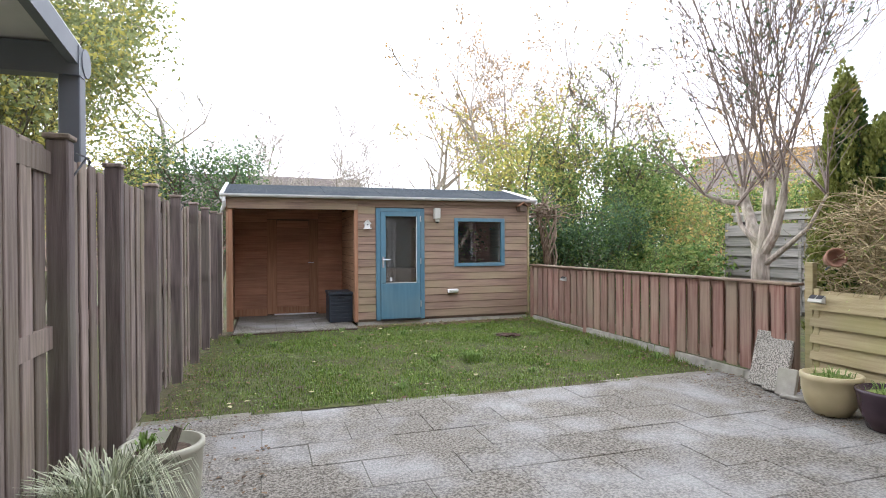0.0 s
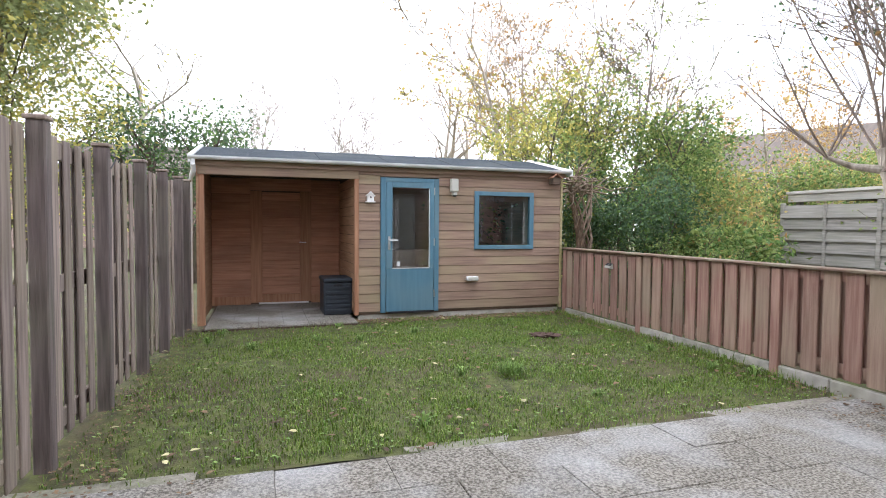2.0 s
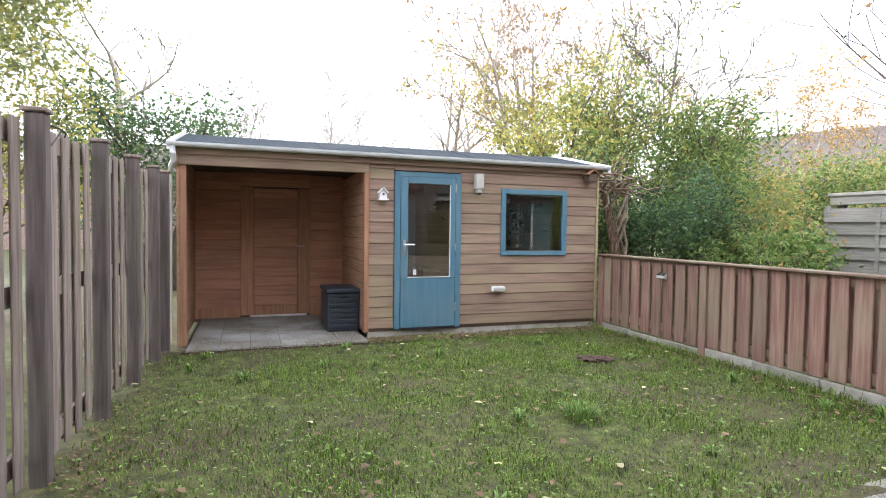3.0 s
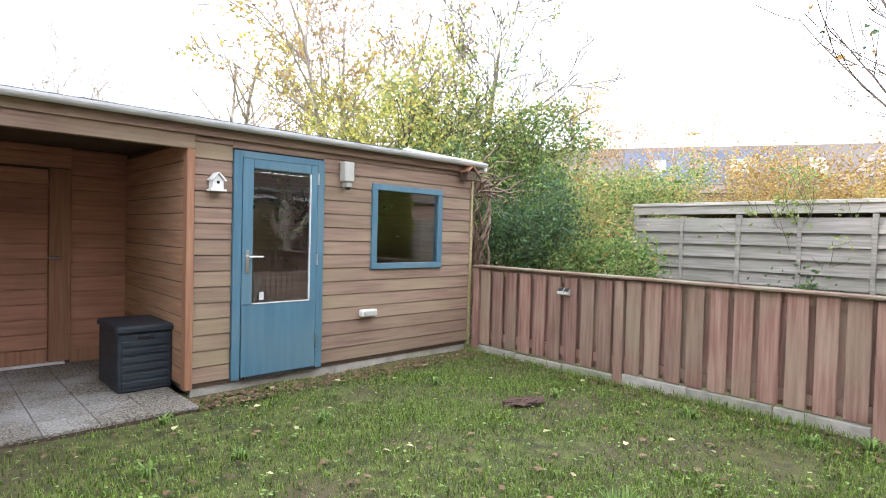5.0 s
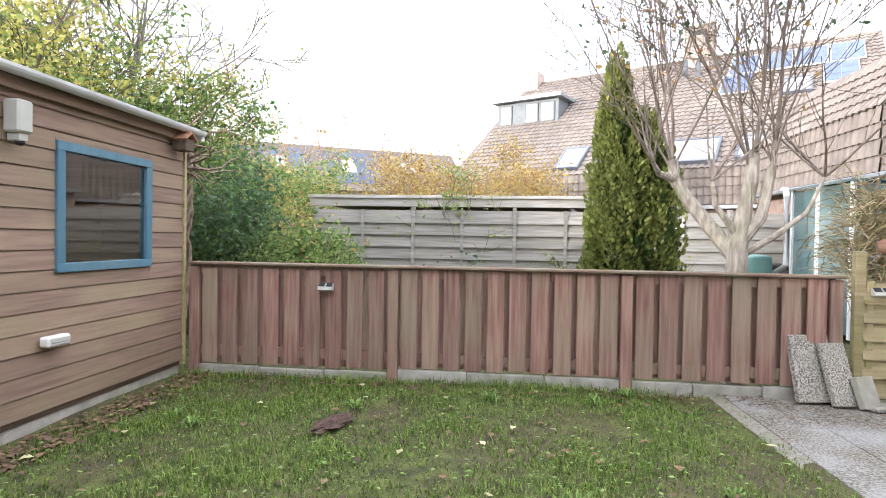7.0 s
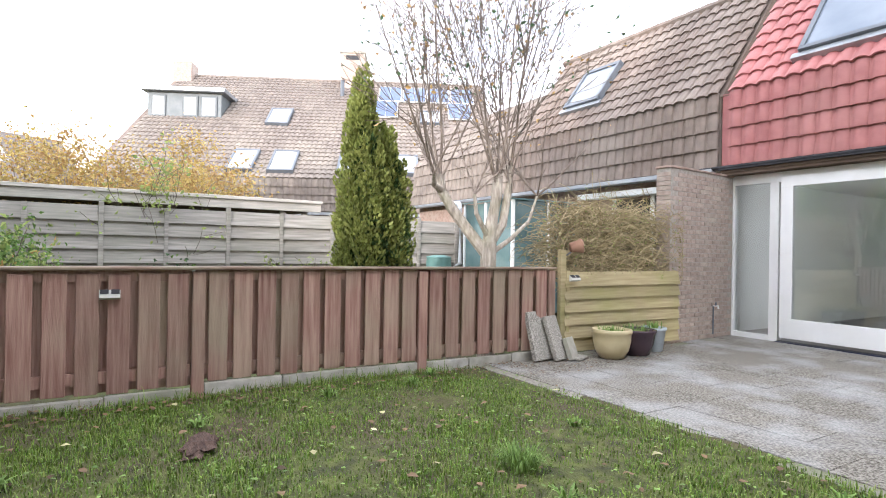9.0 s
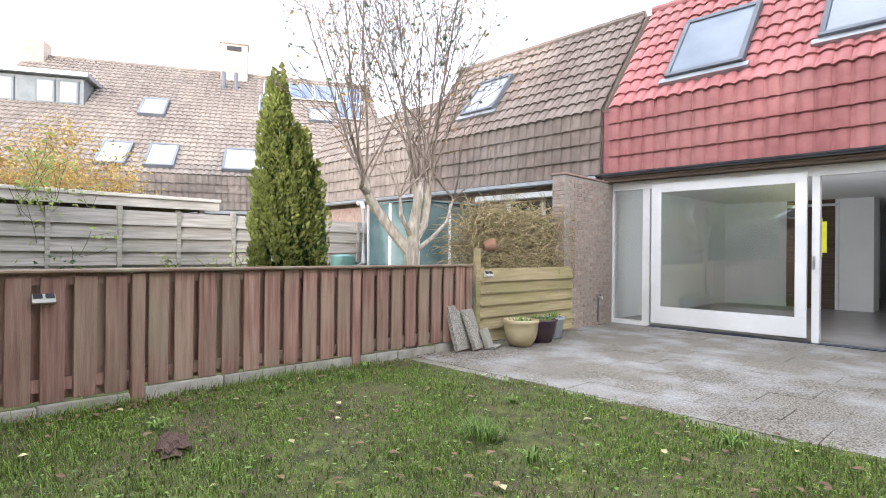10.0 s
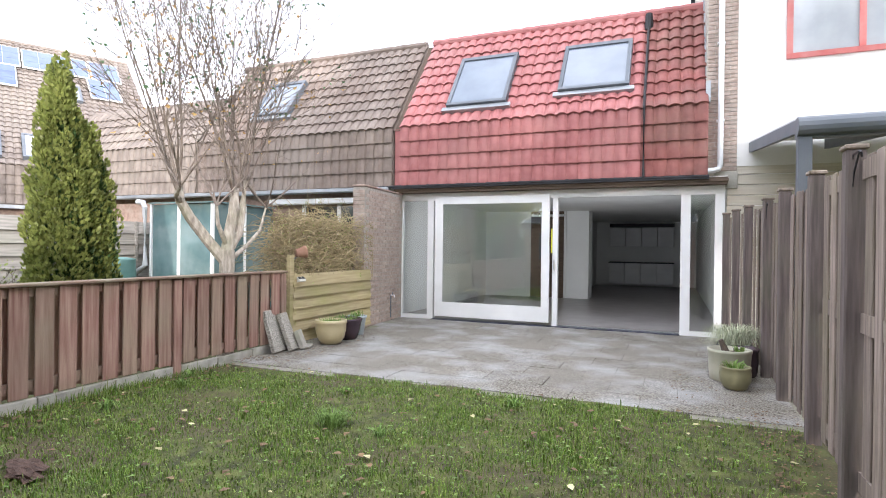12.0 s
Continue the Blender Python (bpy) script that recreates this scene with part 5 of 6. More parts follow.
for a, yy, xx, hgt, w, lean, mat in ((0, 4.25, 4.34, 0.52, 0.36, -17, M_EXPOSED), (1, 4.11, 4.26, 0.48, 0.20, -21, M_EXPOSED), (2, 3.96, 4.22, 0.24, 0.16, -22, M_CONCRETE)):
    bm = boxbm(-0.028, 0.028, -w / 2, w / 2, 0, hgt, bevel=0.006)
    o = solid("concrete_slab", bm, mat, "rough pebble concrete slab leaning on the fence" if a < 2 else "short plain concrete piece leaning on the slabs", "slab", group="leaning slabs")
    o.matrix_basis = at(xx - 0.10, yy - 0.02, 0.012, rz=8 + 6 * a, ry=-lean)
bm = boxbm(-0.06, 0.06, -0.12, 0.12, 0, 0.03, bevel=0.006)
o = solid("broken_tile", bm, M_CONCRETE, "broken flat concrete piece on the terrace", "slab")
o.matrix_basis = at(4.15, 3.85, 0.004, rz=24)

M_PALE = material("pale grey plastic", (0.44, 0.44, 0.39), (0.52, 0.52, 0.47), 3, (1, 1, 1), 0.5, 0.05, 40)
# fence lamps: small solar fittings
for y, z, x, nm in ((8.21, 0.82, 4.40, 0), (3.78, 0.90, 4.386, 1)):
    o = thing("solar_lamp", x, y, z, "small silver solar fence lamp with dark cells", "lamp", "solar lamps", fit=FENCE_FIT)
    bm = bmesh.new()
    vs = [bm.verts.new(c) for c in ((x, y - 0.065, z - 0.028), (x, y + 0.065, z - 0.028), (x, y + 0.065, z + 0.045), (x, y - 0.065, z + 0.045), (x - 0.05, y - 0.065, z - 0.012), (x - 0.05, y + 0.065, z - 0.012), (x - 0.042, y + 0.065, z + 0.010), (x - 0.042, y - 0.065, z + 0.010))]
    for f in ((0, 1, 2, 3), (4, 7, 6, 5), (3, 2, 6, 7), (0, 4, 5, 1), (0, 3, 7, 4), (1, 5, 6, 2)):
        bm.faces.new([vs[i] for i in f])
    part("housing", bm, M_PALE, o)
    for dy in (-0.034, 0.034):
        b2 = boxbm(-0.022, 0.022, -0.026, 0.026, -0.002, 0.002)
        bmesh.ops.transform(b2, matrix=Matrix.Translation((x - 0.024, y + dy, z + 0.033)) @ Matrix.Rotation(radians(-40), 4, "Y"), verts=b2.verts)
        part("solar_cell", b2, M_BLACK, o)

# storage box in the recess
M_BOX = material("dark blue grey plastic", (0.022, 0.028, 0.038), (0.04, 0.05, 0.062), 4, (1, 1, 6), 0.5, 0.25, 30)
o = thing("storage_box", 0.87, 10.05, 0.03, "dark blue-grey plastic storage box with lid", "box", fit=SHED_FIT)
part("body", boxbm(0.66, 1.075, 9.76, 10.34, 0.03, 0.52, bevel=0.012), M_BOX, o)
for i in range(6):
    part("rib", boxbm(0.69, 1.045, 9.75, 9.762, 0.07 + i * 0.068, 0.115 + i * 0.068, bevel=0.004), M_BOX, o)
part("lid", boxbm(0.645, 1.085, 9.74, 10.355, 0.52, 0.58, bevel=0.015), M_BOX, o)
part("handle", boxbm(0.81, 0.93, 9.745, 9.76, 0.47, 0.495, bevel=0.004), M_BLACK, o)

# fittings on the shed front
o = thing("bird_house", 1.30, 9.42, 1.72, "small white wooden bird house on the shed wall", "bird house", fit=SHED_FIT)
bm = bmesh.new()
vs = [bm.verts.new((x, y, z)) for y in (9.37, 9.45) for x, z in ((1.235, 1.735), (1.325, 1.735), (1.325, 1.80), (1.28, 1.855), (1.235, 1.80))]
bm.faces.new(vs[:5][::-1])
bm.faces.new(vs[5:])
for i in range(5):
    bm.faces.new((vs[i], vs[(i + 1) % 5], vs[5 + (i + 1) % 5], vs[5 + i]))
part("body", bm, M_WHITE, o)
for s in (-1, 1):
    b2 = boxbm(-0.045, 0.045, -0.055, 0.05, -0.005, 0.005)
    bmesh.ops.transform(b2, matrix=Matrix.Translation((1.28 + s * 0.03, 9.405, 1.838)) @ Matrix.Rotation(radians(s * 48), 4, "Y"), verts=b2.verts)
    part("roof_board", b2, M_WHITE, o)
part("entrance_hole", tube(bmesh.new(), [(1.28, 9.371, 1.79), (1.28, 9.367, 1.79)], 0.013, 12), M_BLACK, o)
part("shelf", boxbm(1.215, 1.345, 9.35, 9.446, 1.715, 1.733, bevel=0.003), M_WHITE, o)
o = thing("outdoor_lamp", 2.55, 9.4, 1.83, "pale grey outdoor lamp box with dark sensor", "lamp", fit=SHED_FIT)
part("housing", boxbm(2.49, 2.60, 9.34, 9.446, 1.90, 2.10, bevel=0.012), M_PALE, o)
part("sensor_mount", boxbm(2.52, 2.585, 9.36, 9.446, 1.85, 1.90, bevel=0.006), M_PALE, o)
part("sensor", lathe(bmesh.new(), [(0.012, 1.825), (0.026, 1.835), (0.028, 1.852)], 2.553, 9.39, 14), M_BLACK, o, "dark sensor dome")
o = thing("wall_socket", 2.85, 9.42, 0.53, "white weatherproof wall socket", "socket", fit=SHED_FIT)
part("housing", boxbm(2.755, 2.945, 9.375, 9.447, 0.535, 0.605, bevel=0.012), M_WHITE, o)
part("flap", boxbm(2.77, 2.93, 9.366, 9.376, 0.56, 0.597, bevel=0.006), M_PALE, o)
o = thing("nest_box", 4.22, 9.38, 2.05, "small brown nest box under the shed eaves", "bird house", fit=SHED_FIT)
part("body", boxbm(4.15, 4.29, 9.30, 9.43, 2.06, 2.17, bevel=0.006), M_DARKWOOD, o)
for s in (-1, 1):
    b2 = boxbm(-0.06, 0.06, -0.09, 0.07, -0.006, 0.006)
    bmesh.ops.transform(b2, matrix=Matrix.Translation((4.22 + s * 0.042, 9.37, 2.195)) @ Matrix.Rotation(radians(s * 38), 4, "Y"), verts=b2.verts)
    part("roof_board", b2, M_SHED_V, o)

# clay pot bird feeder on the fence post
M_TERRA = material("weathered terracotta", (0.22, 0.115, 0.08), (0.33, 0.19, 0.13), 6, (1, 1, 1), 0.85, 0.2, 60, (0.2, 0.12, 0.08), 4, 0.5)
o = thing("clay_nest_pot", 4.40, 3.72, 1.22, "terracotta pot hung sideways as a nesting pot", "pot")
bm = lathe(bmesh.new(), [(0.07, -0.09), (0.075, -0.08), (0.10, 0.06), (0.115, 0.07), (0.115, 0.10), (0.095, 0.10), (0.08, 0.02), (0.03, 0.0)], 0, 0, 20)
bmesh.ops.transform(bm, matrix=at(4.37, 3.70, 1.22, rz=60) @ Matrix.Scale(0.72, 4) @ Matrix.Rotation(radians(-80), 4, "Y"), verts=bm.verts)
part("pot", bm, M_TERRA, o)
part("bracket", tube(bmesh.new(), [(4.42, 3.80, 1.12), (4.40, 3.74, 1.16), (4.38, 3.71, 1.18)], 0.008, 6), M_STEEL, o)

# curved iron brackets on the tall fence
for y in (3.16, 6.30):
    o = thing("iron_bracket", lx(y), y, 1.6, "thin scrolled iron basket bracket on a fence post", "bracket", "fence brackets")
    xb = lx(y) + 0.006
    part("wall_bar", tube(bmesh.new(), [(xb, y + 0.01, 1.58), (xb, y + 0.01, 1.80)], 0.005, 6), M_BLACK, o)
    part("arm", tube(bmesh.new(), [(xb, y + 0.01, 1.78), (xb + 0.02, y + 0.1, 1.80), (xb + 0.03, y + 0.25, 1.80), (xb + 0.035, y + 0.29, 1.785), (xb + 0.03, y + 0.28, 1.765)], 0.005, 6), M_BLACK, o)
    part("brace", tube(bmesh.new(), [(xb, y + 0.01, 1.62), (xb + 0.02, y + 0.12, 1.71), (xb + 0.03, y + 0.24, 1.795)], 0.005, 6), M_BLACK, o)

M_ROT = material("rotten wood", (0.05, 0.03, 0.025), (0.13, 0.08, 0.06), 12, (1, 6, 1), 0.9, 0.8, 50)
# rotten wood piece and weeds in the grass
bm = bmesh.new()
bmesh.ops.create_icosphere(bm, subdivisions=3, radius=1.0)
for v in bm.verts:
    v.co = Vector((v.co.x * 0.17, v.co.y * 0.085, max(-0.02, v.co.z * 0.028))) * (1 + 0.6 * noise.noise(v.co * 2.3))
bmesh.ops.transform(bm, matrix=at(3.20, 7.76, 0.015, rz=-20), verts=bm.verts)
solid("rotten_log", bm, M_ROT, "flat dark piece of rotten wood lying in the grass", "wood")
part_tap = thing("garden_tap", 4.35, 0.95, 0.45, "small dark outdoor tap on the brick pier", "tap", fit=PIER_FIT)
part("pipe", tube(bmesh.new(), [(4.345, 0.95, 0.05), (4.345, 0.95, 0.48)], 0.010, 8), M_STEEL, part_tap)
part("spout", tube(bmesh.new(), [(4.345, 0.95, 0.47), (4.28, 0.95, 0.47), (4.27, 0.95, 0.43)], 0.013, 8), M_CHROME, part_tap)
part("knob", tube(bmesh.new(), [(4.31, 0.95, 0.47), (4.31, 0.95, 0.52)], 0.012, 8), M_STEEL, part_tap)


# ---- trees and shrubs ----
class Wood:
    """Collects tapering limbs and the points where leaves sit."""

    def __init__(self, seed):
        self.v, self.f, self.tips, self.rg = [], [], [], random.Random(seed)

    def limb(self, pts, radii, seg):
        k0 = len(self.v)
        for i, p in enumerate(pts):
            d = (pts[min(i + 1, len(pts) - 1)] - pts[max(i - 1, 0)]).normalized()
            a = Vector((0, 0, 1)).cross(d)
            a = a.normalized() if a.length > 0.15 else Vector((1, 0, 0)).cross(d).normalized()
            b = d.cross(a)
            for k in range(seg):
                w = 2 * math.pi * k / seg
                self.v.append(tuple(p + radii[i] * (math.cos(w) * a + math.sin(w) * b)))
        for i in range(len(pts) - 1):
            for k in range(seg):
                q, n = k0 + i * seg, (k + 1) % seg
                self.f.append((q + k, q + n, q + seg + n, q + seg + k))

    def grow(self, p, d, length, r, level, spec):
        rg = self.rg
        n = spec.get("segs", 5)
        pts, radii = [p.copy()], [r]
        d = d.normalized()
        for i in range(n):
            d = (d + Vector((rg.gauss(0, 1), rg.gauss(0, 1), rg.gauss(0, 0.6))) * spec["wobble"] + Vector((0, 0, spec["up"][min(level, len(spec["up"]) - 1)]))).normalized()
            p = p + d * length / n
            pts.append(p.copy())
            radii.append(max(r * (1 - 0.75 * (i + 1) / n), spec["rmin"]))
        self.limb(pts, radii, 8 if level == 0 else 5 if level == 1 else 3)
        if level >= spec["leaf_from"]:
            self.tips += pts[1:]
        if level < spec["levels"]:
            kids = spec["kids"][level]
            for c in range(kids):
                f = spec["start"][level] + (1 - spec["start"][level]) * (c + rg.random()) / kids
                i = min(int(f * n), n - 1)
                q = pts[i].lerp(pts[i + 1], f * n - i)
                ax = (pts[i + 1] - pts[i]).normalized()
                side = ax.orthogonal().normalized()
                side.rotate(Matrix.Rotation(rg.uniform(0, 2 * math.pi), 3, ax))
                ang = radians(rg.gauss(spec["angle"][level], 9))
                nd = ax * math.cos(ang) + side * math.sin(ang)
                self.grow(q, nd, length * spec["ratio"][level] * rg.uniform(0.7, 1.15) * (1.15 - 0.5 * f), radii[i] * 0.55, level + 1, spec)

    def leaves(self, n, size, sigma, zmin=-9.0, zmax=99.0, aspect=0.6):
        rg, vs, fs = self.rg, [], []
        tips = [t for t in self.tips if zmin < t.z < zmax] or self.tips
        for _ in range(n):
            t = rg.choice(tips)
            c = t + Vector((rg.gauss(0, sigma), rg.gauss(0, sigma), rg.gauss(0, sigma) * 0.8))
            leaf(vs, fs, c, size * rg.uniform(0.6, 1.3), rg, aspect)
        return vs, fs


def leaf(vs, fs, c, s, rg, aspect=0.6):
    d = Vector((rg.gauss(0, 1), rg.gauss(0, 1), rg.gauss(-0.2, 0.8))).normalized()
    w = d.orthogonal().normalized()
    w.rotate(Matrix.Rotation(rg.uniform(0, 6.28), 3, d))
    u = d.cross(w) * 0.18
    k = len(vs)
    vs += [tuple(c - d * s * 0.5), tuple(c + w * s * aspect * 0.5 + u * s), tuple(c + d * s * 0.5), tuple(c - w * s * aspect * 0.5 + u * s)]
    fs.append((k, k + 1, k + 2, k + 3))


BASE = dict(segs=6, wobble=0.10, up=(0.05, 0.04, 0.02), rmin=0.004, leaf_from=2, levels=3, kids=(9, 6, 5), start=(0.3, 0.25, 0.2), angle=(42, 40, 42), ratio=(0.5, 0.5, 0.5))


def tree(name, x, y, h, r, bark, label, crowns, seed, spec=None, category="tree", lean=(0, 0), z=-0.05, group=""):
    s = {**BASE, **(spec or {})}
    o = thing(name, x, y, z, label, category, group)
    w = Wood(seed)
    stems = s.get("stems", 1)
    for i in range(stems):
        a = 2 * math.pi * i / stems + 0.4
        off = Vector((math.cos(a), math.sin(a), 0)) * (s.get("foot", 0.0) if stems > 1 else 0)
        tilt = Vector((math.cos(a), math.sin(a), 0)) * (s.get("flare", 0.0) if stems > 1 else 0)
        w.grow(Vector((x, y, z)) + off, Vector((lean[0], lean[1], 1)) + tilt, h * w.rg.uniform(0.85, 1.0) if stems > 1 else h, r, 0, s)
    part("trunk", raw_mesh("trunk", w.v, w.f, bark), None, o)
    for mat, n, size, sigma, *rest in crowns:
        vs, fs = w.leaves(n, size, sigma, *rest)
        part("crown", raw_mesh("crown", vs, fs, mat), None, o)
    return o


# group of autumn trees behind the shed
tree("autumn_tree", 7.2, 16.4, 6.9, 0.09, M_BARK, "slender autumn tree with thinning orange-brown leaves", [(M_L_ORANGE, 3600, 0.10, 0.11, 3.2), (M_L_YELLOW, 3200, 0.10, 0.14, 0, 5.6)], 11, dict(stems=4, foot=0.4, flare=0.15, kids=(11, 6, 5), rmin=0.011))
tree("autumn_tree", 8.4, 13.9, 5.9, 0.07, M_BARK_GREY, "tall airy tree with few leaves on dark twigs", [(M_L_LIME, 900, 0.09, 0.10, 2.5), (M_L_YELLOW, 1500, 0.09, 0.14, 0, 3.9)], 12, dict(stems=3, foot=0.3, flare=0.12, kids=(9, 6, 5), rmin=0.010))
tree("yellow_tree", 6.5, 13.6, 3.9, 0.07, M_BARK_DARK, "bushy tree with bright yellow-green leaves", [(M_L_YELLOW, 4200, 0.09, 0.20), (M_L_LIME, 2200, 0.09, 0.20)], 13, dict(stems=4, foot=0.4, flare=0.2, kids=(8, 5, 4)))
tree("green_tree", 7.9, 12.2, 3.7, 0.06, M_BARK_DARK, "dense green and yellow leafed small tree", [(M_L_LIME, 5200, 0.085, 0.18), (M_L_GREEN, 4200, 0.085, 0.18)], 14, dict(stems=4, foot=0.35, flare=0.2, kids=(8, 5, 4)))
tree("green_tree", 10.0, 13.6, 3.3, 0.07, M_BARK_DARK, "green hedge tree with a loose top", [(M_L_GREEN, 5000, 0.11, 0.24), (M_L_LIME, 4000, 0.11, 0.24)], 15, dict(stems=4, foot=0.5, flare=0.3, kids=(7, 5, 4)))
tree("pale_tree", 6.3, 20.5, 6.0, 0.12, M_BARK, "pale leafless tree with fine twigs", [(M_L_ORANGE, 700, 0.08, 0.12)], 16, dict(stems=3, foot=0.4, flare=0.2, kids=(9, 6, 5)))
tree("bare_tree", 17.5, 18.5, 6.6, 0.09, M_BARK, "thin tree with a few reddish leaves remaining", [(M_L_ORANGE, 2200, 0.12, 0.15, 3.5), (M_L_GOLD, 1500, 0.12, 0.2)], 17, dict(stems=3, foot=0.5, flare=0.2, kids=(8, 5, 4)))
tree("bare_tree", 21.0, 15.5, 6.0, 0.09, M_BARK, "thin tree with a few reddish leaves remaining", [(M_L_ORANGE, 1500, 0.12, 0.15, 3), (M_L_LIME, 2200, 0.12, 0.3, 0, 4)], 18, dict(stems=3, foot=0.5, flare=0.2, kids=(8, 5, 4)))
# shrubs in the neighbouring garden
SHRUB = dict(stems=7, foot=0.3, flare=0.65, levels=2, kids=(6, 4), leaf_from=1, start=(0.15, 0.2), angle=(40, 40), ratio=(0.6, 0.5), up=(0.06, 0.05))
tree("dark_shrub", 6.7, 11.0, 1.9, 0.03, M_BARK_DARK, "dense dark green evergreen shrub", [(M_L_DARK, 9000, 0.075, 0.17), (M_L_GREEN, 2500, 0.075, 0.2)], 21, SHRUB, "shrub")
tree("dark_shrub", 5.6, 12.0, 2.3, 0.03, M_BARK_DARK, "tall dark green evergreen shrub", [(M_L_DARK, 5000, 0.08, 0.2), (M_L_LIME, 3500, 0.08, 0.24)], 22, SHRUB, "shrub")
tree("laurel_bush", 8.0, 10.35, 1.25, 0.025, M_BARK_DARK, "broad-leaved bush turning yellow and reddish", [(M_L_GREEN, 2600, 0.11, 0.15), (M_L_LIME, 3200, 0.11, 0.16), (M_L_ORANGE, 350, 0.10, 0.16)], 23, SHRUB, "shrub")
tree("small_bush", 7.3, 9.6, 1.1, 0.02, M_BARK_DARK, "low grey-green garden bush", [(M_L_GREEN, 2500, 0.05, 0.12), (M_L_LIME, 1500, 0.05, 0.12)], 24, SHRUB, "shrub")
tree("grass_bush", 9.4, 11.9, 2.1, 0.02, M_TWIG, "pale reedy shrub with dry stems", [(M_L_LIME, 2800, 0.09, 0.2), (M_L_GOLD, 1500, 0.09, 0.2)], 25, SHRUB, "shrub")
tree("hedge_shrub", 12.5, 14.5, 3.2, 0.03, M_BARK_DARK, "mixed green and gold hedge shrub", [(M_L_GREEN, 3500, 0.11, 0.3), (M_L_LIME, 3500, 0.11, 0.3), (M_L_GOLD, 900, 0.11, 0.3)], 26, SHRUB, "shrub")
tree("hedge_shrub", 15.5, 13.0, 3.0, 0.03, M_BARK_DARK, "mixed green and gold hedge shrub", [(M_L_LIME, 3500, 0.11, 0.3), (M_L_GREEN, 2000, 0.11, 0.3), (M_L_GOLD, 1500, 0.11, 0.3)], 27, SHRUB, "shrub")
tree("golden_tree", 14.6, 7.7, 3.5, 0.045, M_BARK, "drooping small tree with golden autumn leaves", [(M_L_GOLD, 10000, 0.085, 0.22, 1.8), (M_L_ORANGE, 6500, 0.085, 0.22, 1.8)], 28, dict(stems=10, foot=0.35, flare=0.62, levels=2, kids=(9, 6), leaf_from=1, start=(0.35, 0.2), angle=(45, 45), ratio=(0.5, 0.5), up=(0.02, -0.06, -0.1)))
tree("fence_creeper", 9.85, 7.6, 0.9, 0.015, M_BARK_DARK, "dark leafy creeper at the foot of the grey fence", [(M_L_DARK, 900, 0.08, 0.14), (M_L_GREEN, 500, 0.08, 0.14)], 29, {**SHRUB, "stems": 4, "flare": 0.3, "foot": 0.15}, "shrub")
tree("fence_creeper", 9.93, 7.4, 2.2, 0.012, M_BARK_DARK, "thin creeper climbing over the grey fence", [(M_L_LIME, 420, 0.08, 0.10, 1.2)], 30, {**SHRUB, "stems": 2, "flare": 0.06, "foot": 0.1}, "climber")
tree("fence_weed", 9.7, 4.4, 0.95, 0.01, M_BARK_DARK, "yellow-green weeds by the grey fence", [(M_L_LIME, 700, 0.06, 0.10)], 31, SHRUB, "shrub")
tree("fence_weed", 9.6, 5.2, 1.0, 0.01, M_BARK_DARK, "yellow-green weeds by the grey fence", [(M_L_LIME, 700, 0.06, 0.10)], 32, SHRUB, "shrub")

# trees over the tall fence
tree("birch_tree", -6.2, 14.6, 9.5, 0.14, M_BARK, "tall drooping birch with small yellow-green leaves", [(M_L_BIRCH, 30000, 0.10, 0.22), (M_L_YELLOW, 7000, 0.12, 0.22)], 41, dict(kids=(15, 7, 5), start=(0.22, 0.2, 0.2), angle=(48, 45, 50), ratio=(0.42, 0.55, 0.6), up=(0.05, 0.0, -0.16)))
tree("birch_tree", -7.8, 12.4, 9.0, 0.14, M_BARK, "tall drooping birch with small yellow-green leaves", [(M_L_BIRCH, 30000, 0.10, 0.22), (M_L_YELLOW, 6000, 0.12, 0.22)], 42, dict(kids=(14, 7, 5), start=(0.2, 0.2, 0.2), angle=(48, 45, 50), ratio=(0.42, 0.55, 0.6), up=(0.05, 0.0, -0.16)))
# unseen third birch, added to block the low sun from the house
tree("birch_tree", -10.2, 11.0, 9.0, 0.14, M_BARK, "tall drooping birch with small yellow-green leaves", [(M_L_BIRCH, 24000, 0.105, 0.24), (M_L_YELLOW, 3500, 0.09, 0.26)], 46, dict(kids=(14, 7, 5), start=(0.2, 0.2, 0.2), angle=(48, 45, 50), ratio=(0.42, 0.55, 0.6), up=(0.05, 0.0, -0.16)))
tree("yellow_bush", -4.7, 13.2, 3.4, 0.05, M_BARK_DARK, "yellow-green leafy bush above the fence", [(M_L_YELLOW, 5200, 0.075, 0.22), (M_L_LIME, 2600, 0.075, 0.22)], 43, dict(stems=5, foot=0.5, flare=0.35, kids=(7, 5, 4)))
# foliage behind the fence, made tall to keep low sun out of the rooms
tree("yellow_bush", -5.9, 12.6, 6.3, 0.07, M_BARK_DARK, "tall yellow-green leafy bush above the fence", [(M_L_YELLOW, 8000, 0.11, 0.3), (M_L_BIRCH, 14000, 0.11, 0.3)], 47, dict(stems=6, foot=0.7, flare=0.32, kids=(8, 5, 4)))
tree("bare_tree", -2.3, 17.5, 6.3, 0.15, M_BARK_HAZE, "knotty bare tree with spreading branches", [(M_L_YELLOW, 260, 0.09, 0.12)], 44, dict(kids=(9, 6, 5), start=(0.35, 0.25, 0.2), angle=(62, 45, 45), ratio=(0.62, 0.5, 0.45), wobble=0.2, up=(0.05, 0.05, 0.05), rmin=0.012))
tree("ivy_tree", -1.9, 16.2, 3.6, 0.12, M_BARK_DARK, "ivy-covered dark green tree stump with rounded top", [(M_L_DARK, 7000, 0.09, 0.26), (M_L_GREEN, 2500, 0.09, 0.28)], 45, dict(stems=6, foot=0.4, flare=0.32, kids=(7, 5, 3)))
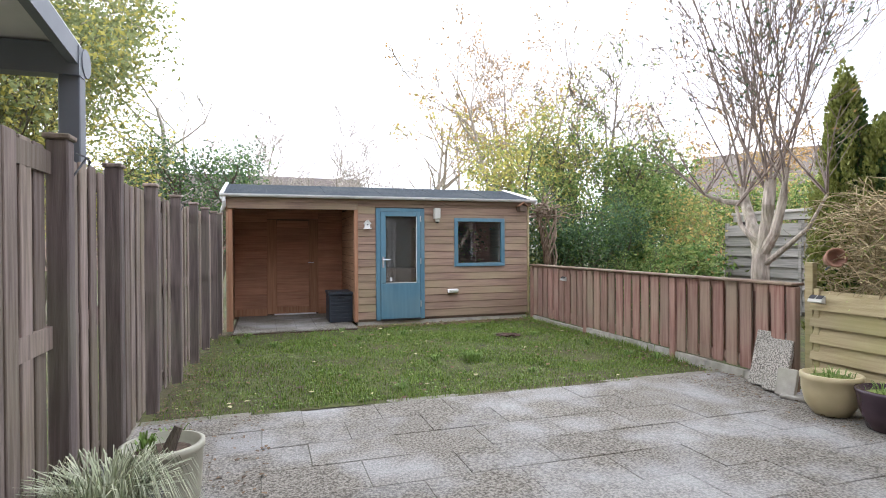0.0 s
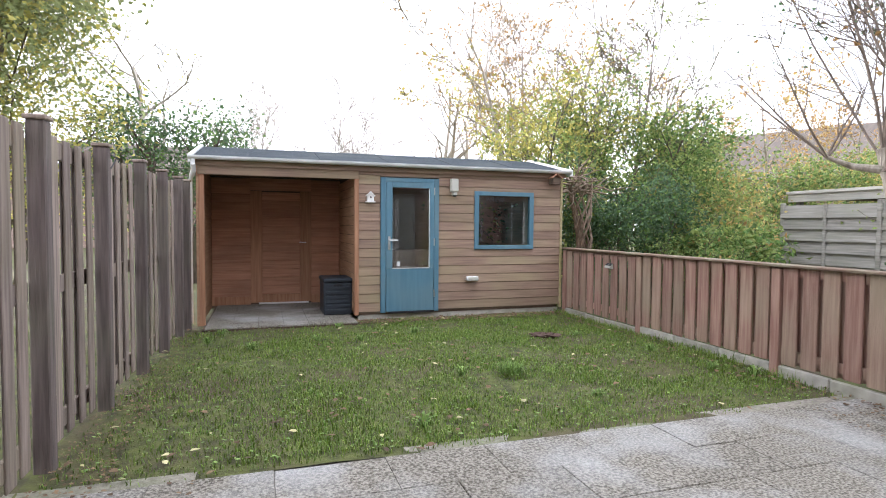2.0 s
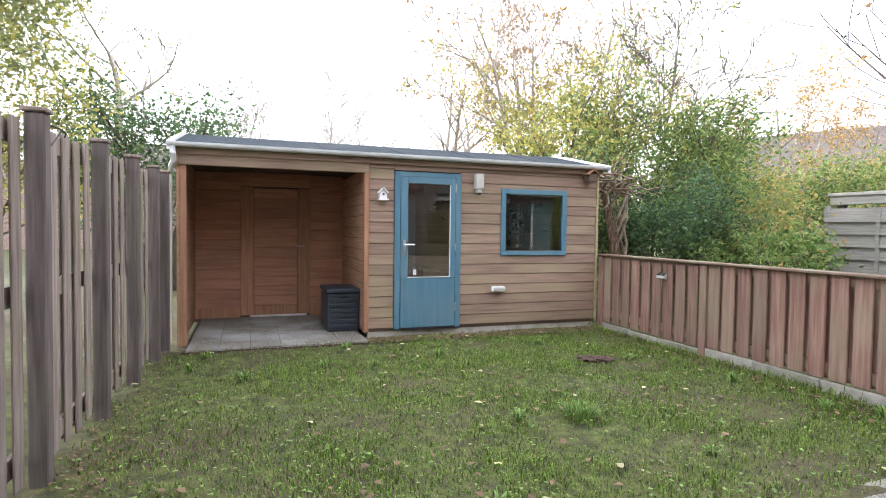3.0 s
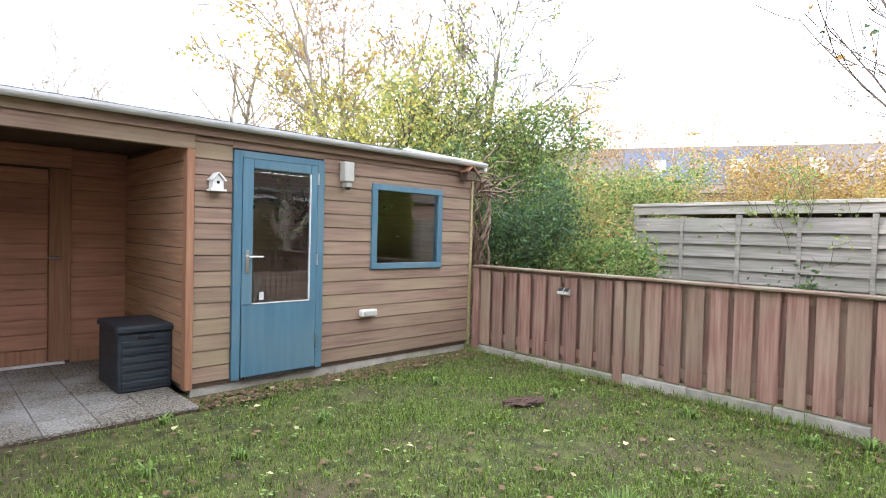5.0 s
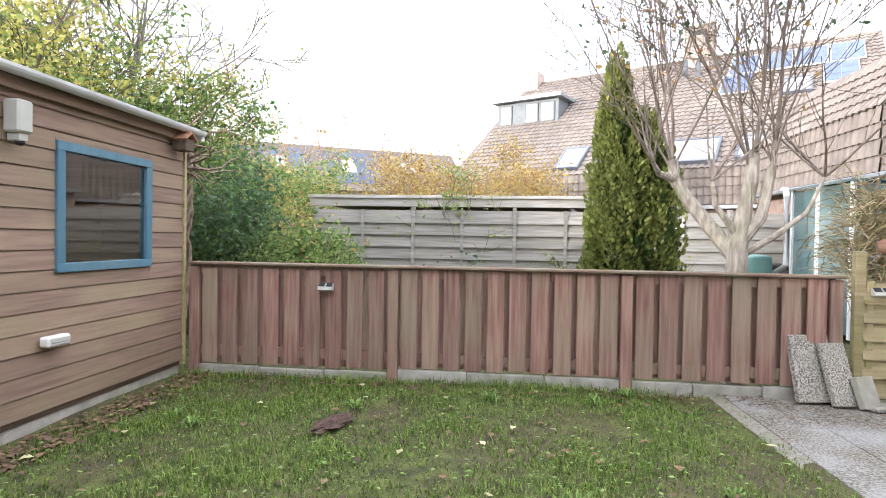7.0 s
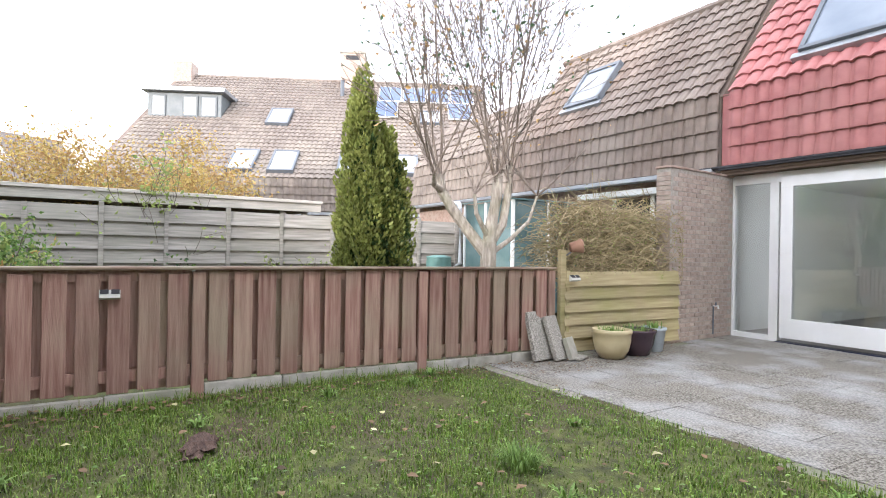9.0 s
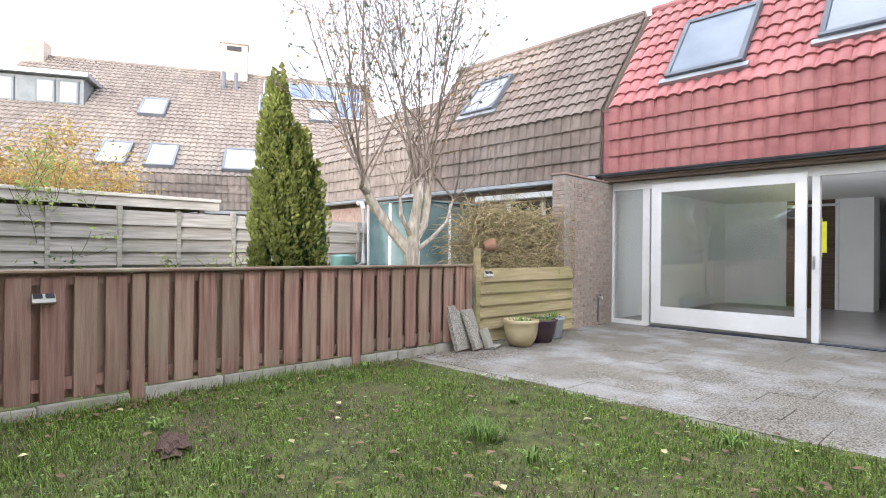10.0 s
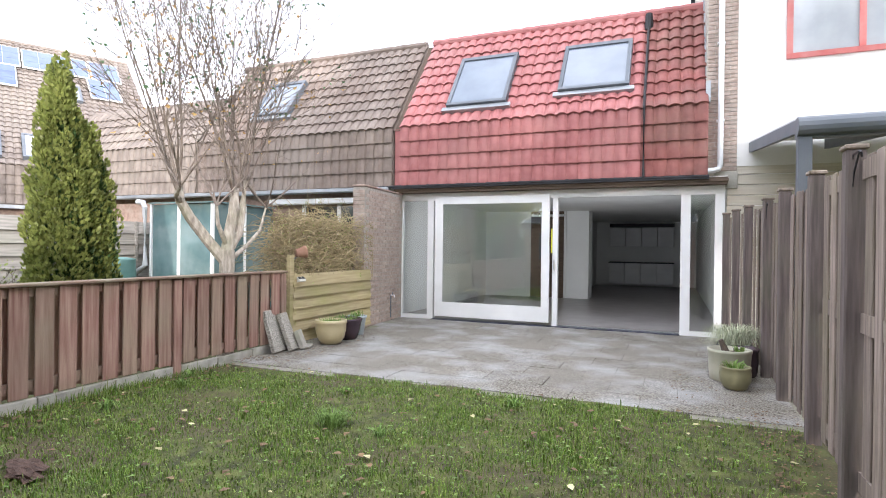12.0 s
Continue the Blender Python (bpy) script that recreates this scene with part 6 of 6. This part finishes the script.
for i, (x, y, h) in enumerate(((0.4, 36, 7.6), (3.2, 32, 7.2), (-1.7, 38, 6.4), (6.4, 34, 5.2))):
    tree("winter_tree", x, y, h, 0.12, M_BARK_HAZE, "leafless distant tree with a fine round crown", [], 50 + i, dict(kids=(16, 9, 7), angle=(52, 45, 45), ratio=(0.62, 0.5, 0.5), rmin=0.013, start=(0.22, 0.2, 0.2), up=(0.05, 0.03, 0.0)), group="distant winter trees")

# many-stemmed bare tree close behind the low fence
o = thing("pollard_tree", 4.68, 4.70, -0.05, "pale-barked pollarded tree with many upright bare stems", "tree")
w = Wood(61)
X, Y = 4.68, 4.70


def bough(pts, r0, r1):
    pts = [Vector(p) for p in pts]
    w.limb(pts, [0.8 * (r0 + (r1 - r0) * i / (len(pts) - 1)) for i in range(len(pts))], 10)
    return pts


bough([(X, Y, -0.05), (X, Y + 0.01, 0.6), (X - 0.01, Y, 1.05), (X - 0.01, Y - 0.01, 1.25)], 0.125, 0.10)
arm1 = bough([(X, Y, 1.1), (X + 0.12, Y + 0.16, 1.35), (X + 0.22, Y + 0.34, 1.62), (X + 0.26, Y + 0.44, 1.80), (X + 0.25, Y + 0.47, 1.98)], 0.085, 0.06)
arm2 = bough([(X, Y, 1.15), (X + 0.01, Y - 0.05, 1.45), (X - 0.01, Y - 0.10, 1.75), (X, Y - 0.12, 2.0)], 0.095, 0.065)
arm3 = bough([(X, Y, 1.2), (X - 0.02, Y - 0.18, 1.45), (X, Y - 0.26, 1.8), (X, Y - 0.30, 2.1)], 0.07, 0.045)
arm4 = bough([(X, Y, 1.1), (X - 0.03, Y - 0.30, 1.30), (X - 0.02, Y - 0.55, 1.50), (X + 0.02, Y - 0.70, 1.80)], 0.04, 0.015)
arm5 = bough([(X + 0.25, Y + 0.45, 1.80), (X + 0.12, Y + 0.62, 1.84), (X - 0.05, Y + 0.72, 1.92)], 0.05, 0.02)
arm6 = bough([(X, Y, 1.3), (X - 0.06, Y + 0.2, 1.55), (X - 0.08, Y + 0.24, 1.75)], 0.04, 0.02)
bole = (w.v, w.f)
w.v, w.f = [], []
STEM = dict(segs=8, wobble=0.05, up=(0.03, 0.05, 0.04), rmin=0.0035, leaf_from=1, levels=2, kids=(13, 6), start=(0.15, 0.2), angle=(42, 40), ratio=(0.36, 0.45))
rg = random.Random(8)
for arm, n in ((arm1, 7), (arm2, 8), (arm3, 6)):
    for i in range(n):
        a = rg.uniform(0, 2 * math.pi)
        p = arm[-1].lerp(arm[-2], rg.uniform(0, 0.8))
        w.grow(p, Vector((0.30 * math.cos(a), (0.22 if i % 2 else 0.62) * math.sin(a), 1)), rg.uniform(2.4, 4.2), rg.uniform(0.007, 0.015), 0, STEM)
        part("stem", raw_mesh("stem", w.v, w.f, M_STEM), None, o, "thin grey-brown stem with twigs")
        w.v, w.f = [], []
for arm in (arm4, arm5, arm6):
    for i in range(5):
        a = rg.uniform(0, 2 * math.pi)
        w.grow(arm[-1], Vector((0.7 * math.cos(a), 0.9 * math.sin(a), 0.8)), rg.uniform(0.7, 1.5), 0.012, 1, STEM)
        part("stem", raw_mesh("stem", w.v, w.f, M_STEM), None, o, "thin grey-brown stem with twigs")
        w.v, w.f = [], []
part("trunk", raw_mesh("trunk", *bole, M_BARK), None, o)
w.tips = [t for t in w.tips if t.z > 2.3]
vs, fs = w.leaves(700, 0.055, 0.05)
part("last_leaves", raw_mesh("last_leaves", vs, fs, M_L_ORANGE), None, o, "few withered brown leaves")
vs, fs = w.leaves(700, 0.055, 0.05, 2.8)
part("last_leaves", raw_mesh("last_leaves", vs, fs, M_L_DARK), None, o, "few dark leaves near the top")

# two-topped conifer
o = thing("conifer", 6.75, 5.15, -0.05, "dense two-topped green columnar conifer", "conifer", fit=Matrix.Diagonal((1, 1, 0.965, 1)))
part("trunk", tube(bmesh.new(), [(6.75, 5.15, -0.05), (6.75, 5.15, 2.9)], [0.09, 0.03], 8), M_BARK_DARK, o)
rg = random.Random(71)


def spray(vs, fs, c, d, out, s, r):
    side = d.cross(out)
    side = side.normalized() if side.length > 0.05 else d.orthogonal().normalized()
    side.rotate(Matrix.Rotation(r.uniform(-1.3, 1.3), 3, d))
    k = len(vs)
    for f, wd in ((0.0, 0.25), (0.35, 0.55), (0.7, 0.42), (1.0, 0.05)):
        p = c + d * s * (f - 0.3)
        vs += [tuple(p - side * s * wd * 0.6), tuple(p + side * s * wd * 0.6)]
    fs += [(k + 2 * i, k + 2 * i + 1, k + 2 * i + 3, k + 2 * i + 2) for i in range(3)]


def plumes(cx, cy, h, rmax, n, per, seed):
    """Upright plumes set on a tapering column."""
    r = random.Random(seed)
    vs, fs = [], []
    for q in range(n):
        t = ((q + r.random()) / n) ** 0.9
        z = 0.05 + t * (h - 0.25)
        a = q * 2.4 + r.uniform(-0.5, 0.5)
        rad = rmax * (0.80 + 0.5 * t if t < 0.42 else 1.01 * (1 - 0.95 * ((t - 0.42) / 0.58) ** 1.7)) * r.uniform(0.72, 1.08)
        axis = Vector((math.cos(a), math.sin(a), 0))
        base = Vector((cx, cy, z)) + axis * rad * 0.72
        ph, pr = r.uniform(0.26, 0.46), r.uniform(0.07, 0.12) * (1.15 - 0.5 * t)
        for _ in range(per):
            u = r.random()
            b = r.uniform(0, 2 * math.pi)
            w2 = pr * math.sin(math.pi * min(1, 0.15 + u * 0.85)) ** 0.7
            out = Vector((math.cos(b), math.sin(b), 0))
            c = base + axis * (rad * 0.2 + 0.05 * u) + out * w2 + Vector((0, 0, u * ph))
            d = (out * 0.5 + axis * 0.3 + Vector((r.gauss(0, 0.2), r.gauss(0, 0.2), 1))).normalized()
            spray(vs, fs, c, d, out, r.uniform(0.03, 0.065), r)
    return vs, fs


# last two columns are darker inner foliage, crown shade put into the colour
for cx, cy, h, rm, n, per, mat, sd in ((6.72, 5.32, 3.55, 0.31, 120, 120, M_L_CONIFER, 1), (6.82, 4.92, 2.92, 0.27, 80, 110, M_L_CONIFER, 2), (6.90, 4.68, 2.40, 0.20, 34, 100, M_L_CONIFER, 5), (6.66, 5.46, 2.2, 0.20, 34, 90, M_L_CONIFER, 7), (6.76, 5.24, 3.1, 0.26, 90, 80, M_L_CONIFER_SHADE, 4), (6.84, 4.86, 2.5, 0.26, 60, 80, M_L_CONIFER_SHADE, 6)):
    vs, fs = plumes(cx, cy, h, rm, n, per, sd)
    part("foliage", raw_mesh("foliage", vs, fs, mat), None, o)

# tangled dry jasmine hedge over the plank fence
o = thing("tangled_climber", 4.65, 2.8, 0.0, "tangled dry climber with arching yellow-brown stems", "climber")
rg = random.Random(81)
w = Wood(82)
for i in range(1900):
    y = rg.uniform(1.80, 3.78)
    x = rg.uniform(4.50, 4.95)
    z = rg.uniform(0.75, 1.65)
    top = 2.05 + 0.10 * math.sin(y * 3.1) - max(0, y - 3.3) * 0.35
    a = rg.uniform(0, 2 * math.pi)
    d = Vector((math.cos(a) * 0.7, math.sin(a), rg.uniform(0.2, 1.4))).normalized()
    p = Vector((x, y, z))
    pts = [p.copy()]
    for k in range(6):
        d = (d + Vector((rg.gauss(0, 0.25), rg.gauss(0, 0.25), -0.22 - (0.5 if p.z > top else 0)))).normalized()
        p = p + d * rg.uniform(0.06, 0.13)
        p.x = max(p.x, 4.36)
        p.y = min(max(p.y, 1.80), 3.95)
        pts.append(p.copy())
    w.limb(pts, [0.0056 - 0.0005 * k for k in range(7)], 3)
    w.tips += pts
tagged(part("tangle", raw_mesh("tangle", w.v, w.f, M_TWIG), None, o), kind="stuff")
vs, fs = w.leaves(2600, 0.035, 0.03, aspect=0.35)
part("leaves", raw_mesh("leaves", vs, fs, M_L_LIME), None, o)
vs, fs = w.leaves(1500, 0.04, 0.03, aspect=0.3)
part("dead_leaves", raw_mesh("dead_leaves", vs, fs, M_TWIG), None, o)

# twisted vine arbour at the shed corner
o = thing("vine_arbour", 5.15, 10.1, 0.0, "gnarled twisted vine stems on an old arbour post", "climber")
rg = random.Random(91)
w = Wood(92)
for i in range(11):
    ph, pts = rg.uniform(0, 6.28), []
    for k in range(12):
        z = k * 0.185
        rr = 0.10 + 0.05 * math.sin(k * 0.9 + ph) + (0.10 * (k / 11) ** 3)
        pts.append(Vector((5.15 + rr * math.cos(ph + k * 0.45), 10.1 + rr * math.sin(ph + k * 0.45), z)))
    w.limb(pts, [0.030 - 0.0012 * k for k in range(12)], 6)
for i in range(46):
    a = rg.uniform(0, 6.28)
    p = Vector((5.0 + rg.gauss(0, 0.16), 10.1 + rg.gauss(0, 0.16), rg.uniform(1.9, 2.15)))
    d = Vector((math.cos(a), math.sin(a), rg.uniform(-0.1, 0.25)))
    pts = [p.copy()]
    for k in range(5):
        d = (d + Vector((rg.gauss(0, 0.4), rg.gauss(0, 0.4), rg.gauss(-0.02, 0.22)))).normalized()
        p = p + d * 0.13
        pts.append(p.copy())
    w.limb(pts, [0.018 - 0.0028 * k for k in range(6)], 4)
tagged(part("tangle", raw_mesh("tangle", w.v, w.f, M_VINE), None, o), kind="stuff")

# ---- grass, weeds and fallen leaves ----
rs = np.random.RandomState(5)
N = 150000
gx, gy = rs.uniform(-1.07, 4.40, N), rs.uniform(4.92, 9.52, N)
keep = ~((gx < 1.20) & (gy > 9.16))
dens = np.array([noise.noise(Vector((a * 1.3, b * 1.3, 3.0))) + 0.5 * noise.noise(Vector((a * 4.1, b * 4.1, 7.0))) for a, b in zip(gx, gy)])
keep &= (dens > rs.uniform(-0.75, 0.55, N)) | (rs.rand(N) < 0.12)
keep &= (gy > 5.0) | (rs.rand(N) < 0.35)
# bare soil by fence and shed; thinned grass also puts in their shade
worn = np.clip((0.3 - gx) / 1.3, 0, 1) + np.clip((gy - 7.6) / 1.6, 0, 1) * np.clip((2.2 - gx) / 2.0, 0, 1)
keep &= rs.rand(N) > 0.75 * np.clip(worn, 0, 1)
gx, gy, dens = gx[keep], gy[keep], dens[keep]
n = len(gx)
ga, gl = rs.uniform(0, 2 * np.pi, n), rs.uniform(0.018, 0.045, n) * (1 + 0.5 * np.clip(dens, -0.5, 1)) * np.where(rs.rand(n) < 0.04, 1.9, 1.0) * np.where((gx > 4.22) & (rs.rand(n) < 0.6), 2.2, 1.0)
gt, gw = rs.uniform(0.2, 1.1, n), rs.uniform(0.0018, 0.0036, n)
gz = np.array([-0.012 + 0.022 * noise.noise(Vector((a, b, 0)) * 1.1) for a, b in zip(gx, gy)]) - 0.004
sx, sy = -np.sin(ga) * gw, np.cos(ga) * gw
ox, oy = np.cos(ga) * gl * gt * 0.55, np.sin(ga) * gl * gt * 0.55
P = np.stack([np.stack([gx - sx, gy - sy, gz], 1), np.stack([gx + sx, gy + sy, gz], 1),
              np.stack([gx + ox * 0.5 + sx * 0.8, gy + oy * 0.5 + sy * 0.8, gz + gl * 0.6], 1), np.stack([gx + ox * 0.5 - sx * 0.8, gy + oy * 0.5 - sy * 0.8, gz + gl * 0.6], 1),
              np.stack([gx + ox * 1.3, gy + oy * 1.3, gz + gl * (1.0 - 0.35 * gt)], 1)], 1).reshape(-1, 3)
F = []
for i in range(n):
    k = 5 * i
    F += [(k, k + 1, k + 2, k + 3), (k + 3, k + 2, k + 4)]
tagged(new("grass", raw_mesh("grass", P.tolist(), F, M_GRASS)), "short patchy garden grass", "grass", "", "stuff")


def ground_litter(name, n, area, size, mats, seed, label, category, lift=0.006):
    r = random.Random(seed)
    for mi, mat in enumerate(mats):
        vs, fs = [], []
        for _ in range(n // len(mats)):
            x, y = r.uniform(area[0], area[1]), r.uniform(area[2], area[3])
            a, s = r.uniform(0, 6.28), size * r.uniform(0.5, 1.3)
            k = len(vs)
            z = lift + r.uniform(0, 0.012)
            for f, wd, up in ((-0.5, 0.02, 0.0), (-0.1, 0.32, 0.12), (0.25, 0.26, 0.15), (0.55, 0.02, 0.05)):
                for sg in (-1, 1):
                    vs.append((x + s * (f * math.cos(a) - sg * wd * math.sin(a)), y + s * (f * math.sin(a) + sg * wd * math.cos(a)), z + s * up * r.uniform(0.3, 1.6)))
            fs += [(k + 2 * i, k + 2 * i + 1, k + 2 * i + 3, k + 2 * i + 2) for i in range(3)]
        tagged(new(name, raw_mesh(name, vs, fs, mat)), label, category, "", "stuff")


M_DEAD = material("dead leaves", (0.075, 0.048, 0.03), (0.22, 0.14, 0.075), 5, (1, 1, 1), 0.8, 0, 10, None, 1, 0, 0.4, island=True)
M_PALELEAF = material("pale fallen leaves", (0.32, 0.30, 0.14), (0.50, 0.46, 0.26), 5, (1, 1, 1), 0.8, 0, 10, None, 1, 0, 0.3, island=True)
ground_litter("fallen_leaves", 330, (-1.0, 4.35, 4.9, 9.4), 0.052, (M_DEAD, M_DEAD, M_DEAD, M_DEAD, M_DEAD, M_PALELEAF), 3, "brown and pale fallen leaves in the grass", "leaves", 0.012)
ground_litter("leaf_litter", 900, (1.2, 4.35, 9.15, 9.46), 0.045, (M_DEAD,), 4, "dead leaves along the foot of the shed", "leaves", 0.004)
ground_litter("leaf_litter", 500, (4.1, 4.42, 4.6, 9.4), 0.04, (M_DEAD,), 6, "dead leaves along the foot of the fence", "leaves", 0.004)
ground_litter("leaf_litter", 900, (-1.10, -0.75, 4.7, 9.3), 0.024, (M_DEAD,), 16, "dead leaves and bare soil along the tall fence", "leaves", 0.004)
ground_litter("terrace_litter", 260, (3.7, 4.38, 1.8, 4.8), 0.03, (M_DEAD,), 5, "crumbs and dead leaves on the terrace edge", "leaves", 0.004)
ground_litter("terrace_litter", 120, (-1.0, -0.2, 3.2, 4.9), 0.03, (M_DEAD,), 7, "crumbs and dead leaves on the terrace corner", "leaves", 0.004)
ground_litter("clover", 1700, (-1.0, 4.35, 4.95, 9.3), 0.026, (M_WEED,), 8, "low broad-leaved weeds among the grass", "weeds", 0.014)
rg = random.Random(17)
wt = thing("grass_tuft", 2.09, 6.33, 0.0, "taller bright green tuft in the lawn", "grass")
tuft(wt, "tuft", 2.09, 6.33, 0.0, 220, 0.10, 0.13, 0.9, 0.0028, M_WEED, 9)
for i in range(16):
    x, y = rg.uniform(-0.9, 4.2), rg.uniform(5.1, 9.2)
    wt = thing("weed", x, y, 0.0, "small rosette weed growing in the lawn", "weed", "lawn weeds")
    tuft(wt, "leaves", x, y, 0.0, 26, 0.03, rg.uniform(0.06, 0.10), 1.2, 0.007, M_WEED, 100 + i, 0.9)


# ---- terrace slabs ----
M_SAND = material("sandy grey joints", (0.16, 0.145, 0.12), (0.28, 0.255, 0.22), 30, (1, 1, 1), 0.95, 0.6, 90, (0.10, 0.13, 0.04), 1.5, 0.6)
patio = setting("terrace", boxbm(-1.2, 4.50, 0.37, 5.02, -0.08, -0.008), M_SAND, "sandy bed under the terrace slabs", "terrace")
slab_m = [mesh_of(boxbm(0.0015, 0.5985, 0.0015, 0.3985, -0.06, 0.0, bevel=0.003), M_PAVER, "slab") for _ in range(1)][0]
half_m = mesh_of(boxbm(0.0015, 0.2985, 0.0015, 0.3985, -0.06, 0.0, bevel=0.003), M_PAVER, "slab")
y, row = 0.50, 0
while y < 4.75:
    x = -1.15 + (-0.3 if row % 2 else 0.0)
    while x < 4.4:
        if x < -1.2:
            piece("slab", half_m, at(-1.15, y, random.uniform(-0.002, 0.002)), patio)
        elif x + 0.6 > 4.43:
            piece("slab", half_m, at(x, y, random.uniform(-0.002, 0.002)), patio)
        else:
            piece("slab", slab_m, at(x, y, random.uniform(-0.003, 0.003), rx=random.uniform(-0.25, 0.25), ry=random.uniform(-0.2, 0.2)), patio)
        x += 0.6
    y += 0.4 
    row += 1
tile_m = mesh_of(boxbm(0.002, 0.323, 0.002, 0.298, -0.04, 0.0, bevel=0.004), M_PAVER, "slab")
y = 9.09
while y < 11.0:
    for i in range(6):
        piece("slab", tile_m, at(-0.90 + i * 0.325, y, 0.03 + random.uniform(-0.003, 0.003)), recess)
    y += 0.30
